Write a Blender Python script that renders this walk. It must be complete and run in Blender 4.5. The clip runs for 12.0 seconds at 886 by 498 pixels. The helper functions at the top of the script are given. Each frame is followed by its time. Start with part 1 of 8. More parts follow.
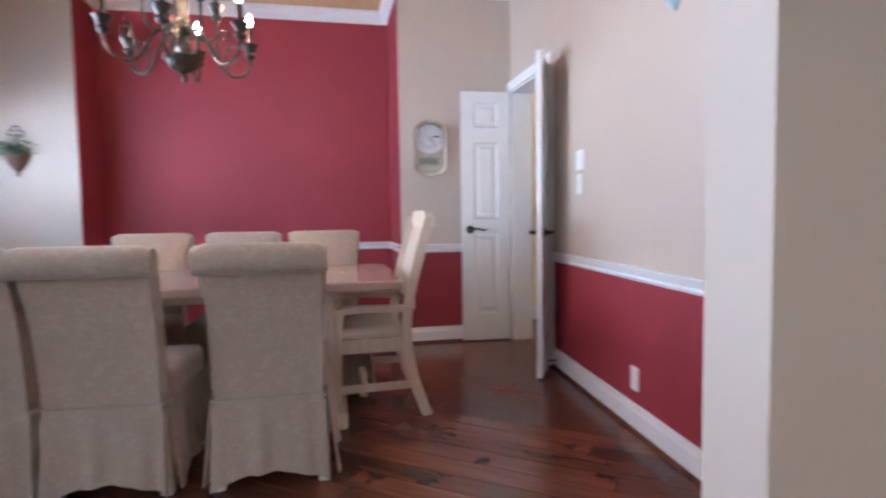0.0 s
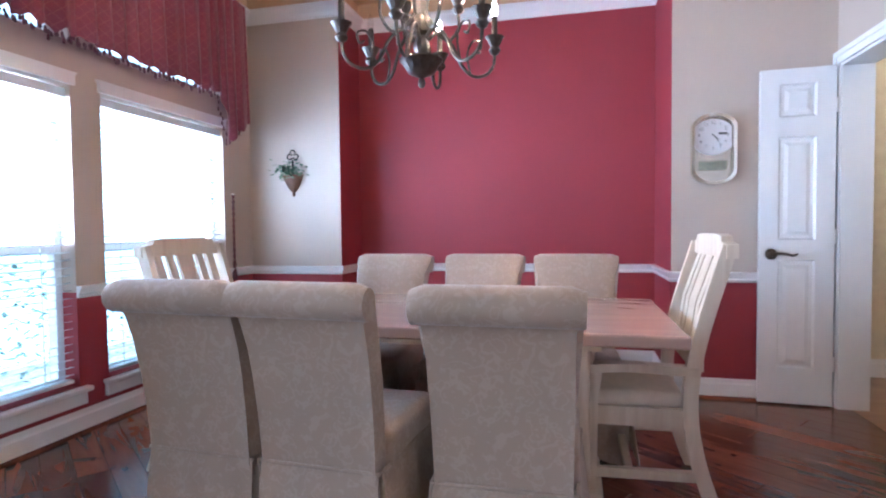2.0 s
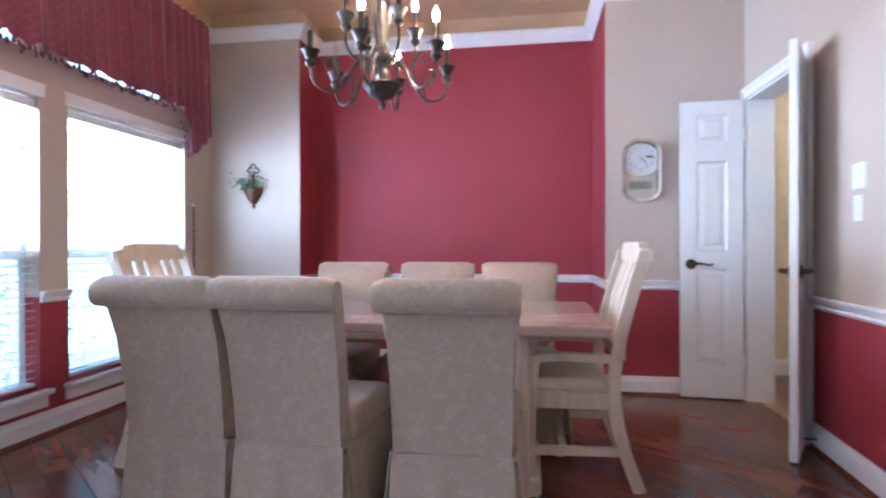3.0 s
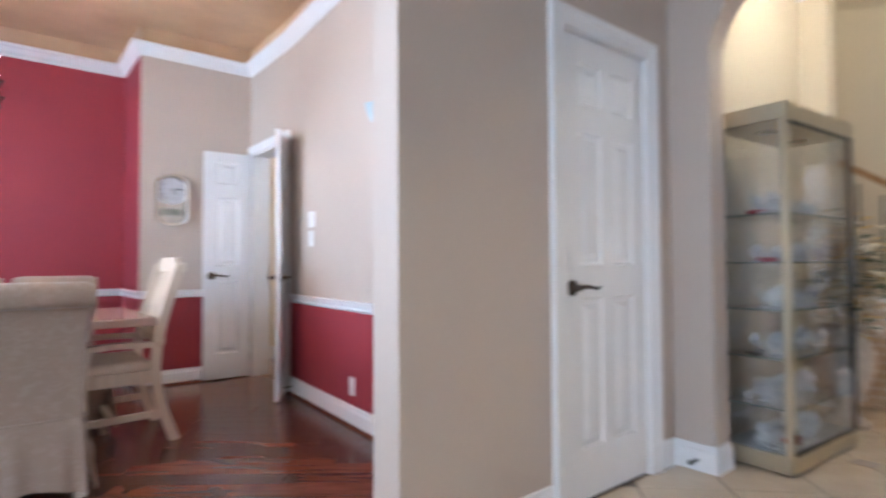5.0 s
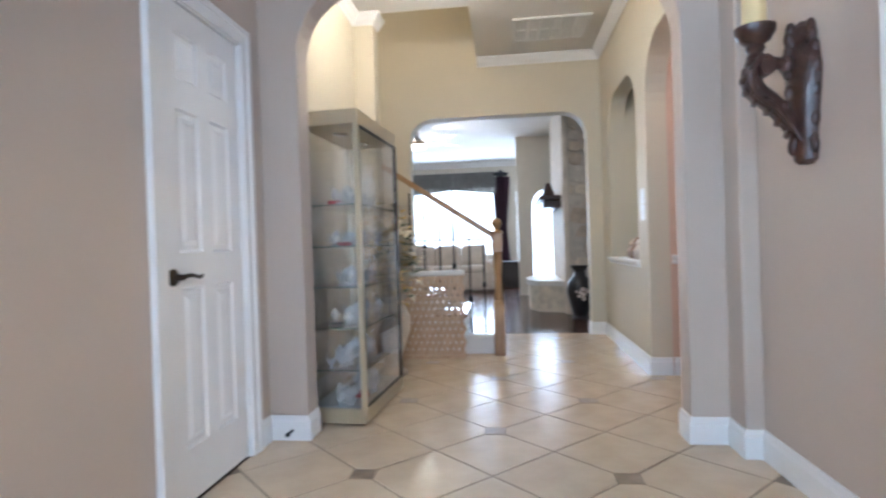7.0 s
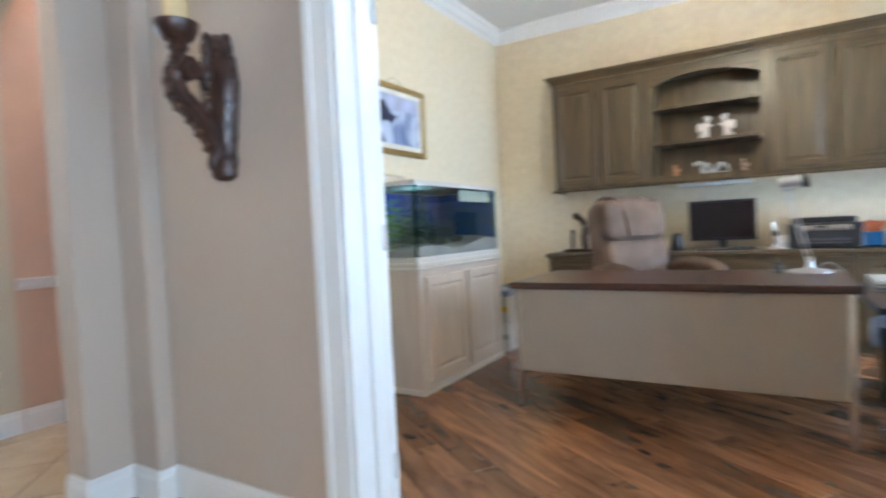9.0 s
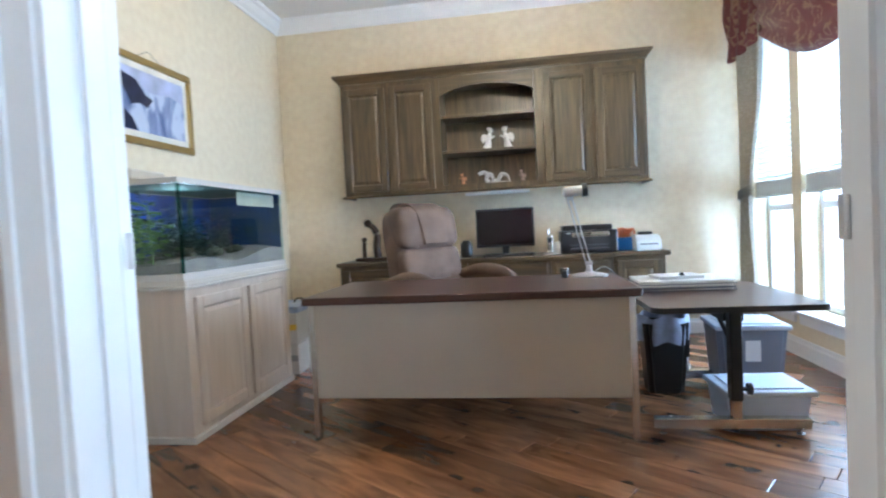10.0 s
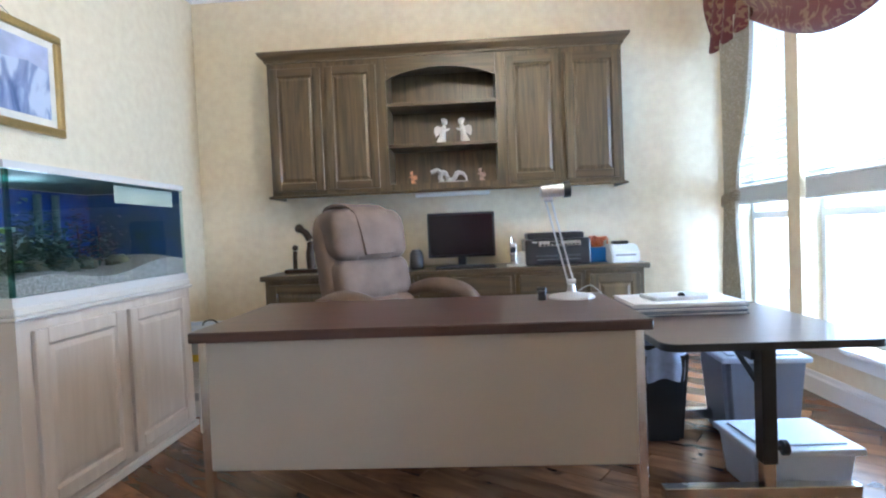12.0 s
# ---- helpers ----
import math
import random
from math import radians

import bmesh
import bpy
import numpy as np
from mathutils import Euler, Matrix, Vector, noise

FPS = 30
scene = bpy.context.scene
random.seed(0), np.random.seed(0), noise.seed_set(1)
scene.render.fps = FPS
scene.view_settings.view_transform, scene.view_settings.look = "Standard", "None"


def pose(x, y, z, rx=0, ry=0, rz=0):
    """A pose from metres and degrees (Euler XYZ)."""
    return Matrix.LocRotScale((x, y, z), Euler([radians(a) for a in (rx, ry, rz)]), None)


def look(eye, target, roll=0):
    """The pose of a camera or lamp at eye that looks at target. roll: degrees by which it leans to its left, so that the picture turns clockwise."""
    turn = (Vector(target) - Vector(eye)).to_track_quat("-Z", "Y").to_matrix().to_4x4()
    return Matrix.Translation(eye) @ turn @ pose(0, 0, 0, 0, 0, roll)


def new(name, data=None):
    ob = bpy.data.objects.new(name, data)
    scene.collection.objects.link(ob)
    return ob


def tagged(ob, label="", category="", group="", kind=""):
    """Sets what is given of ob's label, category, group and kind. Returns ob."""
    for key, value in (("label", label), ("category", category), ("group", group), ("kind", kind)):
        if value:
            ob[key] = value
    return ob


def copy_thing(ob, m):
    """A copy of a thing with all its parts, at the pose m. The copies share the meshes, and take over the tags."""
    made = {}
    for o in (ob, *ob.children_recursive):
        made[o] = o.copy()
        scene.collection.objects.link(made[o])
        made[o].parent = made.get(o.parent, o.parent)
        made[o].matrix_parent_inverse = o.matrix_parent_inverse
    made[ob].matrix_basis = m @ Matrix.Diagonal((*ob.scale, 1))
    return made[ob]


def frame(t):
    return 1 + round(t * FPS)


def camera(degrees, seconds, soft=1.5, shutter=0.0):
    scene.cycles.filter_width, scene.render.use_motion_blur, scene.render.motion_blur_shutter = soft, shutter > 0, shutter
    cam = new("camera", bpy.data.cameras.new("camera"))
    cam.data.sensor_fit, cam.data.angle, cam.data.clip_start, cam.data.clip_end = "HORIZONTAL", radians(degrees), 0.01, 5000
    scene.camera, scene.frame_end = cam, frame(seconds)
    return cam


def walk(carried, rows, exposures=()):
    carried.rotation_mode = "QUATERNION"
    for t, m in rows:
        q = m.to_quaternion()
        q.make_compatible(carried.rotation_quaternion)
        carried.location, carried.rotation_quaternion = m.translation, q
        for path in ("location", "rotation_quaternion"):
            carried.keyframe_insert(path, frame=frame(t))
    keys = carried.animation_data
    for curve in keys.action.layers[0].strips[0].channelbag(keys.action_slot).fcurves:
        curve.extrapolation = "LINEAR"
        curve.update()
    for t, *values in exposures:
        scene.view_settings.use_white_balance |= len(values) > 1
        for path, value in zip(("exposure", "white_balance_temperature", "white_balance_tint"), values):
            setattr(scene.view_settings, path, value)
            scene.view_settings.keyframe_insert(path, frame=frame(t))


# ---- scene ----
cam = camera(78.1, 12.0, 2.1, 0.5)
PATH = [
    (0, (2.687, 0.745, 1.038), (3.09, 2.7, 0.919), -0.8),
    (0.5, (2.759, 0.865, 1.054), (2.745, 2.861, 0.928), -0.9),
    (1, (2.711, 1.073, 1.064), (2.531, 3.061, 0.944), -0.8),
    (1.5, (2.653, 1.256, 1.082), (2.335, 3.227, 0.973), -0.7),
    (2, (2.647, 1.36, 1.102), (2.176, 3.302, 1.029), -0.6),
    (2.5, (2.684, 1.272, 1.097), (2.195, 3.21, 1.053), -0.4),
    (2.7, (2.7, 1.211, 1.078), (2.261, 3.162, 1.05), -0.3),
    (4.3, (2.549, 0.38, 1.02), (3.063, 2.312, 1.06), 0.2),
    (4.5, (2.532, 0.253, 1.019), (3.189, 2.141, 1.059), 0.3),
    (5, (2.357, 0.005, 1.019), (3.614, 1.559, 1.076), -0.3),
    (5.5, (2.196, -0.06, 1.015), (3.794, 1.141, 1.073), -0.7),
    (6, (2.096, -0.033, 1.013), (3.923, 0.781, 1.05), -1.2),
    (6.5, (2.173, 0.057, 1.009), (4.103, 0.582, 1.019), -1.6),
    (6.7, (2.202, 0.105, 1.008), (4.157, 0.531, 1.007), -1.7),
    (8.3, (2.62, 0.33, 1.033), (4.329, -0.708, 0.992), -2.3),
    (8.5, (2.664, 0.33, 1.042), (4.233, -0.91, 0.993), -2.3),
    (9, (2.722, 0.364, 1.049), (3.761, -1.343, 0.981), -2.7),
    (9.5, (2.844, 0.256, 1.049), (3.423, -1.657, 0.969), -2.8),
    (10, (2.915, 0.058, 1.05), (3.219, -1.917, 0.973), -2.9),
    (10.5, (3.014, -0.174, 1.047), (3.153, -2.167, 0.969), -2.9),
    (11, (3.038, -0.436, 1.056), (3.094, -2.434, 0.976), -2.8),
    (11.5, (3.012, -0.619, 1.06), (3.099, -2.616, 0.986), -2.7),
    (12, (3.008, -0.642, 1.06), (3.121, -2.638, 0.994), -2.4),
]
LIGHTING = [(0, -0.2, 5350, 15), (0.8, 0.0, 5200, 16), (2.0, 0.08, 4950, 13), (2.7, 0.08, 4950, 13), (4.5, 0.0, 5400, 15), (5.5, 0.0, 5250, 11), (6.5, 0.08, 5200, 11), (8.5, 0.05, 5300, 9), (9.5, 0.0, 5300, 6), (10, -0.03, 5150, 8), (12, 0.06, 5100, 10)]
walk(cam, [(t, look(eye, target, roll)) for t, eye, target, roll in PATH], LIGHTING)

# ---- world, daylight and lamps ----
world = bpy.data.worlds.new("World")
scene.world = world
world.use_nodes = True
wn = world.node_tree
sky = wn.nodes.new("ShaderNodeTexSky")
sky.sky_type = "NISHITA"
sky.sun_disc = False
sky.sun_elevation, sky.sun_rotation = radians(50), radians(200)
wn.links.new(sky.outputs[0], wn.nodes["Background"].inputs[0])
wn.nodes["Background"].inputs[1].default_value = 0.12
sun = new("sun", bpy.data.lights.new("sun", "SUN"))
sun.data.energy, sun.data.angle, sun.data.color = 3.0, radians(0.6), (1.0, 0.95, 0.88)
sun.matrix_world = look((0, 0, 30), (-4, 12, 0))


def window_light(name, x, y, z, sx, sz, toward, power, color=(0.80, 0.90, 1.0)):
    """Sky light entering one opening."""
    lamp = new(name, bpy.data.lights.new(name, "AREA"))
    lamp.data.shape, lamp.data.size, lamp.data.size_y = "RECTANGLE", sx, sz
    lamp.data.energy, lamp.data.color = power, color
    lamp.matrix_world = look((x, y, z), (x + toward[0], y + toward[1], z + toward[2]))
    return lamp


def bulb_light(name, x, y, z, power, color=(1.0, 0.72, 0.42), radius=0.04):
    lamp = new(name, bpy.data.lights.new(name, "POINT"))
    lamp.data.energy, lamp.data.color, lamp.data.shadow_soft_size = power, color, radius
    lamp.location = (x, y, z)
    return lamp


window_light("dining_window_light", -0.16, 4.53, 1.49, 1.1, 0.92, (1, 0, 0.0), 60)
window_light("dining_window_light", -0.16, 3.2, 1.49, 1.1, 0.92, (1, 0, 0.0), 215)
window_light("office_window_light", 0.45, -3.48, 1.4, 1.2, 2.0, (1, 0, -0.4), 250, (0.64, 0.81, 1.0))
window_light("office_window_light", 0.45, -4.60, 1.4, 0.7, 2.0, (1, 0, -0.4), 30, (0.64, 0.81, 1.0))
window_light("front_door_light", -0.1, 0.25, 1.5, 1.6, 2.2, (1, 0, -0.05), 46)
window_light("great_room_light", 15.8, 1.5, 1.6, 2.1, 1.6, (-1, 0, -0.1), 140)
window_light("patio_light", 15.8, -1.1, 1.3, 1.8, 2.0, (-1, 0, 0), 90)
# Fill lamp added to brighten the hall; no fixture stands there.
bulb_light("hall_fill_light", 6.1, 0.65, 2.9, 58, (1.0, 0.84, 0.60))
bulb_light("office_fan_light", 2.9, -2.95, 2.55, 92, (1.0, 0.81, 0.54), 0.08)
# Unseen lamp added so the passage walls are not dark.
bulb_light("passage_fill_light", 6.0, -1.7, 2.6, 11, (1.0, 0.88, 0.75), 0.06)
# Unseen lamp added high in the stairwell to lift the hall's brightness.
bulb_light("stairwell_fill_light", 7.6, 2.4, 4.6, 50, (1.0, 0.86, 0.62), 0.1)
bulb_light("corridor_light", 5.0, 4.6, 2.7, 34, (1.0, 0.84, 0.62), 0.06)
bulb_light("great_room_fan_light", 11.6, 1.6, 2.3, 50, (1.0, 0.85, 0.65), 0.08)


# ---- materials ----
def mat(name, color, rough=0.6, metal=0.0, vary=0.12, scale=6.0, bump=0.0, bump_scale=60.0, second=None, spec=0.5, stretch=(1, 1, 1), coat=0.0):
    m = bpy.data.materials.new(name)
    m.use_nodes = True
    nt = m.node_tree
    b = nt.nodes["Principled BSDF"]
    b.inputs["Roughness"].default_value = rough
    b.inputs["Metallic"].default_value = metal
    b.inputs["Specular IOR Level"].default_value = spec
    b.inputs["Coat Weight"].default_value = coat
    b.inputs["Coat Roughness"].default_value = 0.12
    tc = nt.nodes.new("ShaderNodeTexCoord")
    mp = nt.nodes.new("ShaderNodeMapping")
    mp.inputs["Scale"].default_value = stretch
    nt.links.new(tc.outputs["Object"], mp.inputs[0])
    n1 = nt.nodes.new("ShaderNodeTexNoise")
    n1.inputs["Scale"].default_value, n1.inputs["Detail"].default_value = scale, 6.0
    nt.links.new(mp.outputs[0], n1.inputs["Vector"])
    ramp = nt.nodes.new("ShaderNodeValToRGB")
    ramp.color_ramp.elements[0].position, ramp.color_ramp.elements[1].position = 0.3, 0.7
    low = second if second else tuple(c * (1 - vary) for c in color)
    high = color if second else tuple(min(1, c * (1 + vary)) for c in color)
    ramp.color_ramp.elements[0].color, ramp.color_ramp.elements[1].color = (*low, 1), (*high, 1)
    nt.links.new(n1.outputs["Fac"], ramp.inputs[0])
    nt.links.new(ramp.outputs[0], b.inputs["Base Color"])
    rr = nt.nodes.new("ShaderNodeMapRange")
    rr.inputs["To Min"].default_value, rr.inputs["To Max"].default_value = max(0.02, rough - 0.07), min(1, rough + 0.07)
    nt.links.new(n1.outputs["Fac"], rr.inputs["Value"])
    nt.links.new(rr.outputs[0], b.inputs["Roughness"])
    if bump:
        n2 = nt.nodes.new("ShaderNodeTexNoise")
        n2.inputs["Scale"].default_value, n2.inputs["Detail"].default_value = bump_scale, 4.0
        nt.links.new(mp.outputs[0], n2.inputs["Vector"])
        bp = nt.nodes.new("ShaderNodeBump")
        bp.inputs["Strength"].default_value, bp.inputs["Distance"].default_value = bump, 0.01
        nt.links.new(n2.outputs["Fac"], bp.inputs["Height"])
        nt.links.new(bp.outputs[0], b.inputs["Normal"])
    return m


def wood(name, light, dark, rough=0.4, grain=(2.0, 30.0, 30.0), random_tone=0.0, coat=0.0, knots=0.0, uv_axis=None):
    """Grained wood: long noise streaks along local x, tone varied per piece."""
    m = bpy.data.materials.new(name)
    m.use_nodes = True
    nt = m.node_tree
    b = nt.nodes["Principled BSDF"]
    b.inputs["Roughness"].default_value, b.inputs["Coat Weight"].default_value = rough, coat
    b.inputs["Coat Roughness"].default_value = 0.16
    tc = nt.nodes.new("ShaderNodeTexCoord")
    mp = nt.nodes.new("ShaderNodeMapping")
    mp.inputs["Scale"].default_value = grain
    if uv_axis is not None:
        mp.inputs["Rotation"].default_value = uv_axis
    nt.links.new(tc.outputs["Object"], mp.inputs[0])
    info = nt.nodes.new("ShaderNodeObjectInfo")
    n1 = nt.nodes.new("ShaderNodeTexNoise")
    n1.noise_dimensions = "4D"
    n1.inputs["Scale"].default_value, n1.inputs["Detail"].default_value, n1.inputs["Distortion"].default_value = 1.0, 7.0, 1.2
    nt.links.new(mp.outputs[0], n1.inputs["Vector"])
    mul = nt.nodes.new("ShaderNodeMath")
    mul.operation = "MULTIPLY"
    mul.inputs[1].default_value = 40.0
    nt.links.new(info.outputs["Random"], mul.inputs[0])
    nt.links.new(mul.outputs[0], n1.inputs["W"])
    ramp = nt.nodes.new("ShaderNodeValToRGB")
    ramp.color_ramp.elements[0].position, ramp.color_ramp.elements[1].position = 0.32, 0.68
    ramp.color_ramp.elements[0].color, ramp.color_ramp.elements[1].color = (*dark, 1), (*light, 1)
    nt.links.new(n1.outputs["Fac"], ramp.inputs[0])
    hsv = nt.nodes.new("ShaderNodeHueSaturation")
    mr = nt.nodes.new("ShaderNodeMapRange")
    mr.inputs["To Min"].default_value, mr.inputs["To Max"].default_value = 1 - random_tone, 1 + random_tone
    nt.links.new(info.outputs["Random"], mr.inputs["Value"])
    nt.links.new(mr.outputs[0], hsv.inputs["Value"])
    nt.links.new(ramp.outputs[0], hsv.inputs["Color"])
    out = hsv.outputs[0]
    if knots:
        n3 = nt.nodes.new("ShaderNodeTexNoise")
        n3.noise_dimensions = "4D"
        n3.inputs["Scale"].default_value, n3.inputs["Detail"].default_value = 5.0, 3.0
        nt.links.new(tc.outputs["Object"], n3.inputs["Vector"])
        nt.links.new(mul.outputs[0], n3.inputs["W"])
        kr = nt.nodes.new("ShaderNodeValToRGB")
        kr.color_ramp.elements[0].position, kr.color_ramp.elements[1].position = 0.62, 0.69
        kr.color_ramp.elements[0].color, kr.color_ramp.elements[1].color = (0, 0, 0, 1), (knots, knots, knots, 1)
        nt.links.new(n3.outputs["Fac"], kr.inputs[0])
        mix = nt.nodes.new("ShaderNodeMix")
        mix.data_type = "RGBA"
        nt.links.new(kr.outputs[0], mix.inputs["Factor"])
        nt.links.new(out, mix.inputs[6])
        mix.inputs[7].default_value = (*(c * 0.25 for c in dark), 1)
        out = mix.outputs[2]
    nt.links.new(out, b.inputs["Base Color"])
    bp = nt.nodes.new("ShaderNodeBump")
    bp.inputs["Strength"].default_value, bp.inputs["Distance"].default_value = 0.12, 0.004
    nt.links.new(n1.outputs["Fac"], bp.inputs["Height"])
    nt.links.new(bp.outputs[0], b.inputs["Normal"])
    return m


def glass(name, color=(1, 1, 1), rough=0.0, sheen=0.03):
    m = bpy.data.materials.new(name)
    m.use_nodes = True
    nt = m.node_tree
    for n in list(nt.nodes):
        if n.type == "BSDF_PRINCIPLED":
            nt.nodes.remove(n)
    out = next(n for n in nt.nodes if n.type == "OUTPUT_MATERIAL")
    clear = nt.nodes.new("ShaderNodeBsdfTransparent")
    clear.inputs[0].default_value = (*color, 1)
    gl = nt.nodes.new("ShaderNodeBsdfGlossy")
    gl.inputs["Roughness"].default_value = rough
    lw = nt.nodes.new("ShaderNodeLayerWeight")
    pw = nt.nodes.new("ShaderNodeMath")
    pw.operation = "POWER"
    pw.inputs[1].default_value = 4.0
    nt.links.new(lw.outputs["Facing"], pw.inputs[0])
    fr = nt.nodes.new("ShaderNodeMath")
    fr.operation = "MULTIPLY_ADD"
    fr.inputs[1].default_value, fr.inputs[2].default_value = 0.6, sheen
    nt.links.new(pw.outputs[0], fr.inputs[0])
    mx = nt.nodes.new("ShaderNodeMixShader")
    nt.links.new(fr.outputs[0], mx.inputs[0])
    nt.links.new(clear.outputs[0], mx.inputs[1])
    nt.links.new(gl.outputs[0], mx.inputs[2])
    nt.links.new(mx.outputs[0], out.inputs["Surface"])
    return m


def glow(name, color, strength):
    m = bpy.data.materials.new(name)
    m.use_nodes = True
    b = m.node_tree.nodes["Principled BSDF"]
    b.inputs["Base Color"].default_value = (*color, 1)
    b.inputs["Emission Color"].default_value, b.inputs["Emission Strength"].default_value = (*color, 1), strength
    return m


BEIGE = mat("beige wall paint", (0.51, 0.424, 0.350), 0.62, vary=0.03, scale=2.0, bump=0.10, bump_scale=140)
# Hall walls yellowed: the warm light on them is put into the colour.
HALLPAINT = mat("wall paint yellowed for warm light", (0.60, 0.53, 0.40), 0.62, vary=0.03, scale=2.0, bump=0.10, bump_scale=140)
RED = mat("deep red wall paint", (0.28, 0.029, 0.041), 0.62, vary=0.06, scale=2.5, bump=0.10, bump_scale=140)
FAUX = mat("mottled cream plaster", (0.76, 0.665, 0.485), 0.6, scale=16, second=(0.69, 0.585, 0.415), bump=0.2, bump_scale=60)
WHITE = mat("white trim paint", (0.80, 0.79, 0.78), 0.32, vary=0.015, scale=8)
CEIL = mat("white ceiling paint", (0.78, 0.76, 0.72), 0.8, vary=0.02, scale=3, bump=0.1, bump_scale=200)
FAUXCEIL = mat("mottled tan ceiling plaster", (0.66, 0.45, 0.27), 0.6, scale=2.2, second=(0.52, 0.34, 0.20), bump=0.08)
GROUT = mat("grey tile grout", (0.22, 0.175, 0.13), 0.8)
TILE = mat("cream stone floor tile", (0.66, 0.545, 0.40), 0.24, scale=5, second=(0.56, 0.45, 0.32), bump=0.03, bump_scale=40)
INSERT = mat("brown stone insert tile", (0.30, 0.22, 0.14), 0.3, scale=12, second=(0.18, 0.13, 0.08))
SUBFLOOR = mat("dark subfloor", (0.03, 0.015, 0.01), 0.8)
PLANKD = wood("dark red-brown floor plank", (0.170, 0.062, 0.034), (0.088, 0.032, 0.018), 0.22, (2, 14, 14), 0.35, knots=0.8)
PLANKO = wood("brown knotty floor plank", (0.27, 0.130, 0.058), (0.095, 0.042, 0.019), 0.26, (2.2, 11, 11), 0.48, knots=1.0)
OAK = wood("dark stained oak", (0.124, 0.083, 0.037), (0.046, 0.031, 0.015), 0.36, (26, 26, 1.6))
OAKH = wood("dark stained oak rail", (0.105, 0.068, 0.030), (0.046, 0.030, 0.014), 0.38, (1.8, 22, 22))
PICKLE = wood("whitewashed cabinet wood", (0.60, 0.505, 0.41), (0.52, 0.425, 0.335), 0.42, (16, 16, 1.6))
HONEY = wood("honey oak", (0.42, 0.25, 0.11), (0.26, 0.14, 0.055), 0.3, (14, 14, 2))
WALNUT = wood("dark walnut laminate", (0.082, 0.039, 0.028), (0.040, 0.019, 0.014), 0.28, (2, 22, 22))
WASHED = wood("whitewashed furniture wood", (0.68, 0.60, 0.49), (0.55, 0.46, 0.35), 0.45, (16, 16, 2))
TABLETOPM = wood("pinkish washed table wood", (0.46, 0.33, 0.275), (0.40, 0.28, 0.235), 0.2, (1.6, 14, 14), coat=0.3)
BRONZE = mat("dark bronze", (0.060, 0.042, 0.030), 0.34, metal=0.85, vary=0.3, scale=25)
PEWTER = mat("antique pewter bronze", (0.066, 0.054, 0.045), 0.40, metal=0.9, vary=0.4, scale=30)
CHROME = mat("brushed steel", (0.62, 0.60, 0.56), 0.25, metal=1.0, vary=0.05)
BRASS = mat("satin brass frame", (0.58, 0.51, 0.36), 0.38, metal=0.8, vary=0.06, scale=3)
BLACK = mat("black plastic", (0.016, 0.016, 0.018), 0.35, vary=0.2)
BLACKMETAL = mat("black iron", (0.02, 0.02, 0.02), 0.45, metal=0.5, vary=0.2)
WHITEP = mat("white plastic", (0.78, 0.78, 0.76), 0.4, vary=0.02)
GLASS = glass("clear window glass")
VGLASS = glass("display glass", (0.985, 0.992, 0.99), 0.0, 0.09)
SHADED = mat("blind slat white", (0.80, 0.83, 0.84), 0.5, vary=0.02)


# ---- mesh helpers ----
def box(bm, x0, y0, z0, x1, y1, z1, bevel=0.0, seg=1):
    made = bmesh.ops.create_cube(bm, size=1.0)["verts"]
    bmesh.ops.scale(bm, vec=(abs(x1 - x0), abs(y1 - y0), abs(z1 - z0)), verts=made)
    bmesh.ops.translate(bm, vec=((x0 + x1) / 2, (y0 + y1) / 2, (z0 + z1) / 2), verts=made)
    if bevel:
        edges = list({e for v in made for e in v.link_edges})
        bmesh.ops.bevel(bm, geom=edges, offset=bevel, segments=seg, affect="EDGES", profile=0.5)
    return bm


def prism(bm, poly, axis, a, b):
    """Extrude a polygon. axis 'z': poly in (x, y); 'x': (y, z); 'y': (x, z)."""
    def put(p, q, w):
        return {"z": (p, q, w), "x": (w, p, q), "y": (p, w, q)}[axis]
    lo = [bm.verts.new(put(p, q, a)) for p, q in poly]
    hi = [bm.verts.new(put(p, q, b)) for p, q in poly]
    n = len(poly)
    bm.faces.new(lo[::-1])
    bm.faces.new(hi)
    for i in range(n):
        bm.faces.new((lo[i], lo[(i + 1) % n], hi[(i + 1) % n], hi[i]))
    return bm


def lathe(bm, profile, seg=20, cx=0, cy=0, flute=0.0, flutes=0):
    """Turn (radius, height) pairs about a vertical axis."""
    rings = []
    for r, z in profile:
        ring = []
        for k in range(seg):
            a = 2 * math.pi * k / seg
            rr = r * (1 + flute * math.cos(flutes * a)) if flutes else r
            ring.append(bm.verts.new((cx + rr * math.cos(a), cy + rr * math.sin(a), z)))
        rings.append(ring)
    for lo, hi in zip(rings, rings[1:]):
        for k in range(seg):
            bm.faces.new((lo[k], lo[(k + 1) % seg], hi[(k + 1) % seg], hi[k]))
    bm.faces.new(rings[0][::-1])
    bm.faces.new(rings[-1])
    return bm


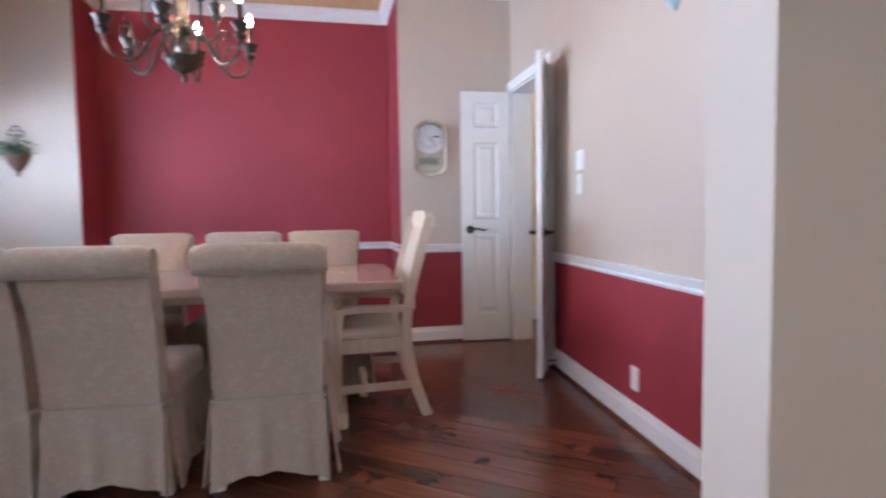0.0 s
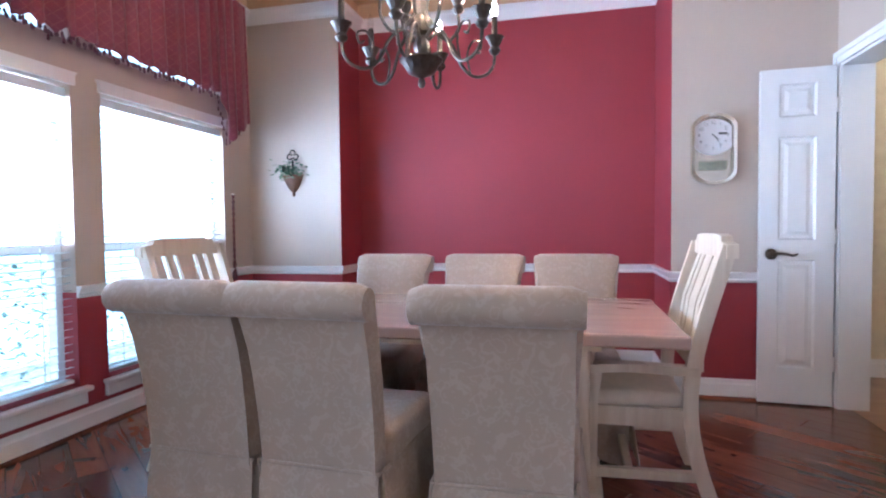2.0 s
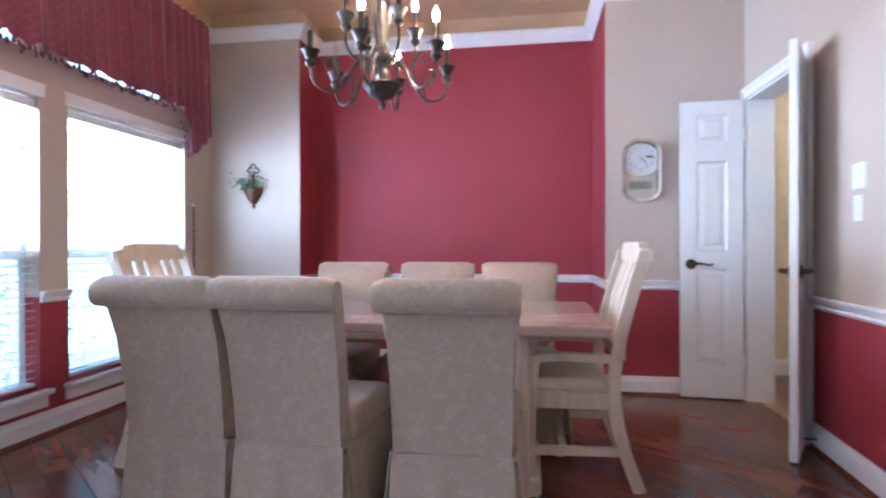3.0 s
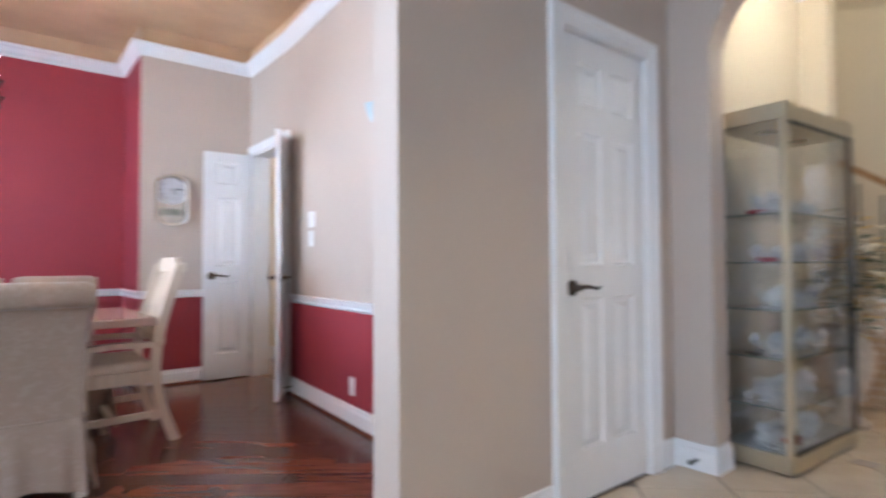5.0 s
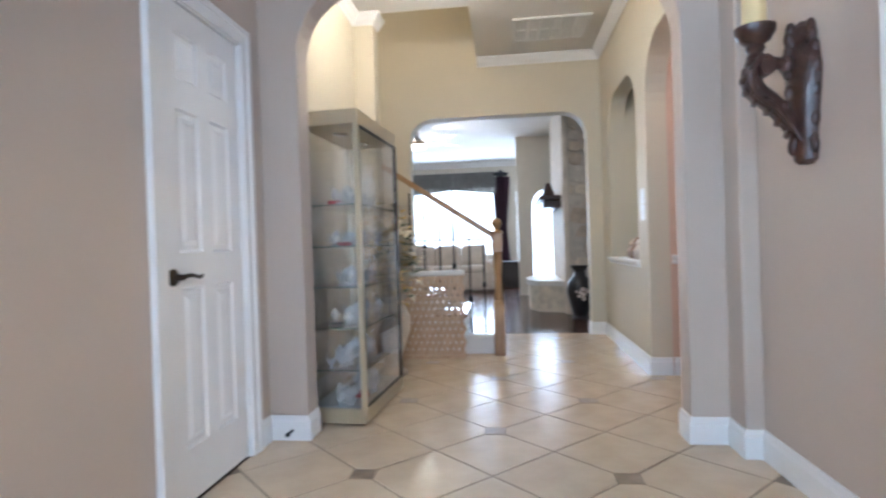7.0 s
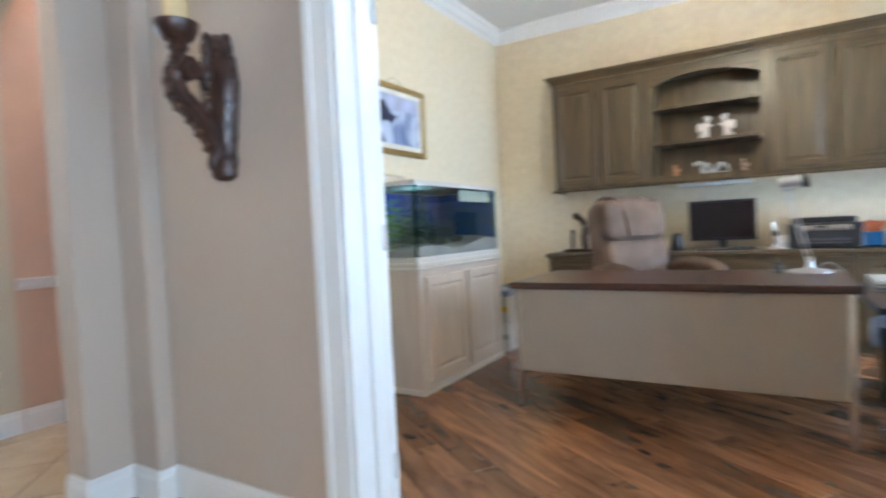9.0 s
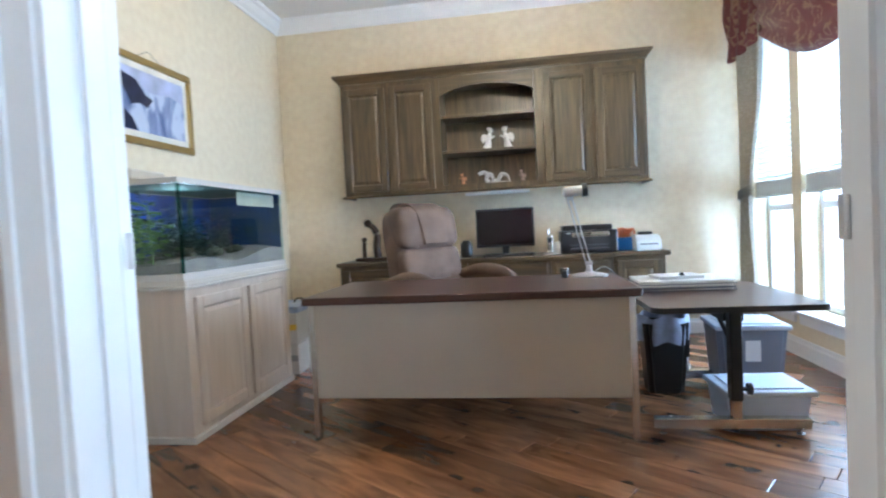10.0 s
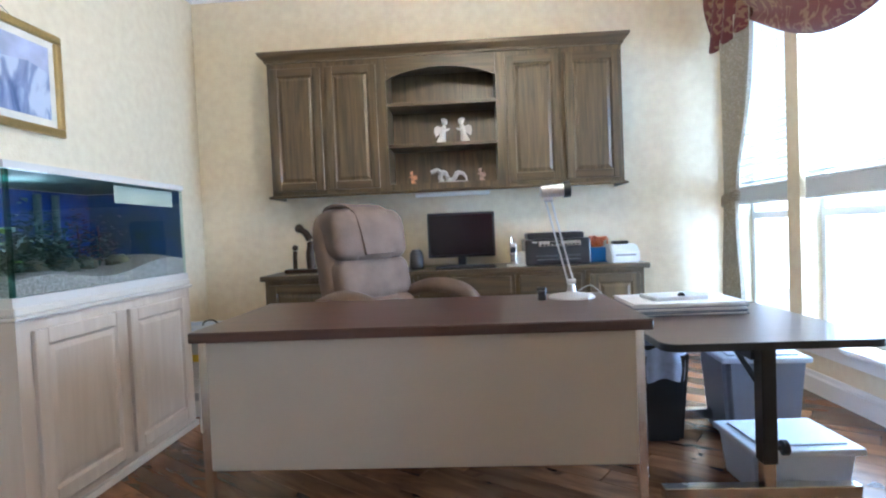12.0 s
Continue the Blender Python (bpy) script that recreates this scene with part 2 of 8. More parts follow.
def tube(bm, pts, r, seg=8, taper=None):
    """A round bar through points; taper gives a radius factor for each point."""
    pts = [Vector(p) for p in pts]
    rings = []
    for i, p in enumerate(pts):
        d = (pts[min(i + 1, len(pts) - 1)] - pts[max(i - 1, 0)]).normalized()
        up = Vector((0, 0, 1)) if abs(d.z) < 0.95 else Vector((1, 0, 0))
        s = d.cross(up).normalized()
        u = s.cross(d)
        rr = r * (taper[i] if taper else 1)
        rings.append([bm.verts.new(p + rr * (math.cos(2 * math.pi * k / seg) * s + math.sin(2 * math.pi * k / seg) * u)) for k in range(seg)])
    for lo, hi in zip(rings, rings[1:]):
        for k in range(seg):
            bm.faces.new((lo[k], lo[(k + 1) % seg], hi[(k + 1) % seg], hi[k]))
    bm.faces.new(rings[0][::-1])
    bm.faces.new(rings[-1])
    return bm


def grid_surface(bm, fn, nu, nv):
    """A sheet fn(u, v) with u, v from 0 to 1."""
    vs = [[bm.verts.new(fn(i / nu, j / nv)) for j in range(nv + 1)] for i in range(nu + 1)]
    for i in range(nu):
        for j in range(nv):
            bm.faces.new((vs[i][j], vs[i + 1][j], vs[i + 1][j + 1], vs[i][j + 1]))
    return bm


def curve_pts(pts, n=8):
    """Catmull-Rom through points."""
    pts = [Vector(p) for p in pts]
    out = []
    for i in range(len(pts) - 1):
        a, b, c, d = pts[max(i - 1, 0)], pts[i], pts[i + 1], pts[min(i + 2, len(pts) - 1)]
        for k in range(n):
            t = k / n
            out.append(0.5 * (2 * b + (c - a) * t + (2 * a - 5 * b + 4 * c - d) * t * t + (3 * b - a - 3 * c + d) * t ** 3))
    out.append(pts[-1])
    return out


def finish(name, bm, material, smooth=False):
    bmesh.ops.recalc_face_normals(bm, faces=bm.faces)
    me = bpy.data.meshes.new(name)
    bm.to_mesh(me)
    bm.free()
    me.materials.append(material)
    if smooth:
        for p in me.polygons:
            p.use_smooth = True
        me.set_sharp_from_angle(angle=radians(40))
    return me


def part(name, bm, material, parent, label="", smooth=False):
    ob = new(name, finish(name, bm, material, smooth))
    ob.parent = parent
    return tagged(ob, label)


def thing(name, m, label, category, group=""):
    ob = new(name)
    ob.empty_display_size = 0.1
    ob.matrix_world = m
    return tagged(ob, label, category, group)


def single(name, bm, material, label, category, m=None, group="", smooth=False):
    ob = new(name, finish(name, bm, material, smooth))
    if m is not None:
        ob.matrix_world = m
    return tagged(ob, label, category, group)


def structure(name, bm, material, label="", smooth=False):
    return tagged(new(name, finish(name, bm, material, smooth)), label, kind="structure")


def bmn():
    return bmesh.new()


# ---- walls ----
def wall_mesh(axis, a, b, u0, u1, z0, z1, openings=()):
    """A wall between a and b across its axis ('x' or 'y'), from u0 to u1 along it, with openings
    (u0, u1, z0, z1, corner radius) cut through."""
    bm = bmn()

    def slab(p0, p1, q0, q1):
        if p1 - p0 > 1e-4 and q1 - q0 > 1e-4:
            prism(bm, [(p0, q0), (p1, q0), (p1, q1), (p0, q1)], axis, a, b)
    at = u0
    for o0, o1, oz0, oz1, rad in sorted(openings):
        slab(at, o0, z0, z1)
        slab(o0, o1, z0, max(z0, oz0))
        slab(o0, o1, min(z1, oz1), z1)
        if rad:
            for side in (0, 1):
                cx, sx = (o0 + rad, -1) if side == 0 else (o1 - rad, 1)
                arc = [(cx + sx * rad * math.cos(t), oz1 - rad + rad * math.sin(t)) for t in [k * math.pi / 20 for k in range(11)]]
                prism(bm, arc + [(cx + sx * rad, oz1)], axis, a, b)
        at = o1
    slab(at, u1, z0, z1)
    return bm


def wall(name, material, axis, a, b, u0, u1, z0, z1, openings=(), label=""):
    return structure(name, wall_mesh(axis, a, b, u0, u1, z0, z1, openings), material, label)


H = 3.05
HO = 3.13
RAIL = 0.775
# dining room
WIN_D = [(2.63, 3.775, 0.26, 1.90, 0), (3.97, 5.09, 0.26, 1.90, 0)]
TRANS_D = [(2.63, 3.775, 2.14, 2.55, 0), (3.97, 5.09, 2.14, 2.55, 0)]
wall("wall_dining_west_lower", RED, "x", -0.2, 0.0, 1.63, 5.45, 0, RAIL, [(u0, u1, z0, RAIL, 0) for u0, u1, z0, _, _ in WIN_D], "deep red wainscot wall under the chair rail")
wall("wall_dining_west", BEIGE, "x", -0.2, 0.0, 1.63, 5.45, RAIL, 2.0, [(u0, u1, RAIL, z1, 0) for u0, u1, _, z1, _ in WIN_D], "beige painted wall between windows")
wall("wall_dining_west_upper", BEIGE, "x", -0.2, 0.0, 1.63, 5.45, 2.0, H, TRANS_D, "beige painted wall over the windows")
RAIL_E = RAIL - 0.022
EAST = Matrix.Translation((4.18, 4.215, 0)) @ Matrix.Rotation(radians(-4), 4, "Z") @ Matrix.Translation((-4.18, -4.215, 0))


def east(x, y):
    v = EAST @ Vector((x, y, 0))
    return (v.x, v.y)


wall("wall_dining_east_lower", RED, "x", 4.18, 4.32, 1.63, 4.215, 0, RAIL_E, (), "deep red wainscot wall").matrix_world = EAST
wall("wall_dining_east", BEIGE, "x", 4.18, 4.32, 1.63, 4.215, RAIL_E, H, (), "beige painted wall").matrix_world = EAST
wall("wall_dining_doorway_lower", RED, "x", 4.18, 4.32, 4.215, 5.14, 0, RAIL_E, [(4.30, 5.06, 0, RAIL_E, 0)], "deep red wainscot wall")
wall("wall_dining_doorway", BEIGE, "x", 4.18, 4.32, 4.215, 5.14, RAIL_E, H, [(4.30, 5.06, RAIL_E, 2.05, 0)], "beige painted wall with a doorway")
wall("wall_dining_north_left_lower", RED, "y", 5.45, 6.0, -0.2, 0.81, 0, RAIL, (), "deep red wainscot wall")
wall("wall_dining_north_left", BEIGE, "y", 5.45, 6.0, -0.2, 0.81, RAIL, H, (), "beige painted wall")
wall("wall_dining_north_right_lower", RED, "y", 5.14, 6.0, 3.25, 4.32, 0, RAIL, (), "deep red wainscot wall")
wall("wall_dining_north_right", BEIGE, "y", 5.14, 6.0, 3.25, 4.32, RAIL, H, (), "beige painted wall")
bm = bmn()
box(bm, 0.70, 5.88, 0, 3.36, 6.1, H)
box(bm, 0.808, 5.455, 0, 0.813, 5.88, H)
box(bm, 3.247, 5.145, 0, 3.252, 5.88, H)
structure("wall_dining_alcove", bm, RED, "deep red painted alcove wall")
# wall between foyer and dining room, with a wide opening
wall("wall_foyer_north", BEIGE, "y", 1.46, 1.615, -0.2, 5.20, 0, H, [(0.5, 3.35, 0, 2.70, 0.3), (4.185, 4.81, 0, 2.02, 0)], "beige painted wall with a wide opening")
# foyer, front wall and office wall
wall("wall_foyer_west", BEIGE, "x", -0.2, 0.0, -1.09, 1.46, 0, H, [(-0.55, 1.05, 0.05, 2.6, 0)], "beige front wall with a glazed entrance")
wall("wall_foyer_south", BEIGE, "y", -1.09, -0.96, -0.2, 5.08, 0, H, [(2.27, 3.89, 0, 2.06, 0)], "beige painted wall with a double doorway")
bm = bmn()
box(bm, 4.87, -0.965, 0, 5.08, -0.88, H, 0.012, 2)
structure("wall_foyer_pilaster", bm, BEIGE, "beige painted wall step beside the arch")
# arch between foyer and hall
wall("wall_arch", BEIGE, "x", 5.05, 5.20, -0.88, 1.46, 0, H, [(-0.70, 1.25, 0, 2.42, 0.38)], "beige wall with a rounded arch")
# hall
wall("wall_hall_south", HALLPAINT, "y", -1.02, -0.87, 5.20, 8.30, 0, H, [(5.36, 6.45, 0, 2.44, 0.42), (6.75, 7.90, 0.785, 2.40, 0.35)], "cream wall with an arched doorway and a niche")
wall("wall_hall_north", HALLPAINT, "y", 1.46, 1.63, 5.20, 6.95, 0, H, (), "cream painted wall")
wall("wall_hall_corner", HALLPAINT, "y", 1.28, 1.63, 6.95, 7.12, 0, H, (), "cream painted wall end")
wall("wall_hall_east", HALLPAINT, "x", 8.30, 8.48, -1.02, 4.2, 0, 5.6, [(-0.72, 1.22, 0, 2.42, 0.27)], "cream wall with a rounded opening to the great room")
bm = wall_mesh("y", -2.6, -2.45, 5.5, 8.5, 0, H)
box(bm, 5.501, -2.45, 0, 5.52, -1.02, H)
box(bm, 8.3, -2.5, 0, 8.45, -1.02, H)
structure("wall_side_passage", bm, mat("terracotta pink wall paint", (0.62, 0.42, 0.31), 0.6, vary=0.04), "warm terracotta painted passage wall")
bm = bmn()
box(bm, 6.451, -2.45, 0, 6.60, -1.021, H)
structure("wall_passage_east", bm, bpy.data.materials["terracotta pink wall paint"], "warm terracotta painted passage wall")
bm = bmn()
box(bm, 6.70, -1.30, 0.3, 7.95, -1.25, 2.6)
structure("wall_niche_back", bm, HALLPAINT, "cream painted niche back")
bm = bmn()
box(bm, 6.95, 4.2, 0, 8.48, 4.35, 5.6)
box(bm, 6.80, 1.63, 0, 6.95, 4.35, 5.6)
box(bm, 6.95, 0.44, H + 0.12, 7.07, 1.63, 5.6)
box(bm, 6.95, 0.32, H + 0.12, 8.30, 0.44, 5.6)
structure("wall_stairwell", bm, HALLPAINT, "cream painted stairwell wall")
# corridor behind the dining room doors
bm = bmn()
box(bm, 5.6, 1.63, 0, 5.72, 6.0, H)
box(bm, 4.32, 5.9, 0, 5.72, 6.0, H)
structure("wall_corridor", bm, FAUX, "mottled yellow corridor wall")
# office
WIN_O = [(-4.95, -4.25, 0.34, 2.75, 0), (-4.115, -2.85, 0.34, 2.75, 0)]
wall("wall_office_west", FAUX, "x", 0.80, 1.0, -5.08, -1.09, 0, HO, WIN_O, "mottled cream plaster wall with windows")
wall("wall_office_south", FAUX, "y", -5.25, -5.08, 0.8, 5.5, 0, HO, (), "mottled cream plaster wall")
wall("wall_office_east", FAUX, "x", 5.25, 5.5, -5.08, -1.02, 0, HO, (), "mottled cream plaster wall")
wall("wall_office_north", FAUX, "y", -1.10, -1.092, 1.0, 5.25, 0, HO, [(2.27, 3.89, 0, 2.06, 0)], "mottled cream plaster wall around the doorway")
# great room
GR = mat("great room grey-cream paint", (0.62, 0.56, 0.46), 0.6, vary=0.03)
wall("wall_great_room_east", GR, "x", 15.9, 16.05, -3.6, 5.2, 0, 3.4, [(-2.2, -0.1, 0.1, 2.3, 0), (0.42, 2.60, 0.75, 2.40, 0.25)], "pale wall with a wide window")
wall("wall_great_room_south", GR, "y", -3.75, -3.6, 8.48, 16.05, 0, 3.4, (), "pale painted wall")
wall("wall_great_room_north", GR, "y", 5.2, 5.35, 8.48, 16.05, 0, 3.4, (), "pale painted wall")
bm = wall_mesh("x", 12.9, 13.05, -3.6, -0.05, 0, 3.4, [(-1.05, -0.33, 0, 2.05, 0.34)])
structure("wall_great_room_partition", bm, GR, "pale wall with an arched doorway to a bright patio")

# ceilings
for nm, m_, (x0, y0, x1, y1, z) in (("ceiling_dining", FAUXCEIL, (-0.2, 1.46, 4.32, 6.1, H)), ("ceiling_foyer", CEIL, (-0.2, -1.09, 5.2, 1.46, H)),
                                    ("ceiling_office", CEIL, (0.8, -5.25, 5.5, -1.10, HO)), ("ceiling_corridor", CEIL, (4.32, 1.46, 5.72, 6.0, H)),
                                    ("ceiling_stairwell", CEIL, (6.8, 0.3, 8.5, 4.4, 5.6)), ("ceiling_great_room", CEIL, (8.48, -3.75, 16.05, 5.35, 3.05))):
    bm = bmn()
    box(bm, x0, y0, z, x1, y1, z + 0.12)
    structure(nm, bm, m_, "flat painted ceiling")
bm = bmn()
box(bm, 5.72, -2.6, H, 6.95, 4.0, H + 0.12)
box(bm, 5.2, -2.6, H, 5.72, 1.46, H + 0.12)
box(bm, 6.95, -2.6, H, 8.45, 0.44, H + 0.12)
structure("ceiling_hall", bm, CEIL, "white hall ceiling open at the stairwell")

# ---- trim ----
CROWN = [(0, 0), (0.012, 0), (0.020, 0.018), (0.050, 0.045), (0.075, 0.085), (0.095, 0.100), (0.100, 0.125), (0, 0.125)]
BASE = [(0, 0), (0.018, 0), (0.018, 0.095), (0.012, 0.108), (0.008, 0.130), (0, 0.130)]
CHAIR = [(0, 0), (0.010, 0), (0.020, 0.014), (0.014, 0.024), (0.030, 0.050), (0.036, 0.058), (0.036, 0.066), (0, 0.066)]


def run(bm, profile, path, z):
    """Sweep a wall profile (out, up) along a path of corners; the room lies to the left of the way walked."""
    n = len(path)
    rings = []
    for i, p in enumerate(path):
        p = Vector(p)
        d0 = (p - Vector(path[i - 1])).normalized() if i else None
        d1 = (Vector(path[i + 1]) - p).normalized() if i < n - 1 else None
        n0 = Vector((-d0.y, d0.x)) if d0 else None
        n1 = Vector((-d1.y, d1.x)) if d1 else None
        if n0 is None:
            m = n1
        elif n1 is None:
            m = n0
        else:
            m = (n0 + n1)
            m = m / max(0.2, m.dot(n0))
        rings.append([bm.verts.new((p.x + m.x * o, p.y + m.y * o, z + h)) for o, h in profile])
    k = len(profile)
    for lo, hi in zip(rings, rings[1:]):
        for j in range(k):
            bm.faces.new((lo[j], lo[(j + 1) % k], hi[(j + 1) % k], hi[j]))
    bm.faces.new(rings[0])
    bm.faces.new(rings[-1][::-1])
    return bm


def trim(name, profile, paths, z, label, material=None):
    bm = bmn()
    for p in paths:
        run(bm, profile, p, z)
    return structure(name, bm, material or WHITE, label)


north = [(4.18, 5.06), (4.18, 5.14), (3.25, 5.14), (3.25, 5.88), (0.81, 5.88), (0.81, 5.45), (0, 5.45), (0, 1.63)]
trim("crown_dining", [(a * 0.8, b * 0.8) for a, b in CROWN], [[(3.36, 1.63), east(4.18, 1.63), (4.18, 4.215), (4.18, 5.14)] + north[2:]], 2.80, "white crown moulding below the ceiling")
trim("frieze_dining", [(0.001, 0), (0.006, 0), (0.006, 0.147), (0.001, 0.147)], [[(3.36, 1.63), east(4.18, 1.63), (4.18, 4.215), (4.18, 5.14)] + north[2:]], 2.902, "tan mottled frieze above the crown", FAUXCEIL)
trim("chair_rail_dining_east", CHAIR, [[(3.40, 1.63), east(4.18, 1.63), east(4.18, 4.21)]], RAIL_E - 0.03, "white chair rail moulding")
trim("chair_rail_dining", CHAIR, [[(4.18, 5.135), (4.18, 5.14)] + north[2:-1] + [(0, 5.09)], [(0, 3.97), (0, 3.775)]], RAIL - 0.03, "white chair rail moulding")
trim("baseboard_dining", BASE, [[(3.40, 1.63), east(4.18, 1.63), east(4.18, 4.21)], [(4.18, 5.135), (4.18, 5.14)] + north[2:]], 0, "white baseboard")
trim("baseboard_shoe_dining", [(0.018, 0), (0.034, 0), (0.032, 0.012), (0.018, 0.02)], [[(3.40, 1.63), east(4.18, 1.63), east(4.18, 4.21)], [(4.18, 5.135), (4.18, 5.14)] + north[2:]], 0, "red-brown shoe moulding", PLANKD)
trim("baseboard_foyer", BASE, [[(4.09, 1.46), (3.38, 1.46)], [(5.20, 1.25), (5.05, 1.25), (5.05, 1.46), (4.905, 1.46)],
                               [(4.01, -0.96), (4.87, -0.96), (4.87, -0.88), (5.05, -0.88), (5.05, -0.70), (5.20, -0.70)], [(0, -0.96), (2.15, -0.96)]], 0, "white baseboard")
trim("baseboard_hall", BASE, [[(5.20, -0.70), (5.20, -0.87), (5.36, -0.87), (5.36, -1.02)], [(6.45, -1.02), (6.45, -0.87), (8.30, -0.87), (8.30, -0.72), (8.48, -0.72)], [(6.95, 1.28), (6.95, 1.46), (5.20, 1.46)]], 0, "white baseboard")
trim("baseboard_passage", BASE, [[(6.451, -2.45), (6.451, -1.03)]], 0, "white baseboard")
trim("chair_rail_passage", CHAIR, [[(6.451, -2.45), (6.451, -1.03)]], 0.82, "white chair rail moulding")
trim("crown_hall", [(a * 0.75, b * 0.75) for a, b in CROWN], [[(5.20, -0.87), (8.30, -0.87), (8.30, 0.435)], [(7.12, 1.28), (6.95, 1.28), (6.95, 1.46), (5.20, 1.46), (5.20, -0.87)]], H - 0.094, "white crown moulding")
off = [(3.89 + 0.12, -1.10), (5.25, -1.10), (5.25, -5.08), (1.0, -5.08), (1.0, -1.10), (2.27 - 0.12, -1.10)]
trim("baseboard_office", BASE, [off[::-1]], 0, "white baseboard")
trim("crown_office", CROWN, [[(1.0, -1.10), (1.0, -5.08), (5.25, -5.08), (5.25, -1.10), (1.0, -1.10)]], HO - 0.125, "white crown moulding")
trim("crown_great_room", CROWN, [[(15.9, 5.2), (15.9, -3.6)][::-1], [(8.48, -3.6), (15.9, -3.6)]], H - 0.125, "white crown moulding")
trim("baseboard_corridor", BASE, [[(5.6, 1.7), (5.6, 5.9), (4.34, 5.9)]], 0, "white baseboard")


# ---- floors: planks and tiles ----
def clip_poly(poly, half_planes):
    for nx, ny, c in half_planes:
        out = []
        for i, p in enumerate(poly):
            q = poly[(i + 1) % len(poly)]
            dp, dq = nx * p[0] + ny * p[1] - c, nx * q[0] + ny * q[1] - c
            if dp <= 0:
                out.append(p)
            if dp * dq < 0:
                t = dp / (dp - dq)
                out.append((p[0] + t * (q[0] - p[0]), p[1] + t * (q[1] - p[1])))
        poly = out
        if len(poly) < 3:
            return []
    return poly


def piece(name, poly, top, thick, material, parent, origin, angle, edge=0.002):
    """One floor piece with eased edges; its local x runs along the grain."""
    ca, sa = math.cos(-angle), math.sin(-angle)
    loc = [((x - origin[0]) * ca - (y - origin[1]) * sa, (x - origin[0]) * sa + (y - origin[1]) * ca) for x, y in poly]
    cx, cy = sum(p[0] for p in loc) / len(loc), sum(p[1] for p in loc) / len(loc)
    inner = []
    for x, y in loc:
        d = math.hypot(x - cx, y - cy) or 1
        inner.append((x - (x - cx) / d * edge * 1.5, y - (y - cy) / d * edge * 1.5))
    n = len(loc)
    verts = [(x, y, -thick) for x, y in loc] + [(x, y, -edge) for x, y in loc] + [(x, y, 0) for x, y in inner]
    faces = [tuple(range(2 * n, 3 * n))]
    for k in (0, n):
        faces += [(k + i, k + (i + 1) % n, k + n + (i + 1) % n, k + n + i) for i in range(n)]
    me = bpy.data.meshes.new(name)
    me.from_pydata(verts, [], faces)
    me.materials.append(material)
    ob = new(name, me)
    ob.matrix_world = pose(origin[0], origin[1], top, 0, 0, math.degrees(angle))
    ob.parent = parent
    return ob


def area(poly):
    return abs(sum(p[0] * q[1] - q[0] * p[1] for p, q in zip(poly, poly[1:] + poly[:1]))) / 2


def plank_floor(name, rect, angle, width, material, label, seed):
    x0, y0, x1, y1 = rect
    bm = bmn()
    box(bm, x0, y0, -0.06, x1, y1, -0.010)
    base = structure(name, bm, SUBFLOOR, label)
    rng = random.Random(seed)
    ca, sa = math.cos(angle), math.sin(angle)
    planes = [(-1, 0, -x0), (1, 0, x1), (0, -1, -y0), (0, 1, y1)]
    cx, cy = (x0 + x1) / 2, (y0 + y1) / 2
    reach = math.hypot(x1 - x0, y1 - y0) / 2 + 0.2
    v = -reach
    while v < reach:
        u = -reach - rng.uniform(0, 1.2)
        while u < reach:
            ln = rng.choice((0.9, 1.2, 1.5, 1.8))
            g = 0.0012
            quad = [(u + g, v + g), (u + ln - g, v + g), (u + ln - g, v + width - g), (u + g, v + width - g)]
            poly = clip_poly([(cx + a * ca - b * sa, cy + a * sa + b * ca) for a, b in quad], planes)
            if poly and area(poly) > 0.004:
                mx, my = sum(p[0] for p in poly) / len(poly), sum(p[1] for p in poly) / len(poly)
                piece("plank", poly, 0.0, 0.010, material, base, (mx, my), angle)
            u += ln
        v += width
    return base


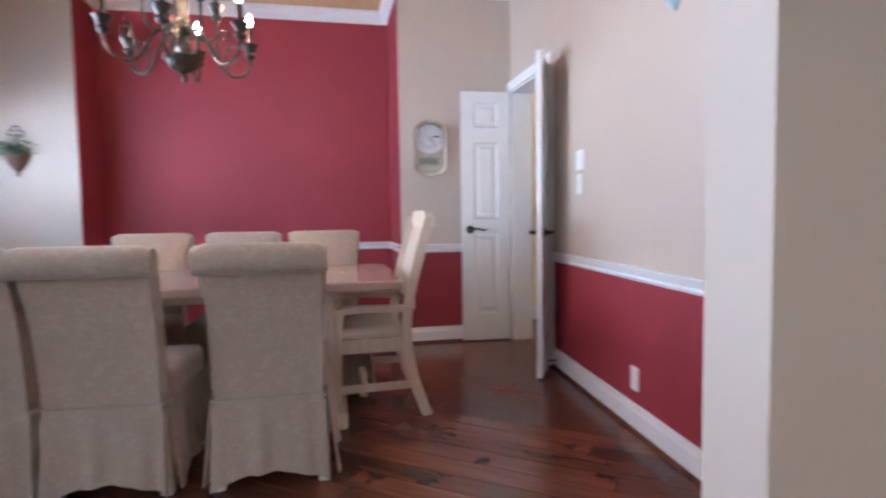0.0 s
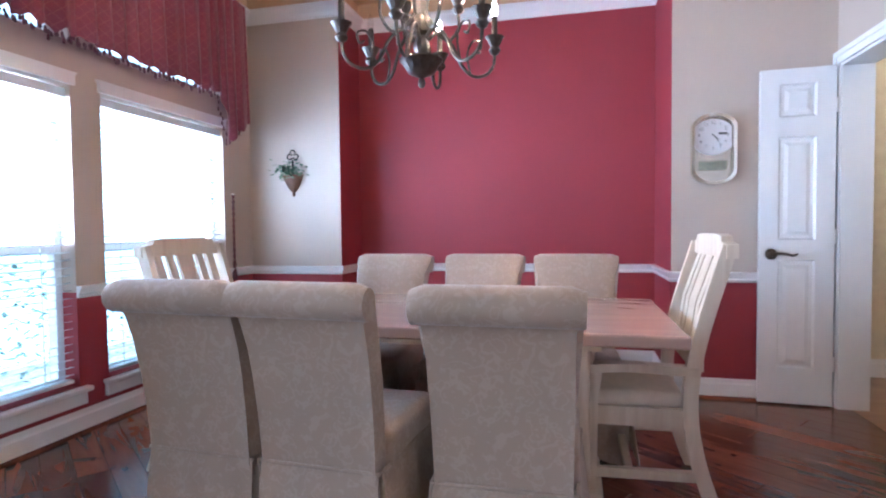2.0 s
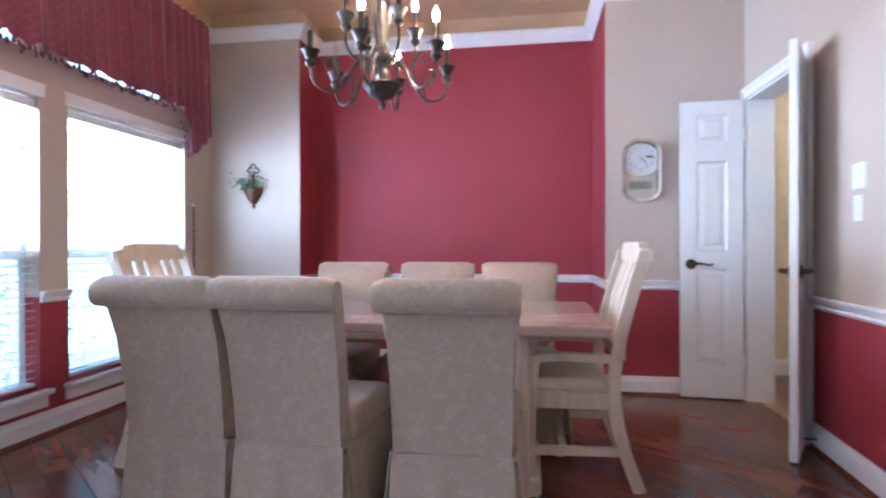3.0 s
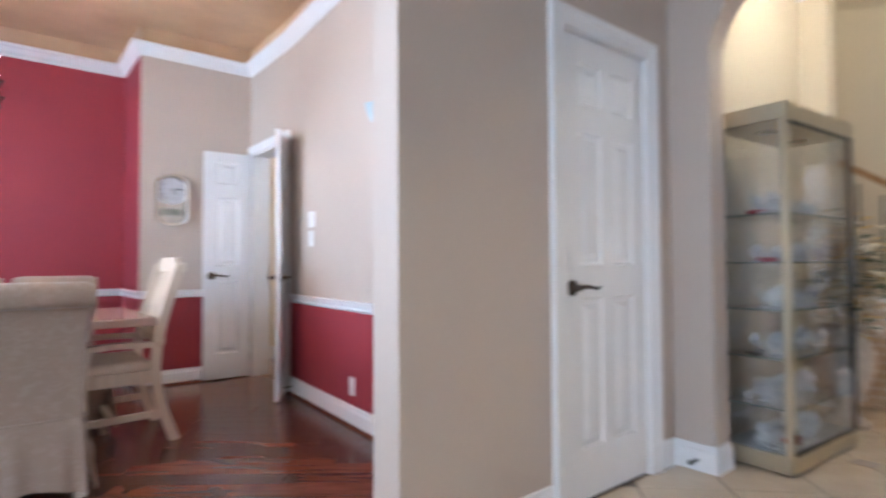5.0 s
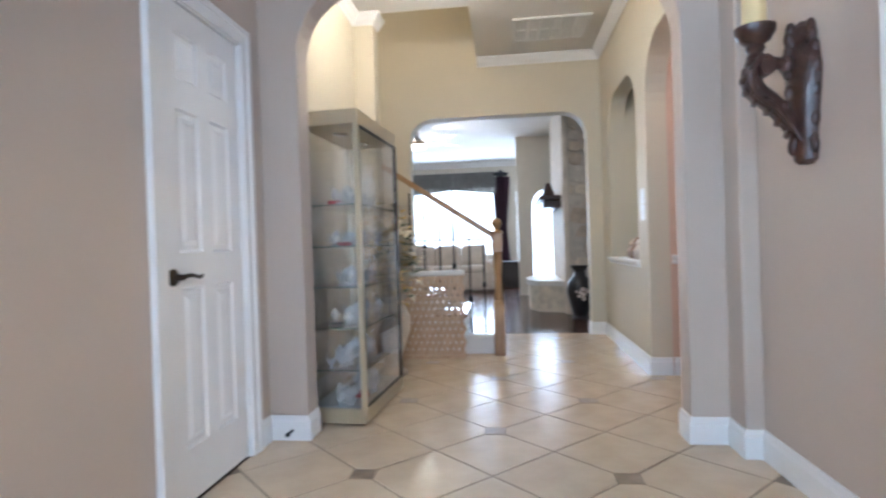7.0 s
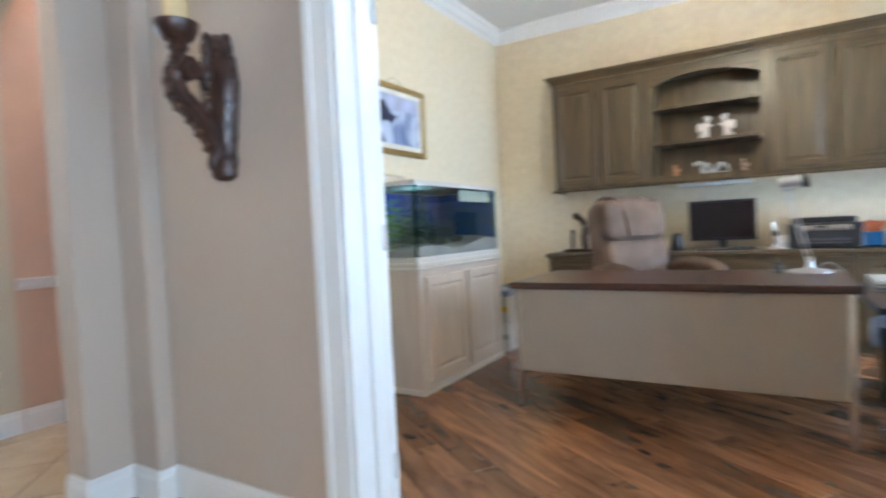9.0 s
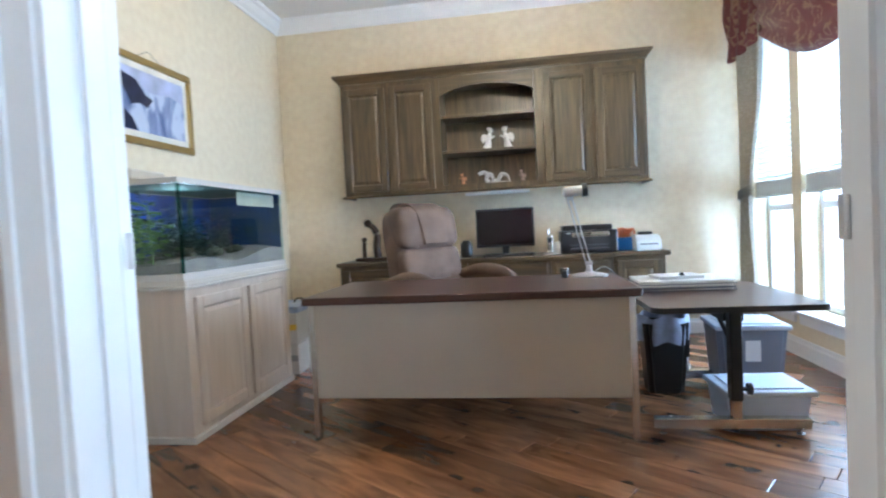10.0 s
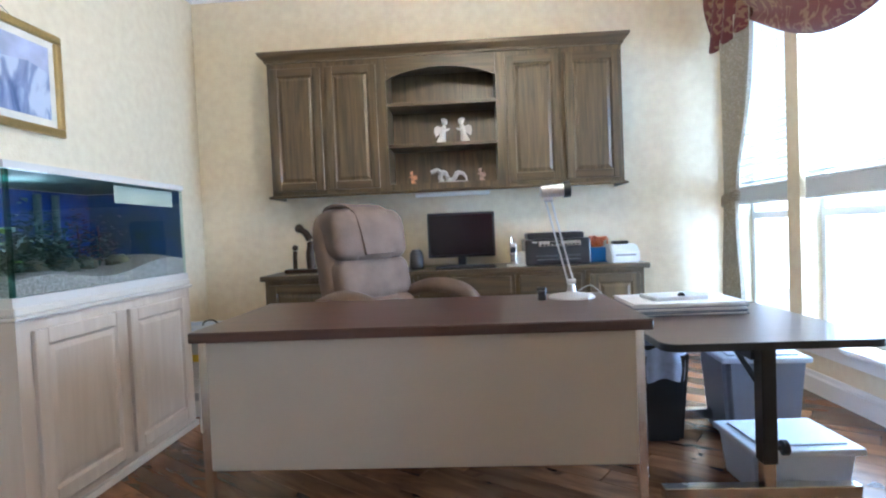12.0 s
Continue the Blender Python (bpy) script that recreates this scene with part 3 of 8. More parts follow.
def tile_floor():
    bm = bmn()
    box(bm, -0.2, -2.5, -0.06, 8.48, 1.55, -0.010)
    box(bm, 6.95, 1.55, -0.06, 8.48, 4.2, -0.010)
    structure("floor_foyer_underlay", bm, SUBFLOOR)
    bm = bmn()
    box(bm, 0.0, -0.96, -0.012, 8.39, 1.46, -0.003)
    box(bm, 5.2, -2.45, -0.012, 8.30, -0.96, -0.003)
    base = structure("floor_foyer", bm, GROUT, "cream stone tile floor laid diagonally with brown inserts")
    s, r2 = 0.4066, math.sqrt(0.5)
    ox, oy = 4.632, 0.841
    keep = [(-1, 0, 0.0), (1, 0, 8.39), (0, 1, 1.46), (0, -1, 2.45)]
    for i in range(-24, 24):
        for j in range(-24, 24):
            g = 0.0048
            quad = [((i + a) * s + (g if a == 0 else -g), (j + b) * s + (g if b == 0 else -g)) for a, b in ((0, 0), (1, 0), (1, 1), (0, 1))]
            poly = [(ox + (u - v) * r2, oy + (u + v) * r2) for u, v in quad]
            mx, my = sum(p[0] for p in poly) / 4, sum(p[1] for p in poly) / 4
            if not (-0.3 < mx < 8.7 and -2.7 < my < 1.8):
                continue
            planes = list(keep)
            for a, b in ((0, 0), (1, 0), (1, 1), (0, 1)):
                if (i + a) % 2 == 0 and (j + b) % 2 == 0:
                    kx, ky = ox + ((i + a) - (j + b)) * s * r2, oy + ((i + a) + (j + b)) * s * r2
                    dx, dy = mx - kx, my - ky
                    if abs(dx) > abs(dy):
                        sx = 1 if dx > 0 else -1
                        planes.append((-sx, 0, -sx * (kx + sx * 0.056)))
                    else:
                        sy = 1 if dy > 0 else -1
                        planes.append((0, -sy, -sy * (ky + sy * 0.056)))
            poly = clip_poly(poly, planes)
            if not poly or area(poly) < 0.003:
                continue
            mx, my = sum(p[0] for p in poly) / len(poly), sum(p[1] for p in poly) / len(poly)
            if my < -0.97 and not 5.2 < mx < 8.3:
                continue
            piece("tile", poly, 0.0, 0.008, TILE, base, (mx, my), 0.0, 0.0015)
            if i % 2 == 0 and j % 2 == 0:
                kx, ky = ox + (i - j) * s * r2, oy + (i + j) * s * r2
                if 0.1 < kx < 8.3 and -0.9 < ky < 1.4:
                    h = 0.053
                    piece("insert_tile", [(kx - h, ky - h), (kx + h, ky - h), (kx + h, ky + h), (kx - h, ky + h)], 0.0, 0.008, INSERT, base, (kx, ky), 0.0, 0.0015)


# ---- windows and blinds ----
def blind(parent, x, y0, y1, z0, z1, pitch, tilt, side):
    bm = bmn()
    n = int((z1 - z0) / pitch)
    for k in range(n):
        z = z0 + (k + 0.5) * pitch
        c, s_ = 0.024 * math.cos(tilt), 0.024 * math.sin(tilt)
        prism(bm, [(x - c, z - s_), (x + c, z + s_), (x + c, z + s_ + 0.0025), (x - c, z - s_ + 0.0025)], "y", y0, y1)
    bl = part("blind", bm, SHADED, parent, "white horizontal blind slats, half open")
    tagged(bl, kind="stuff")
    bm = bmn()
    for y in (y0 + 0.15, (y0 + y1) / 2, y1 - 0.15):
        box(bm, x - 0.002, y - 0.002, z0, x + 0.002, y + 0.002, z1)
    part("ladder_cord", bm, WHITEP, parent)
    bm = bmn()
    box(bm, x - 0.03, y0, z1, x + 0.03, y1, z1 + 0.05, 0.004)
    part("headrail", bm, SHADED, parent)
    bm = bmn()
    box(bm, x - 0.026, y0, z0 - 0.02, x + 0.026, y1, z0, 0.004)
    part("bottom_rail", bm, SHADED, parent)


def window(name, xg, xin, y0, y1, z0, z1, meet, casing, sill, label):
    w = tagged(new(name), label, kind="structure")
    bm = bmn()
    f = 0.045
    for a, b, c, d in ((y0, y0 + f, z0, z1), (y1 - f, y1, z0, z1), (y0 + f, y1 - f, z0, z0 + f), (y0 + f, y1 - f, z1 - f, z1)):
        box(bm, xg - 0.03, a, c, xg + 0.03, b, d, 0.004)
    if meet:
        box(bm, xg - 0.025, y0 + f, meet - 0.025, xg + 0.035, y1 - f, meet + 0.025, 0.004)
    part("window_frame", bm, WHITE, w)
    bm = bmn()
    box(bm, xg - 0.004, y0 + f, z0 + f, xg + 0.004, y1 - f, z1 - f)
    pane = part("pane", bm, GLASS, w)
    pane.visible_shadow = False
    if casing:
        bm = bmn()
        prism(bm, [(y0 - 0.02, z1), (y1 + 0.02, z1), (y1 + 0.02, z1 + 0.05), (y1 + 0.035, z1 + 0.07), (y0 - 0.035, z1 + 0.07), (y0 - 0.02, z1 + 0.05)], "x", xin + 0.001, xin + 0.02)
        part("head_casing", bm, WHITE, w)
    if sill:
        bm = bmn()
        box(bm, xg + 0.03, y0, z0 - 0.03, xin, y1, z0 - 0.001)
        box(bm, xin + 0.001, y0 - 0.045, z0 - 0.03, xin + 0.055, y1 + 0.045, z0 - 0.001, 0.008, 2)
        prism(bm, [(y0 - 0.03, z0 - 0.10), (y1 + 0.03, z0 - 0.10), (y1 + 0.03, z0 - 0.031), (y0 - 0.03, z0 - 0.031)], "x", xin + 0.001, xin + 0.022)
        part("window_sill", bm, WHITE, w)
    return w


for k, (u0, u1, z0, z1, _) in enumerate(WIN_D):
    w = window("window_%d" % (k + 1), -0.12, 0.0, u0, u1, z0, z1, 1.02, True, True, "white framed dining room window with half-open blinds and a deep sill")
    blind(w, -0.045, u0 + 0.01, u1 - 0.01, z0 + 0.04, z1 - 0.07, 0.042, 0.18, 1)
for k, (u0, u1, z0, z1, _) in enumerate(TRANS_D):
    window("window_%d" % (k + 3), -0.12, 0.0, u0, u1, z0, z1, 0, False, False, "white framed transom window")
for k, (u0, u1, z0, z1, _) in enumerate(WIN_O):
    w = window("window_%d" % (k + 5), 0.85, 1.0, u0, u1, z0, z1, 1.08, False, True, "tall white office window with a raised blind and a deep sill")
    blind(w, 0.955, u0 + 0.02, u1 - 0.02, 1.30, z1 - 0.07, 0.042, 0.35, 1)
    bm = bmn()
    for q in range(9):
        box(bm, 0.93, u0 + 0.02, 1.185 + q * 0.0105, 0.98, u1 - 0.02, 1.1935 + q * 0.0105, 0.002)
    box(bm, 0.925, u0 + 0.02, 1.165, 0.985, u1 - 0.02, 1.184, 0.004)
    part("stacked_slats", bm, SHADED, w)
window("window_7", -0.12, 0.0, -0.55, 1.05, 0.05, 2.6, 2.1, False, False, "glazed front entrance")
wg = tagged(new("window_8"), "wide great room window with an arched top", kind="structure")
bm = bmn()
box(bm, 15.95, 0.42, 0.75, 15.96, 2.60, 2.40)
part("pane", bm, GLASS, wg).visible_shadow = False
bm = bmn()
for y in (0.42, 1.5, 2.555):
    box(bm, 15.92, y, 0.75, 16.0, y + 0.045, 2.4)
box(bm, 15.92, 0.42, 1.12, 16.0, 2.60, 1.16)
part("window_frame", bm, WHITE, wg)

# ---- outdoors ----
# The overexposed glare outdoors is put into the ground's pale colour.
bm = bmn()
box(bm, -400, -400, -0.5, 400, 400, -0.40)
structure("ground", bm, mat("pale ground with glare in its colour", (0.52, 0.51, 0.47), 0.9, vary=0.15, scale=0.8), "ground outside, paled to look overexposed")
# Glowing panels added outside for overexposed daylight: white ones, cyan at the dining windows.
DAYGLOW = glow("white glowing daylight backdrop", (0.95, 0.98, 1.0), 2.2)
CYANGLOW = glow("cyan glowing daylight backdrop", (0.62, 0.90, 1.0), 2.2)
for nm, x, y0, y1, m_ in (("backdrop", -3.4, -40, 0.5, DAYGLOW), ("backdrop", -3.4, 0.5, 60, CYANGLOW), ("backdrop", 24.0, -40, 40, DAYGLOW)):
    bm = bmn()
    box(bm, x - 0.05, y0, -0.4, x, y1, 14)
    structure(nm, bm, m_, "glowing panel standing in for overexposed daylight outside")
bm = bmn()
rng = random.Random(5)
for k in range(2400):
    x, y = -1.9 + rng.gauss(0, 0.28), rng.uniform(1.5, 6.0)
    z = -0.4 + rng.random() ** 0.7 * (1.15 + 0.2 * math.sin(3 * y))
    a, s_ = rng.uniform(0, 6.28), rng.uniform(0.022, 0.05)
    d = Vector((math.cos(a), math.sin(a), rng.uniform(-0.6, 0.6))) * s_
    e = Vector((-math.sin(a), math.cos(a), rng.uniform(-0.4, 0.4))) * s_ * 0.5
    c = Vector((x, y, z))
    bm.faces.new([bm.verts.new(c + v) for v in (-d, e, d, -e)])
single("hedge", bm, mat("hedge leaf", (0.20, 0.30, 0.26), 0.5, vary=0.3, scale=9), "leafy green hedge outside the dining windows", "hedge")["kind"] = "stuff"


# ---- doors ----
def casing(bm, axis, face, out, u0, u1, top, width=0.085, depth=0.02):
    """Flat stepped casing round an opening, standing out from a wall face."""
    a, b = (face, face + out * depth)
    c = face + out * (depth + 0.008)
    for p0, p1, q0, q1 in ((u0 - width, u0 - 0.006, 0, top + width), (u1 + 0.006, u1 + width, 0, top + width), (u0 - 0.006, u1 + 0.006, top + 0.006, top + width)):
        prism(bm, [(p0, q0), (p1, q0), (p1, q1), (p0, q1)], axis, min(a, b), max(a, b))
    w2 = width - 0.03
    for p0, p1, q0, q1 in ((u0 - width, u0 - w2, 0, top + width), (u1 + w2, u1 + width, 0, top + width), (u0 - w2, u1 + w2, top + w2, top + width)):
        prism(bm, [(p0, q0), (p1, q0), (p1, q1), (p0, q1)], axis, min(b, c), max(b, c))


def panel_relief(bm, x0, x1, z0, z1, y, out, depth=0.010):
    """A raised-and-fielded panel recess on a door face at y; out is +1 or -1 along y."""
    steps = ((0.0, 0.0), (0.012, -depth), (0.030, -depth), (0.052, -depth * 0.15))
    rings = []
    for ins, dz in steps:
        rings.append([bm.verts.new((a, y + out * dz, b)) for a, b in ((x0 + ins, z0 + ins), (x1 - ins, z0 + ins), (x1 - ins, z1 - ins), (x0 + ins, z1 - ins))])
    for lo, hi in zip(rings, rings[1:]):
        for k in range(4):
            bm.faces.new((lo[k], lo[(k + 1) % 4], hi[(k + 1) % 4], hi[k]))
    bm.faces.new(rings[-1])


def panel_leaf(w, h, t, columns, rows):
    """A moulded door leaf: x from 0 to w, thickness t about y = 0, z from 0 to h. columns and rows give panel spans."""
    bm = bmn()
    xs = sorted({0, w, *[c for col in columns for c in col]})
    zs = sorted({0, h, *[c for row in rows for c in row]})
    for out in (-1, 1):
        y = out * t / 2
        for i in range(len(xs) - 1):
            for j in range(len(zs) - 1):
                if (xs[i], xs[i + 1]) in columns and (zs[j], zs[j + 1]) in rows:
                    panel_relief(bm, xs[i], xs[i + 1], zs[j], zs[j + 1], y, out)
                else:
                    bm.faces.new([bm.verts.new(p) for p in ((xs[i], y, zs[j]), (xs[i + 1], y, zs[j]), (xs[i + 1], y, zs[j + 1]), (xs[i], y, zs[j + 1]))])
    for a, b in (((0, 0), (0, h)), ((w, 0), (w, h)), ((0, 0), (w, 0)), ((0, h), (w, h))):
        bm.faces.new([bm.verts.new(p) for p in ((a[0], -t / 2, a[1]), (b[0], -t / 2, b[1]), (b[0], t / 2, b[1]), (a[0], t / 2, a[1]))])
    bmesh.ops.remove_doubles(bm, verts=bm.verts, dist=0.0005)
    return bm


def lever(parent, x, y, z, out, way, label="dark bronze lever handle"):
    """Round rose with a waved lever, on the face at y, pointing along way."""
    bm = bmn()
    lathe(bm, [(0.008, 0), (0.034, 0), (0.034, 0.006), (0.028, 0.012), (0.014, 0.016), (0.012, 0.045), (0.008, 0.05)], 18)
    bmesh.ops.rotate(bm, matrix=Matrix.Rotation(-out * math.pi / 2, 3, "X"), verts=bm.verts, cent=(0, 0, 0))
    bmesh.ops.translate(bm, vec=(x, y, z), verts=bm.verts)
    pts = curve_pts([(x, y + out * 0.045, z), (x + way * 0.035, y + out * 0.05, z + 0.006), (x + way * 0.075, y + out * 0.05, z + 0.002), (x + way * 0.105, y + out * 0.05, z - 0.006), (x + way * 0.13, y + out * 0.048, z + 0.004)], 5)
    tube(bm, pts, 0.009, 8, [1.1 - 0.5 * i / (len(pts) - 1) for i in range(len(pts))])
    part("door_handle", bm, BRONZE, parent, label, True)


def hinges(parent, x, y, zs, material=None):
    for z in zs:
        bm = bmn()
        box(bm, x - 0.014, y - 0.0015, z - 0.045, x + 0.014, y + 0.0015, z + 0.045)
        for q in range(5):
            lathe(bm, [(0.006, z - 0.045 + q * 0.018), (0.006, z - 0.045 + q * 0.018 + 0.0165)], 8, x, y - 0.004)
        part("hinge", bm, material or WHITE, parent)


DROWS = [(0.22, 0.88), (1.00, 1.62), (1.74, 1.94)]


def narrow_leaf(m, label, handle_out):
    d = thing("door_leaf", m, label, "door", "double doors of the dining room")
    part("leaf", panel_leaf(0.40, 2.03, 0.035, [(0.10, 0.30)], DROWS), WHITE, d, "white moulded three-panel leaf")
    lever(d, 0.335, 0.0175, 0.915, 1, -1)
    lever(d, 0.335, -0.0175, 0.915, -1, -1)
    hinges(d, 0.0, 0.0, (0.25, 1.02, 1.8))
    return d


narrow_leaf(pose(4.145, 5.075, 0.012, 0, 0, 177), "white three-panel narrow door leaf, open", 1)
narrow_leaf(pose(4.155, 4.285, 0.012, 0, 0, 240), "white three-panel narrow door leaf, open toward the wall", 1)
bm = bmn()
casing(bm, "x", 4.179, -1, 4.30, 5.06, 2.05, 0.075)
for y0, y1 in ((4.296, 4.312), (5.048, 5.064)):
    box(bm, 4.165, y0, 0, 4.335, y1, 2.05)
box(bm, 4.165, 4.312, 2.034, 4.335, 5.048, 2.05)
structure("door_frame_1", bm, WHITE, "white door casing")

closet = tagged(new("door_1"), "white six-panel closet door, closed", kind="structure")
closet.matrix_world = pose(4.192, 1.479, 0.012)
part("leaf", panel_leaf(0.61, 2.0, 0.035, [(0.10, 0.265), (0.345, 0.51)], [(0.21, 0.86), (1.00, 1.58), (1.70, 1.89)]), WHITE, closet)
lever(closet, 0.044, -0.0175, 0.905, -1, 1)
hinges(closet, 0.61, -0.02, (0.28, 1.03, 1.78))
bm = bmn()
casing(bm, "y", 1.459, -1, 4.185, 4.81, 2.02, 0.09)
box(bm, 4.177, 1.45, 0, 4.187, 1.63, 2.02)
box(bm, 4.808, 1.45, 0, 4.818, 1.63, 2.02)
box(bm, 4.177, 1.45, 2.018, 4.818, 1.63, 2.03)
structure("door_frame_2", bm, WHITE, "white closet door casing")

bm = bmn()
casing(bm, "y", -0.959, 1, 2.27, 3.89, 2.06, 0.11, 0.022)
casing(bm, "y", -1.101, -1, 2.27, 3.89, 2.06, 0.10)
for x0, x1 in ((2.260, 2.285), (3.875, 3.90)):
    box(bm, x0, -1.115, 0, x1, -0.945, 2.06)
box(bm, 2.285, -1.115, 2.04, 3.875, -0.945, 2.06)
for x0, x1 in ((2.285, 2.297), (3.863, 3.875)):
    box(bm, x0, -1.07, 0, x1, -1.035, 2.04)
structure("door_frame_3", bm, WHITE, "white office doorway casing")
for hx, rz, gr in ((3.885, -3, 1), (2.275, 183, -1)):
    d = thing("office_door", pose(hx, -1.150, 0.012, 0, 0, rz), "white panelled office door folded back against the wall", "door", "office double doors")
    part("leaf", panel_leaf(0.74, 2.02, 0.04, [(0.11, 0.63)], [(0.22, 0.88), (1.02, 1.90)]), WHITE, d)
    hinges(d, -0.005, 0.0, (0.22, 1.02, 1.8))

# ======== dining room things ========
def damask(name, base, figure, scale=9.0, sheer=0.0):
    """Woven damask: leafy figure slightly glossier and lighter than the ground, with a fine weave."""
    m = bpy.data.materials.new(name)
    m.use_nodes = True
    nt = m.node_tree
    b = nt.nodes["Principled BSDF"]
    tc = nt.nodes.new("ShaderNodeTexCoord")
    n0 = nt.nodes.new("ShaderNodeTexNoise")
    n0.inputs["Scale"].default_value, n0.inputs["Detail"].default_value = scale * 1.3, 2.0
    nt.links.new(tc.outputs["Object"], n0.inputs["Vector"])
    warp = nt.nodes.new("ShaderNodeMix")
    warp.data_type = "VECTOR"
    warp.inputs["Factor"].default_value = 0.16
    nt.links.new(tc.outputs["Object"], warp.inputs[4])
    nt.links.new(n0.outputs["Color"], warp.inputs[5])
    vo = nt.nodes.new("ShaderNodeTexVoronoi")
    vo.feature = "SMOOTH_F1"
    vo.inputs["Scale"].default_value = scale
    nt.links.new(warp.outputs[1], vo.inputs["Vector"])
    wv = nt.nodes.new("ShaderNodeMath")
    wv.operation = "SINE"
    mu = nt.nodes.new("ShaderNodeMath")
    mu.operation = "MULTIPLY"
    mu.inputs[1].default_value = 22.0
    nt.links.new(vo.outputs["Distance"], mu.inputs[0])
    nt.links.new(mu.outputs[0], wv.inputs[0])
    rp = nt.nodes.new("ShaderNodeValToRGB")
    rp.color_ramp.elements[0].position, rp.color_ramp.elements[1].position = 0.55, 0.85
    rp.color_ramp.elements[0].color, rp.color_ramp.elements[1].color = (*base, 1), (*figure, 1)
    nt.links.new(wv.outputs[0], rp.inputs[0])
    nt.links.new(rp.outputs[0], b.inputs["Base Color"])
    mr = nt.nodes.new("ShaderNodeMapRange")
    mr.inputs["To Min"].default_value, mr.inputs["To Max"].default_value = 0.80, 0.55
    nt.links.new(wv.outputs[0], mr.inputs["Value"])
    nt.links.new(mr.outputs[0], b.inputs["Roughness"])
    b.inputs["Sheen Weight"].default_value = 0.25
    fine = nt.nodes.new("ShaderNodeTexNoise")
    fine.inputs["Scale"].default_value = 320.0
    nt.links.new(tc.outputs["Object"], fine.inputs["Vector"])
    bp = nt.nodes.new("ShaderNodeBump")
    bp.inputs["Strength"].default_value, bp.inputs["Distance"].default_value = 0.25, 0.002
    nt.links.new(fine.outputs["Fac"], bp.inputs["Height"])
    nt.links.new(bp.outputs[0], b.inputs["Normal"])
    if sheer:
        tr = nt.nodes.new("ShaderNodeBsdfTranslucent")
        nt.links.new(rp.outputs[0], tr.inputs["Color"])
        mx = nt.nodes.new("ShaderNodeMixShader")
        mx.inputs[0].default_value = sheer
        nt.links.new(b.outputs[0], mx.inputs[1])
        nt.links.new(tr.outputs[0], mx.inputs[2])
        out = next(q for q in nt.nodes if q.type == "OUTPUT_MATERIAL")
        nt.links.new(mx.outputs[0], out.inputs["Surface"])
    return m


DAMASK = damask("beige damask upholstery", (0.342, 0.260, 0.196), (0.374, 0.288, 0.220), 15.0)
SEATCLOTH = mat("cream seat cloth", (0.62, 0.53, 0.43), 0.8, vary=0.06, scale=20, bump=0.3, bump_scale=200)


def skirt_sheet(fn, nu=22, nv=5, thick=0.006):
    bm = bmn()
    grid_surface(bm, fn, nu, nv)
    bmesh.ops.recalc_face_normals(bm, faces=bm.faces)
    bmesh.ops.solidify(bm, geom=bm.faces[:], thickness=thick)
    return bm


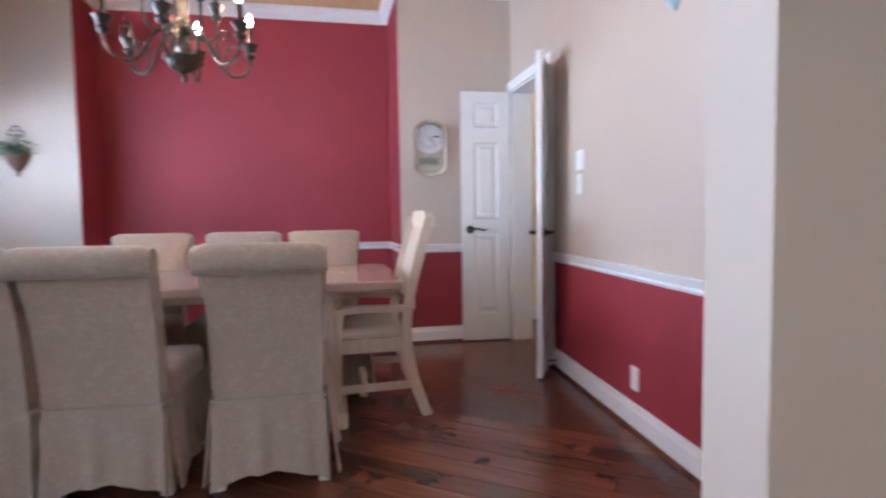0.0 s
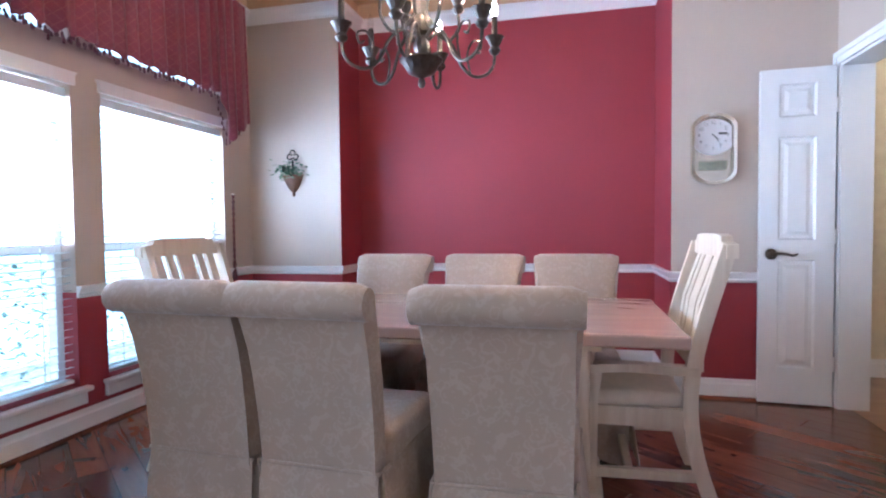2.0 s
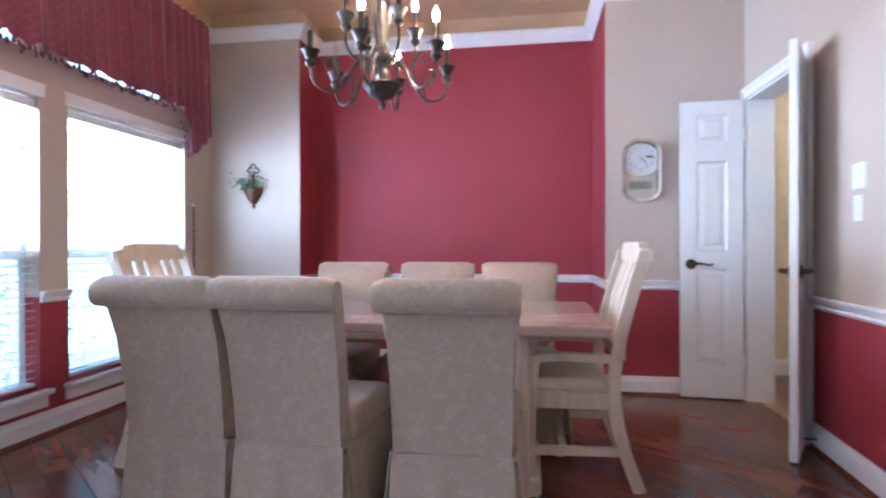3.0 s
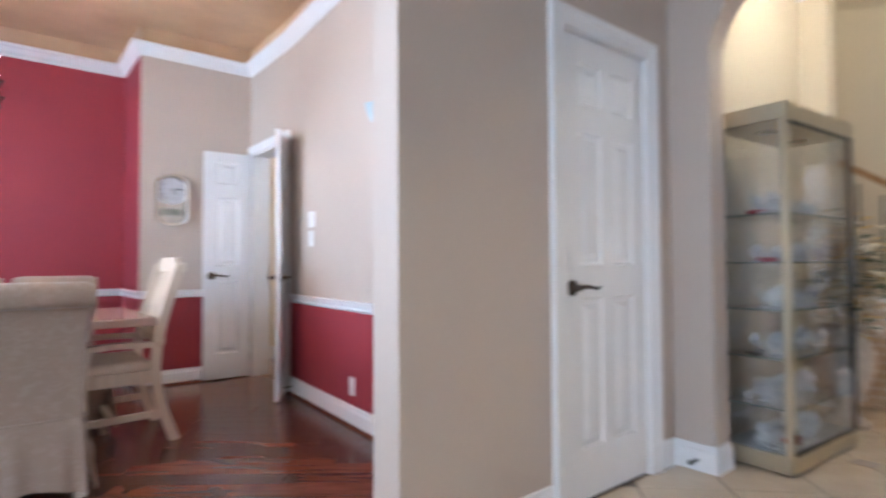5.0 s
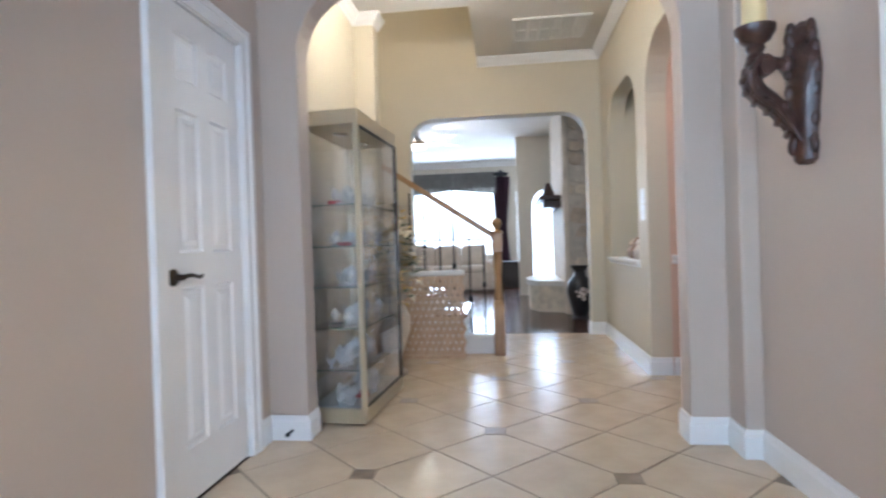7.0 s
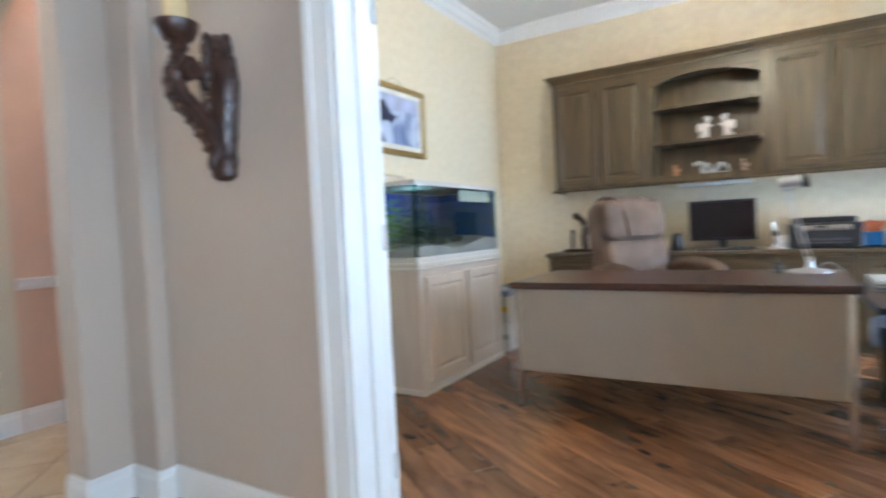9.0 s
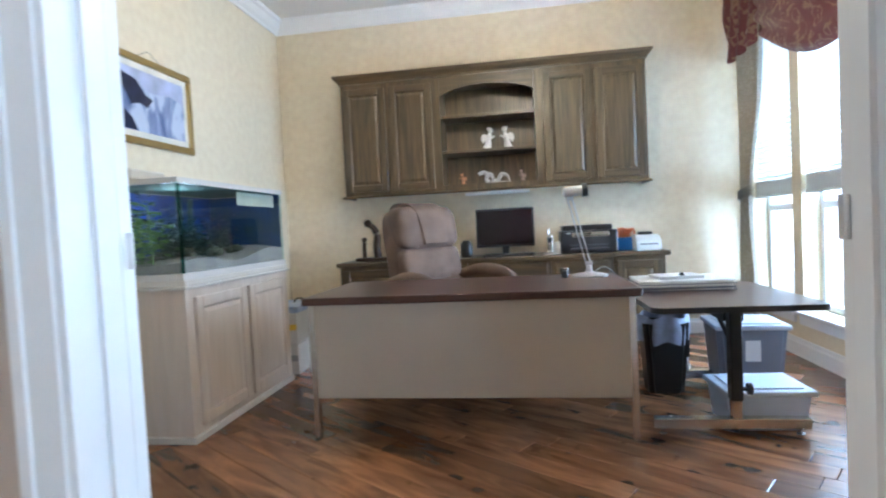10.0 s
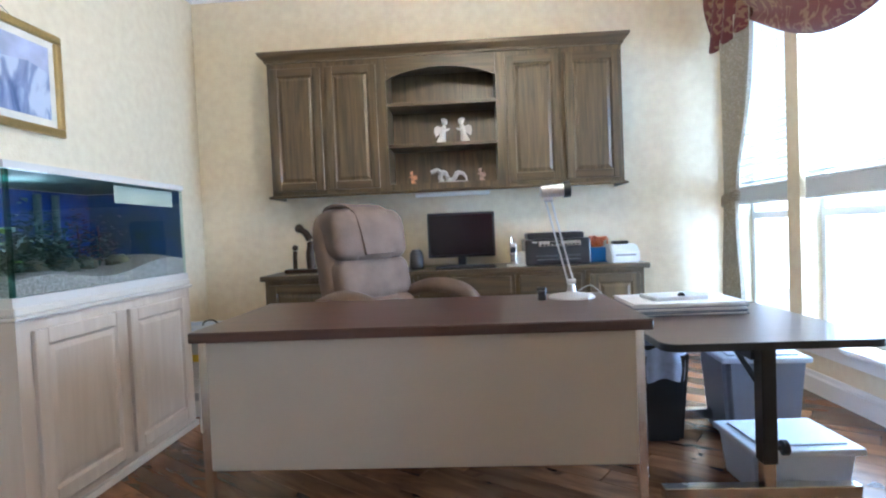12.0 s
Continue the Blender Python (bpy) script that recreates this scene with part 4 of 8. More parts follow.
def parsons_chair(m):
    c = thing("dining_chair", m, "high-backed skirted dining chair in beige damask with a rolled top", "chair", "skirted chairs round the table")
    hw = 0.205
    rows = [(0.30, 0.000), (0.40, -0.008), (0.52, -0.022), (0.64, -0.044), (0.74, -0.070), (0.838, -0.100)]
    prof = [(y, z) for z, y in rows]
    cy, cz, r = -0.118, 0.900, 0.055
    roll = [(cy + r * math.cos(a), cz + r * math.sin(a)) for a in [radians(d) for d in range(282, 14, -16)]]
    front = [(y + 0.105, z) for z, y in rows][::-1]
    bm = bmn()
    loop = prof + roll + front
    nx = 12
    rings = []
    for i in range(nx + 1):
        t = i / nx
        ease = 1 - max(0.0, abs(2 * t - 1) - 0.86) / 0.14
        shrink = 0.82 + 0.18 * math.sqrt(max(0.0, 1 - (1 - ease) ** 2)) if ease < 1 else 1.0
        ring = []
        my, mz = sum(p[0] for p in loop) / len(loop), sum(p[1] for p in loop) / len(loop)
        for y, z in loop:
            w = hw * (0.95 + 0.06 * (z - 0.3) / 0.6) * (1.11 if z > 0.8445 and y < 0.0 else 1.0)
            yy = y
            if shrink < 1:
                yy = y * shrink + (1 - shrink) * (my if z < 0.8 else cy)
            ring.append(bm.verts.new(((2 * t - 1) * w, yy, z - (1 - shrink) * (z - 0.86) * 0.8 if z > 0.86 else z)))
        rings.append(ring)
    k = len(loop)
    for lo, hi in zip(rings, rings[1:]):
        for j in range(k):
            bm.faces.new((lo[j], lo[(j + 1) % k], hi[(j + 1) % k], hi[j]))
    bm.faces.new(rings[0][::-1])
    bm.faces.new(rings[-1])
    part("backrest", bm, DAMASK, c, "", True)
    bm = bmn()
    box(bm, -0.215, 0.06, 0.33, 0.215, 0.52, 0.47, 0.035, 4)
    part("seat", bm, DAMASK, c, "", True)
    bm = bmn()
    tube(bm, [(-0.207, -0.010, 0.362), (0.207, -0.010, 0.362), (0.222, 0.52, 0.362), (-0.222, 0.52, 0.362), (-0.207, -0.010, 0.362)], 0.006, 6)
    part("welt", bm, DAMASK, c, "", True)

    def panel(x0, y0, x1, y1, nx_, ny_):
        def fn(u, v):
            hem = 0.030 + 0.055 * (1 - (2 * u - 1) ** 2) ** 1.0 * (1 if abs(2 * u - 1) < 0.999 else 0)
            z = 0.360 + (hem - 0.360) * v
            flare = 0.035 * v + 0.010 * v * math.sin(u * 19) + 0.006 * v * math.sin(u * 31 + 1)
            return (x0 + (x1 - x0) * u + nx_ * flare + (2 * u - 1) * 0.012 * v * abs(x1 - x0) / 0.4, y0 + (y1 - y0) * u + ny_ * flare, z)
        return fn
    for a in ((-0.203, -0.011, 0.203, -0.011, 0, -1), (0.215, 0.005, 0.222, 0.515, 1, 0), (0.220, 0.525, -0.220, 0.525, 0, 1), (-0.222, 0.515, -0.215, 0.005, -1, 0)):
        part("skirt", skirt_sheet(panel(*a)), DAMASK, c, "", True)
    for sx, y in ((-1, 0.0), (1, 0.0), (-1, 0.52), (1, 0.52)):
        bm = bmn()
        box(bm, sx * 0.195 - 0.022, y - 0.004 + (0.02 if y == 0 else -0.03), 0, sx * 0.195 + 0.022, y + 0.036 + (0.02 if y == 0 else -0.03), 0.33, 0.005)
        part("leg", bm, WASHED, c)
    return c


first = parsons_chair(pose(2.445, 2.885, 0, 0, 0, 0))
copy_thing(first, pose(1.865, 2.91, 0, 0, 0, -3))
copy_thing(first, pose(1.425, 2.93, 0, 0, 0, -3))
for x, rz in ((1.585, 180), (2.13, 178), (2.65, 181)):
    copy_thing(first, pose(x, 4.40, 0, 0, 0, rz))


def armchair(m):
    c = thing("dining_armchair", m, "whitewashed wooden dining armchair with a slatted back and padded seat", "chair", "armchairs at the table ends")

    def bar(pts, w, d, n=7):
        """A sawn bar of section w by d swept through points in a side plane."""
        bm = bmn()
        pts = curve_pts(pts, n)
        rings = []
        for i, p in enumerate(pts):
            t = (pts[min(i + 1, len(pts) - 1)] - pts[max(i - 1, 0)]).normalized()
            s_ = Vector((1, 0, 0))
            u = s_.cross(t).normalized()
            rings.append([bm.verts.new(p + s_ * a * w / 2 + u * b * d / 2) for a, b in ((-1, -1), (1, -1), (1, 1), (-1, 1))])
        for lo, hi in zip(rings, rings[1:]):
            for q in range(4):
                bm.faces.new((lo[q], lo[(q + 1) % 4], hi[(q + 1) % 4], hi[q]))
        bm.faces.new(rings[0][::-1])
        bm.faces.new(rings[-1])
        return bm
    for sx in (-0.265, 0.265):
        part("back_leg", bar([(sx, -0.105, 0), (sx, -0.03, 0.22), (sx, 0.0, 0.44), (sx, -0.03, 0.68), (sx, -0.13, 1.03)], 0.036, 0.052), WASHED, c)
        part("front_leg", bar([(sx, 0.36, 0), (sx, 0.355, 0.22), (sx, 0.35, 0.44), (sx, 0.335, 0.550)], 0.04, 0.044, 4), WASHED, c)
        part("arm", bar([(sx, -0.030, 0.566), (sx, 0.09, 0.570), (sx, 0.24, 0.573), (sx, 0.385, 0.558)], 0.055, 0.032), WASHED, c)
        part("stretcher", bar([(sx, -0.055, 0.17), (sx, 0.35, 0.16)], 0.026, 0.036, 2), WASHED, c)
        bm = bmn()
        box(bm, sx - 0.014, 0.0, 0.35, sx + 0.014, 0.345, 0.42)
        part("side_rail", bm, WASHED, c)
    for y, z0, z1 in ((0.345, 0.35, 0.42), (-0.005, 0.34, 0.41)):
        bm = bmn()
        box(bm, -0.25, y - 0.014, z0, 0.25, y + 0.014, z1, 0.003)
        part("seat_rail", bm, WASHED, c)
    bm = bmn()
    box(bm, -0.25, 0.2, 0.155, 0.25, 0.23, 0.185, 0.003)
    part("cross_stretcher", bm, WASHED, c)
    bm = bmn()
    box(bm, -0.255, 0.015, 0.41, 0.255, 0.375, 0.475, 0.03, 4)
    part("seat_cushion", bm, SEATCLOTH, c, "cream padded seat", True)
    bm = bmn()
    prism(bm, [(-0.29, 0.985), (0.29, 0.985), (0.29, 1.035), (0.22, 1.042), (0.205, 1.065), (0.13, 1.072), (-0.13, 1.072), (-0.205, 1.065), (-0.22, 1.042), (-0.29, 1.035)], "y", -0.155, -0.115)
    part("crest_rail", bm, WASHED, c)
    bm = bmn()
    box(bm, -0.25, -0.05, 0.56, 0.25, -0.015, 0.61)
    part("lower_rail", bm, WASHED, c)
    for x, w in ((-0.185, 0.05), (-0.105, 0.05), (0, 0.11), (0.105, 0.05), (0.185, 0.05)):
        bm = bmn()
        prism(bm, [(-0.042, 0.60), (-0.026, 0.60), (-0.058, 0.80), (-0.122, 0.99), (-0.138, 0.99), (-0.075, 0.79)], "x", x - w / 2, x + w / 2)
        part("back_slat", bm, WASHED, c)
    return c


arm = armchair(pose(3.06, 3.79, 0, 0, 0, 90))
copy_thing(arm, pose(0.86, 3.72, 0, 0, 0, -90))

table = thing("dining_table", pose(2.02, 3.74, 0), "long dining table with a pinkish washed top on slab pedestals", "table")
bm = bmn()
box(bm, -1.02, -0.49, 0.700, 0.992, 0.49, 0.745, 0.008, 2)
part("tabletop", bm, TABLETOPM, table, "pinkish washed wood top, softly glossy")
bm = bmn()
for y in (-0.33, 0.30):
    box(bm, -0.72, y, 0.65, 0.72, y + 0.03, 0.70)
for x in (-0.72, 0.69):
    box(bm, x, -0.30, 0.65, x + 0.03, 0.30, 0.70)
part("apron", bm, WASHED, table)
for x in (-0.52, 0.52):
    bm = bmn()
    box(bm, x - 0.16, -0.26, 0.09, x + 0.16, 0.26, 0.69, 0.012, 2)
    for q in (-0.2, -0.07, 0.07, 0.2):
        box(bm, x - 0.172, q - 0.035, 0.14, x + 0.172, q + 0.035, 0.62, 0.006)
    part("pedestal", bm, WASHED, table, "greyish washed wood slab pedestal")
    bm = bmn()
    box(bm, x - 0.21, -0.34, 0.0, x + 0.21, 0.34, 0.09, 0.02, 3)
    part("foot", bm, WASHED, table)
bm = bmn()
box(bm, -0.38, -0.03, 0.16, 0.38, 0.03, 0.26, 0.006)
part("stretcher", bm, WASHED, table)

# chandelier
BULBON = glow("lit candle bulb", (1.0, 0.90, 0.74), 60.0)
BULBOFF = glass("clear unlit bulb", (0.95, 0.95, 0.95))
ch = thing("chandelier", pose(2.03, 3.56, 1.685), "two-tier bronze chandelier with candle lights, part of them lit", "chandelier")
bm = bmn()
lathe(bm, [(0.004, 0.0), (0.012, 0.008), (0.016, 0.024), (0.010, 0.040), (0.022, 0.048), (0.052, 0.060), (0.070, 0.090), (0.082, 0.105), (0.090, 0.112), (0.088, 0.120), (0.050, 0.126), (0.022, 0.135)], 28, flute=0.04, flutes=14)
part("bowl", bm, PEWTER, ch, "fluted bronze bowl with a finial", True)
bm = bmn()
lathe(bm, [(0.020, 0.13), (0.030, 0.150), (0.034, 0.175), (0.022, 0.205), (0.018, 0.215), (0.040, 0.225), (0.050, 0.250), (0.047, 0.275), (0.030, 0.292), (0.030, 0.305), (0.037, 0.36), (0.046, 0.47), (0.036, 0.52), (0.020, 0.54), (0.028, 0.56), (0.013, 0.585), (0.010, 0.62)], 24, flute=0.05, flutes=10)
part("stem", bm, PEWTER, ch, "fluted bronze column", True)
bm = bmn()
z = 0.62
q = 0
while z < 1.30:
    pts = [(0.018 * math.sin(a) * (1 if q % 2 else 0), 0.018 * math.sin(a) * (0 if q % 2 else 1), z + 0.026 - 0.026 * math.cos(a)) for a in [k * math.pi / 6 for k in range(13)]]
    tube(bm, pts, 0.004, 5)
    z += 0.042
    q += 1
part("chain", bm, PEWTER, ch)
bm = bmn()
lathe(bm, [(0.02, 1.28), (0.05, 1.29), (0.065, 1.33), (0.07, 1.36)], 24)
part("canopy", bm, PEWTER, ch, "", True)


def candle_arm(parent, ang, reach, z0, zcup, lit, low):
    d = Vector((math.cos(ang), math.sin(ang), 0))
    e = lambda r, z: tuple(d * r + Vector((0, 0, z)))
    bm = bmn()
    if low:
        pts = curve_pts([e(0.03, z0), e(0.08, z0 + 0.035), e(0.135, z0 - 0.015), e(0.175, z0 - 0.095), e(0.225, z0 - 0.135), e(0.285, z0 - 0.125), e(0.318, z0 - 0.085), e(reach, zcup)], 6)
    else:
        pts = curve_pts([e(0.03, z0), e(0.07, z0 - 0.06), e(0.13, z0 - 0.085), e(0.175, z0 - 0.03), e(reach, zcup)], 6)
    tube(bm, pts, 0.0074, 7)
    if low:
        sc = curve_pts([e(0.215, z0 - 0.13), e(0.200, z0 - 0.05), e(0.225, z0 + 0.010), e(0.262, z0 + 0.005), e(0.255, z0 - 0.035), e(0.235, z0 - 0.025)], 5)
        tube(bm, sc, 0.005, 6)
    a = part("arm", bm, PEWTER, parent, "", True)
    c = d * reach
    bm = bmn()
    lathe(bm, [(0.008, zcup - 0.005), (0.020, zcup + 0.004), (0.026, zcup + 0.016), (0.018, zcup + 0.030), (0.026, zcup + 0.045), (0.036, zcup + 0.066), (0.042, zcup + 0.072), (0.036, zcup + 0.074), (0.014, zcup + 0.066)], 18, c.x, c.y, 0.04, 9)
    part("cup", bm, PEWTER, a, "", True)
    bm = bmn()
    lathe(bm, [(0.013, zcup + 0.066), (0.013, zcup + 0.155), (0.010, zcup + 0.160)], 12, c.x, c.y)
    part("candle_sleeve", bm, PEWTER, a, "", True)
    bm = bmn()
    zb = zcup + 0.16
    lathe(bm, [(0.006, zb), (0.009, zb + 0.004), (0.015, zb + 0.022), (0.013, zb + 0.040), (0.006, zb + 0.058), (0.001, zb + 0.070)], 12, c.x, c.y)
    bo = part("bulb", bm, BULBON if lit else BULBOFF, a, "lit flame bulb" if lit else "clear unlit flame bulb", True)
    return c, zb + 0.03


LIT = [True, True, True, False, False, True]
for k in range(6):
    c, z = candle_arm(ch, radians(-30 + 60 * k), 0.325, 0.20, 0.165, LIT[k], True)
    if LIT[k]:
        bulb_light("chandelier_bulb", 2.03 + c.x, 3.56 + c.y, 1.685 + z, 30.0, (1.0, 0.66, 0.37), 0.02)
for k in range(4):
    c, z = candle_arm(ch, radians(40 + 90 * k), 0.175, 0.30, 0.335, k != 1, False)
    if k != 1:
        bulb_light("chandelier_bulb", 2.03 + c.x, 3.56 + c.y, 1.685 + z, 30.0, (1.0, 0.66, 0.37), 0.02)

# valance over the dining windows
VAL = bpy.data.materials.new("burgundy valance cloth with a gold lattice")
VAL.use_nodes = True
nt = VAL.node_tree
b = nt.nodes["Principled BSDF"]
b.inputs["Roughness"].default_value, b.inputs["Sheen Weight"].default_value = 0.6, 0.2
tc = nt.nodes.new("ShaderNodeTexCoord")
acc = []
for sgn in (1, -1):
    sep = nt.nodes.new("ShaderNodeSeparateXYZ")
    nt.links.new(tc.outputs["Object"], sep.inputs[0])
    mz = nt.nodes.new("ShaderNodeMath")
    mz.operation = "MULTIPLY"
    mz.inputs[1].default_value = sgn * 1.0
    nt.links.new(sep.outputs["Z"], mz.inputs[0])
    ad = nt.nodes.new("ShaderNodeMath")
    nt.links.new(sep.outputs["Y"], ad.inputs[0])
    nt.links.new(mz.outputs[0], ad.inputs[1])
    fq = nt.nodes.new("ShaderNodeMath")
    fq.operation = "PINGPONG"
    fq.inputs[1].default_value = 0.030
    nt.links.new(ad.outputs[0], fq.inputs[0])
    lt = nt.nodes.new("ShaderNodeMath")
    lt.operation = "LESS_THAN"
    lt.inputs[1].default_value = 0.0018
    nt.links.new(fq.outputs[0], lt.inputs[0])
    acc.append(lt)
mxm = nt.nodes.new("ShaderNodeMath")
mxm.operation = "MAXIMUM"
nt.links.new(acc[0].outputs[0], mxm.inputs[0])
nt.links.new(acc[1].outputs[0], mxm.inputs[1])
mix = nt.nodes.new("ShaderNodeMix")
mix.data_type = "RGBA"
nt.links.new(mxm.outputs[0], mix.inputs["Factor"])
mix.inputs[6].default_value, mix.inputs[7].default_value = (0.20, 0.030, 0.060, 1), (0.27, 0.09, 0.09, 1)
nt.links.new(mix.outputs[2], b.inputs["Base Color"])
TASSEL = mat("burgundy and grey fringe", (0.12, 0.04, 0.05), 0.7, vary=0.4, scale=60)


def val_hem(y):
    t = (y - 2.2) / (5.24 - 2.2)
    z = 2.105 + 0.015 * math.sin(t * 7.0) + 0.022 * abs(math.sin(y * 29 + 1.5 * math.sin(y * 7))) + 0.010 * math.sin(y * 61)
    if y > 4.88:
        z -= 0.33 * min(1.0, (y - 4.88) / 0.11) - 0.17 * max(0.0, (y - 5.0) / 0.24)
    return z


val = thing("valance", pose(0, 0, 0), "gathered burgundy valance with gold lattice and tasselled hem", "valance")
bm = bmn()


def val_fn(u, v):
    y = 2.2 + (5.24 - 2.2) * u
    z1, z0 = 2.865, val_hem(y)
    fold = 0.050 * abs(math.sin(u * 78 + 1.2 * math.sin(u * 21))) ** 0.6 - 0.025 + math.sin(u * 190 + 1.3) * 0.008
    return (0.115 + fold * (0.45 + 0.55 * v) + 0.02 * v, y, z1 + (z0 - z1) * v)


grid_surface(bm, val_fn, 420, 6)
bmesh.ops.recalc_face_normals(bm, faces=bm.faces)
bmesh.ops.solidify(bm, geom=bm.faces[:], thickness=0.004)
part("cloth", bm, VAL, val, "", True)
bm = bmn()
grid_surface(bm, lambda u, v: (0.085 - 0.09 * v + 0.006 * math.sin(v * 20), 5.24 + 0.004 * math.sin(v * 9), 2.835 + (1.90 + 0.16 * v - 2.835) * u), 8, 6)
bmesh.ops.solidify(bm, geom=bm.faces[:], thickness=0.004)
part("return", bm, VAL, val, "", True)
bm = bmn()
rng = random.Random(8)
for k in range(240):
    y = 2.22 + k * 0.01258
    z = val_hem(y)
    x = 0.105 + 0.010 * math.sin(k * 1.9)
    ln = rng.uniform(0.020, 0.036)
    lathe(bm, [(0.002, z - ln), (0.009, z - ln + 0.006), (0.006, z - 0.018), (0.008, z - 0.008), (0.003, z + 0.004)], 6, x, y)
part("fringe", bm, TASSEL, val, "tasselled fringe")["kind"] = "stuff"

# twisted pull cord with tassel beside the window
cord = thing("pull_cord", pose(0.03, 5.16, 0.0), "twisted burgundy tie-back cord with a tassel beside the window", "cord")
bm = bmn()
for ph in (0, math.pi):
    tube(bm, [(0.006 * math.cos(k * 0.8 + ph), 0.006 * math.sin(k * 0.8 + ph), 0.85 + k * 0.012) for k in range(46)], 0.006, 6)
part("rope", bm, TASSEL, cord)
bm = bmn()
lathe(bm, [(0.022, 0.72), (0.018, 0.78), (0.010, 0.82), (0.016, 0.84), (0.008, 0.87)], 12)
part("tassel", bm, TASSEL, cord)
bm = bmn()
lathe(bm, [(0.012, 1.385), (0.012, 1.40)], 10)
part("hook", bm, WHITEP, cord)

# wall planter
TERRA = mat("rusty brown metal", (0.13, 0.06, 0.035), 0.45, metal=0.4, vary=0.35, scale=14)
pl = thing("wall_planter", pose(0.40, 5.45, 1.38), "rusty wall pocket planter with trailing green ivy and an iron scroll", "planter")
bm = bmn()
prof = [(0.004, 0.0), (0.012, 0.008), (0.016, 0.02), (0.010, 0.032), (0.030, 0.050), (0.058, 0.090), (0.078, 0.135), (0.088, 0.165), (0.092, 0.175)]
n = 14
rings = [[bm.verts.new((r * math.cos(math.pi * k / n), -r * 0.8 * math.sin(math.pi * k / n) - 0.003, z)) for k in range(n + 1)] for r, z in prof]
for lo, hi in zip(rings, rings[1:]):
    for k in range(n):
        bm.faces.new((lo[k], lo[k + 1], hi[k + 1], hi[k]))
    bm.faces.new((lo[0], lo[n], hi[n], hi[0]))
bm.faces.new(rings[-1])
part("pocket", bm, TERRA, pl, "", True)
bm = bmn()
for sx in (-1, 1):
    tube(bm, [(sx * (0.028 + 0.022 * math.cos(a)), -0.012, 0.325 + 0.022 * math.sin(a)) for a in [radians(d) for d in range(-160, 160, 25)]], 0.005, 6)
tube(bm, [(0, -0.01, 0.17), (0, -0.012, 0.30)], 0.006, 6)
tube(bm, [(0.022 * math.cos(a), -0.012, 0.362 + 0.016 * math.sin(a)) for a in [radians(d) for d in range(-30, 215, 20)]], 0.005, 6)
part("scroll", bm, BLACKMETAL, pl, "dark iron scroll", True)


def leaves(bm, rng, count, center, spread, size, droop=0.3):
    for _ in range(count):
        c = Vector(center) + Vector((rng.gauss(0, spread[0]), rng.gauss(0, spread[1]), rng.gauss(0, spread[2])))
        a, tl = rng.uniform(0, 6.28), rng.uniform(-droop - 0.3, 0.5)
        d = Vector((math.cos(a) * math.cos(tl), math.sin(a) * math.cos(tl), math.sin(tl)))
        s_ = d.cross(Vector((0, 0, 1))).normalized()
        u = s_.cross(d)
        L = size * rng.uniform(0.7, 1.3)
        v = [bm.verts.new(p) for p in (c, c + d * L * 0.45 + s_ * L * 0.32 + u * L * 0.08, c + d * L - u * L * 0.12, c + d * L * 0.45 - s_ * L * 0.32 + u * L * 0.08)]
        mid = bm.verts.new(c + d * L * 0.5 - u * L * 0.05)
        bm.faces.new((v[0], v[1], mid))
        bm.faces.new((v[1], v[2], mid))
        bm.faces.new((v[2], v[3], mid))
        bm.faces.new((v[3], v[0], mid))


IVY = mat("variegated ivy leaf", (0.20, 0.30, 0.18), 0.5, scale=60, second=(0.05, 0.12, 0.06))
bm = bmn()
leaves(bm, random.Random(2), 130, (0, -0.06, 0.21), (0.065, 0.030, 0.032), 0.045)
part("ivy", bm, IVY, pl, "small variegated green leaves")["kind"] = "stuff"

# wall clock
SILVER = mat("polished champagne metal", (0.70, 0.66, 0.58), 0.15, metal=1.0, vary=0.05)
NUMERAL = mat("grey numerals", (0.16, 0.15, 0.15), 0.5)
FACE = mat("pearl clock face", (0.72, 0.70, 0.72), 0.4, vary=0.04, scale=12)
ck = thing("wall_clock", pose(3.49, 5.14, 1.585), "silver framed pendulum wall clock with a white dial and crystal pendulum", "clock")


def clock_outline(w, h):
    top = [(w * math.cos(a), h * 0.62 + (h * 0.38) * math.sin(a)) for a in [math.pi * k / 14 for k in range(15)]]
    bot = [(w * math.cos(a), -h * 0.62 + (h * 0.38) * math.sin(a)) for a in [math.pi + math.pi * k / 14 for k in range(15)]]
    return top + bot


def shell(bm, outer, inner, y0, y1):
    n = len(outer)
    r = [[bm.verts.new((x, y, z)) for x, z in o] for o, y in ((outer, y0), (outer, y1), (inner, y1 - 0.002), (inner, y0))]
    for lo, hi in zip(r, r[1:] + r[:1]):
        for k in range(n):
            bm.faces.new((lo[k], lo[(k + 1) % n], hi[(k + 1) % n], hi[k]))


bm = bmn()
shell(bm, clock_outline(0.130, 0.222), clock_outline(0.112, 0.203), -0.004, -0.055)
part("frame", bm, SILVER, ck, "polished silver frame", True)
bm = bmn()
prism(bm, clock_outline(0.113, 0.204), "y", -0.012, -0.004)
part("back_plate", bm, mat("mirrored clock back", (0.62, 0.60, 0.56), 0.12, metal=1.0, vary=0.1), ck)
bm = bmn()
prism(bm, [(max(-0.106, min(0.106, 0.128 * math.cos(a))), 0.078 + 0.112 * math.sin(a)) for a in [2 * math.pi * k / 40 for k in range(40)]], "y", -0.022, -0.013)
dial = part("dial", bm, FACE, ck, "pearly white dial")
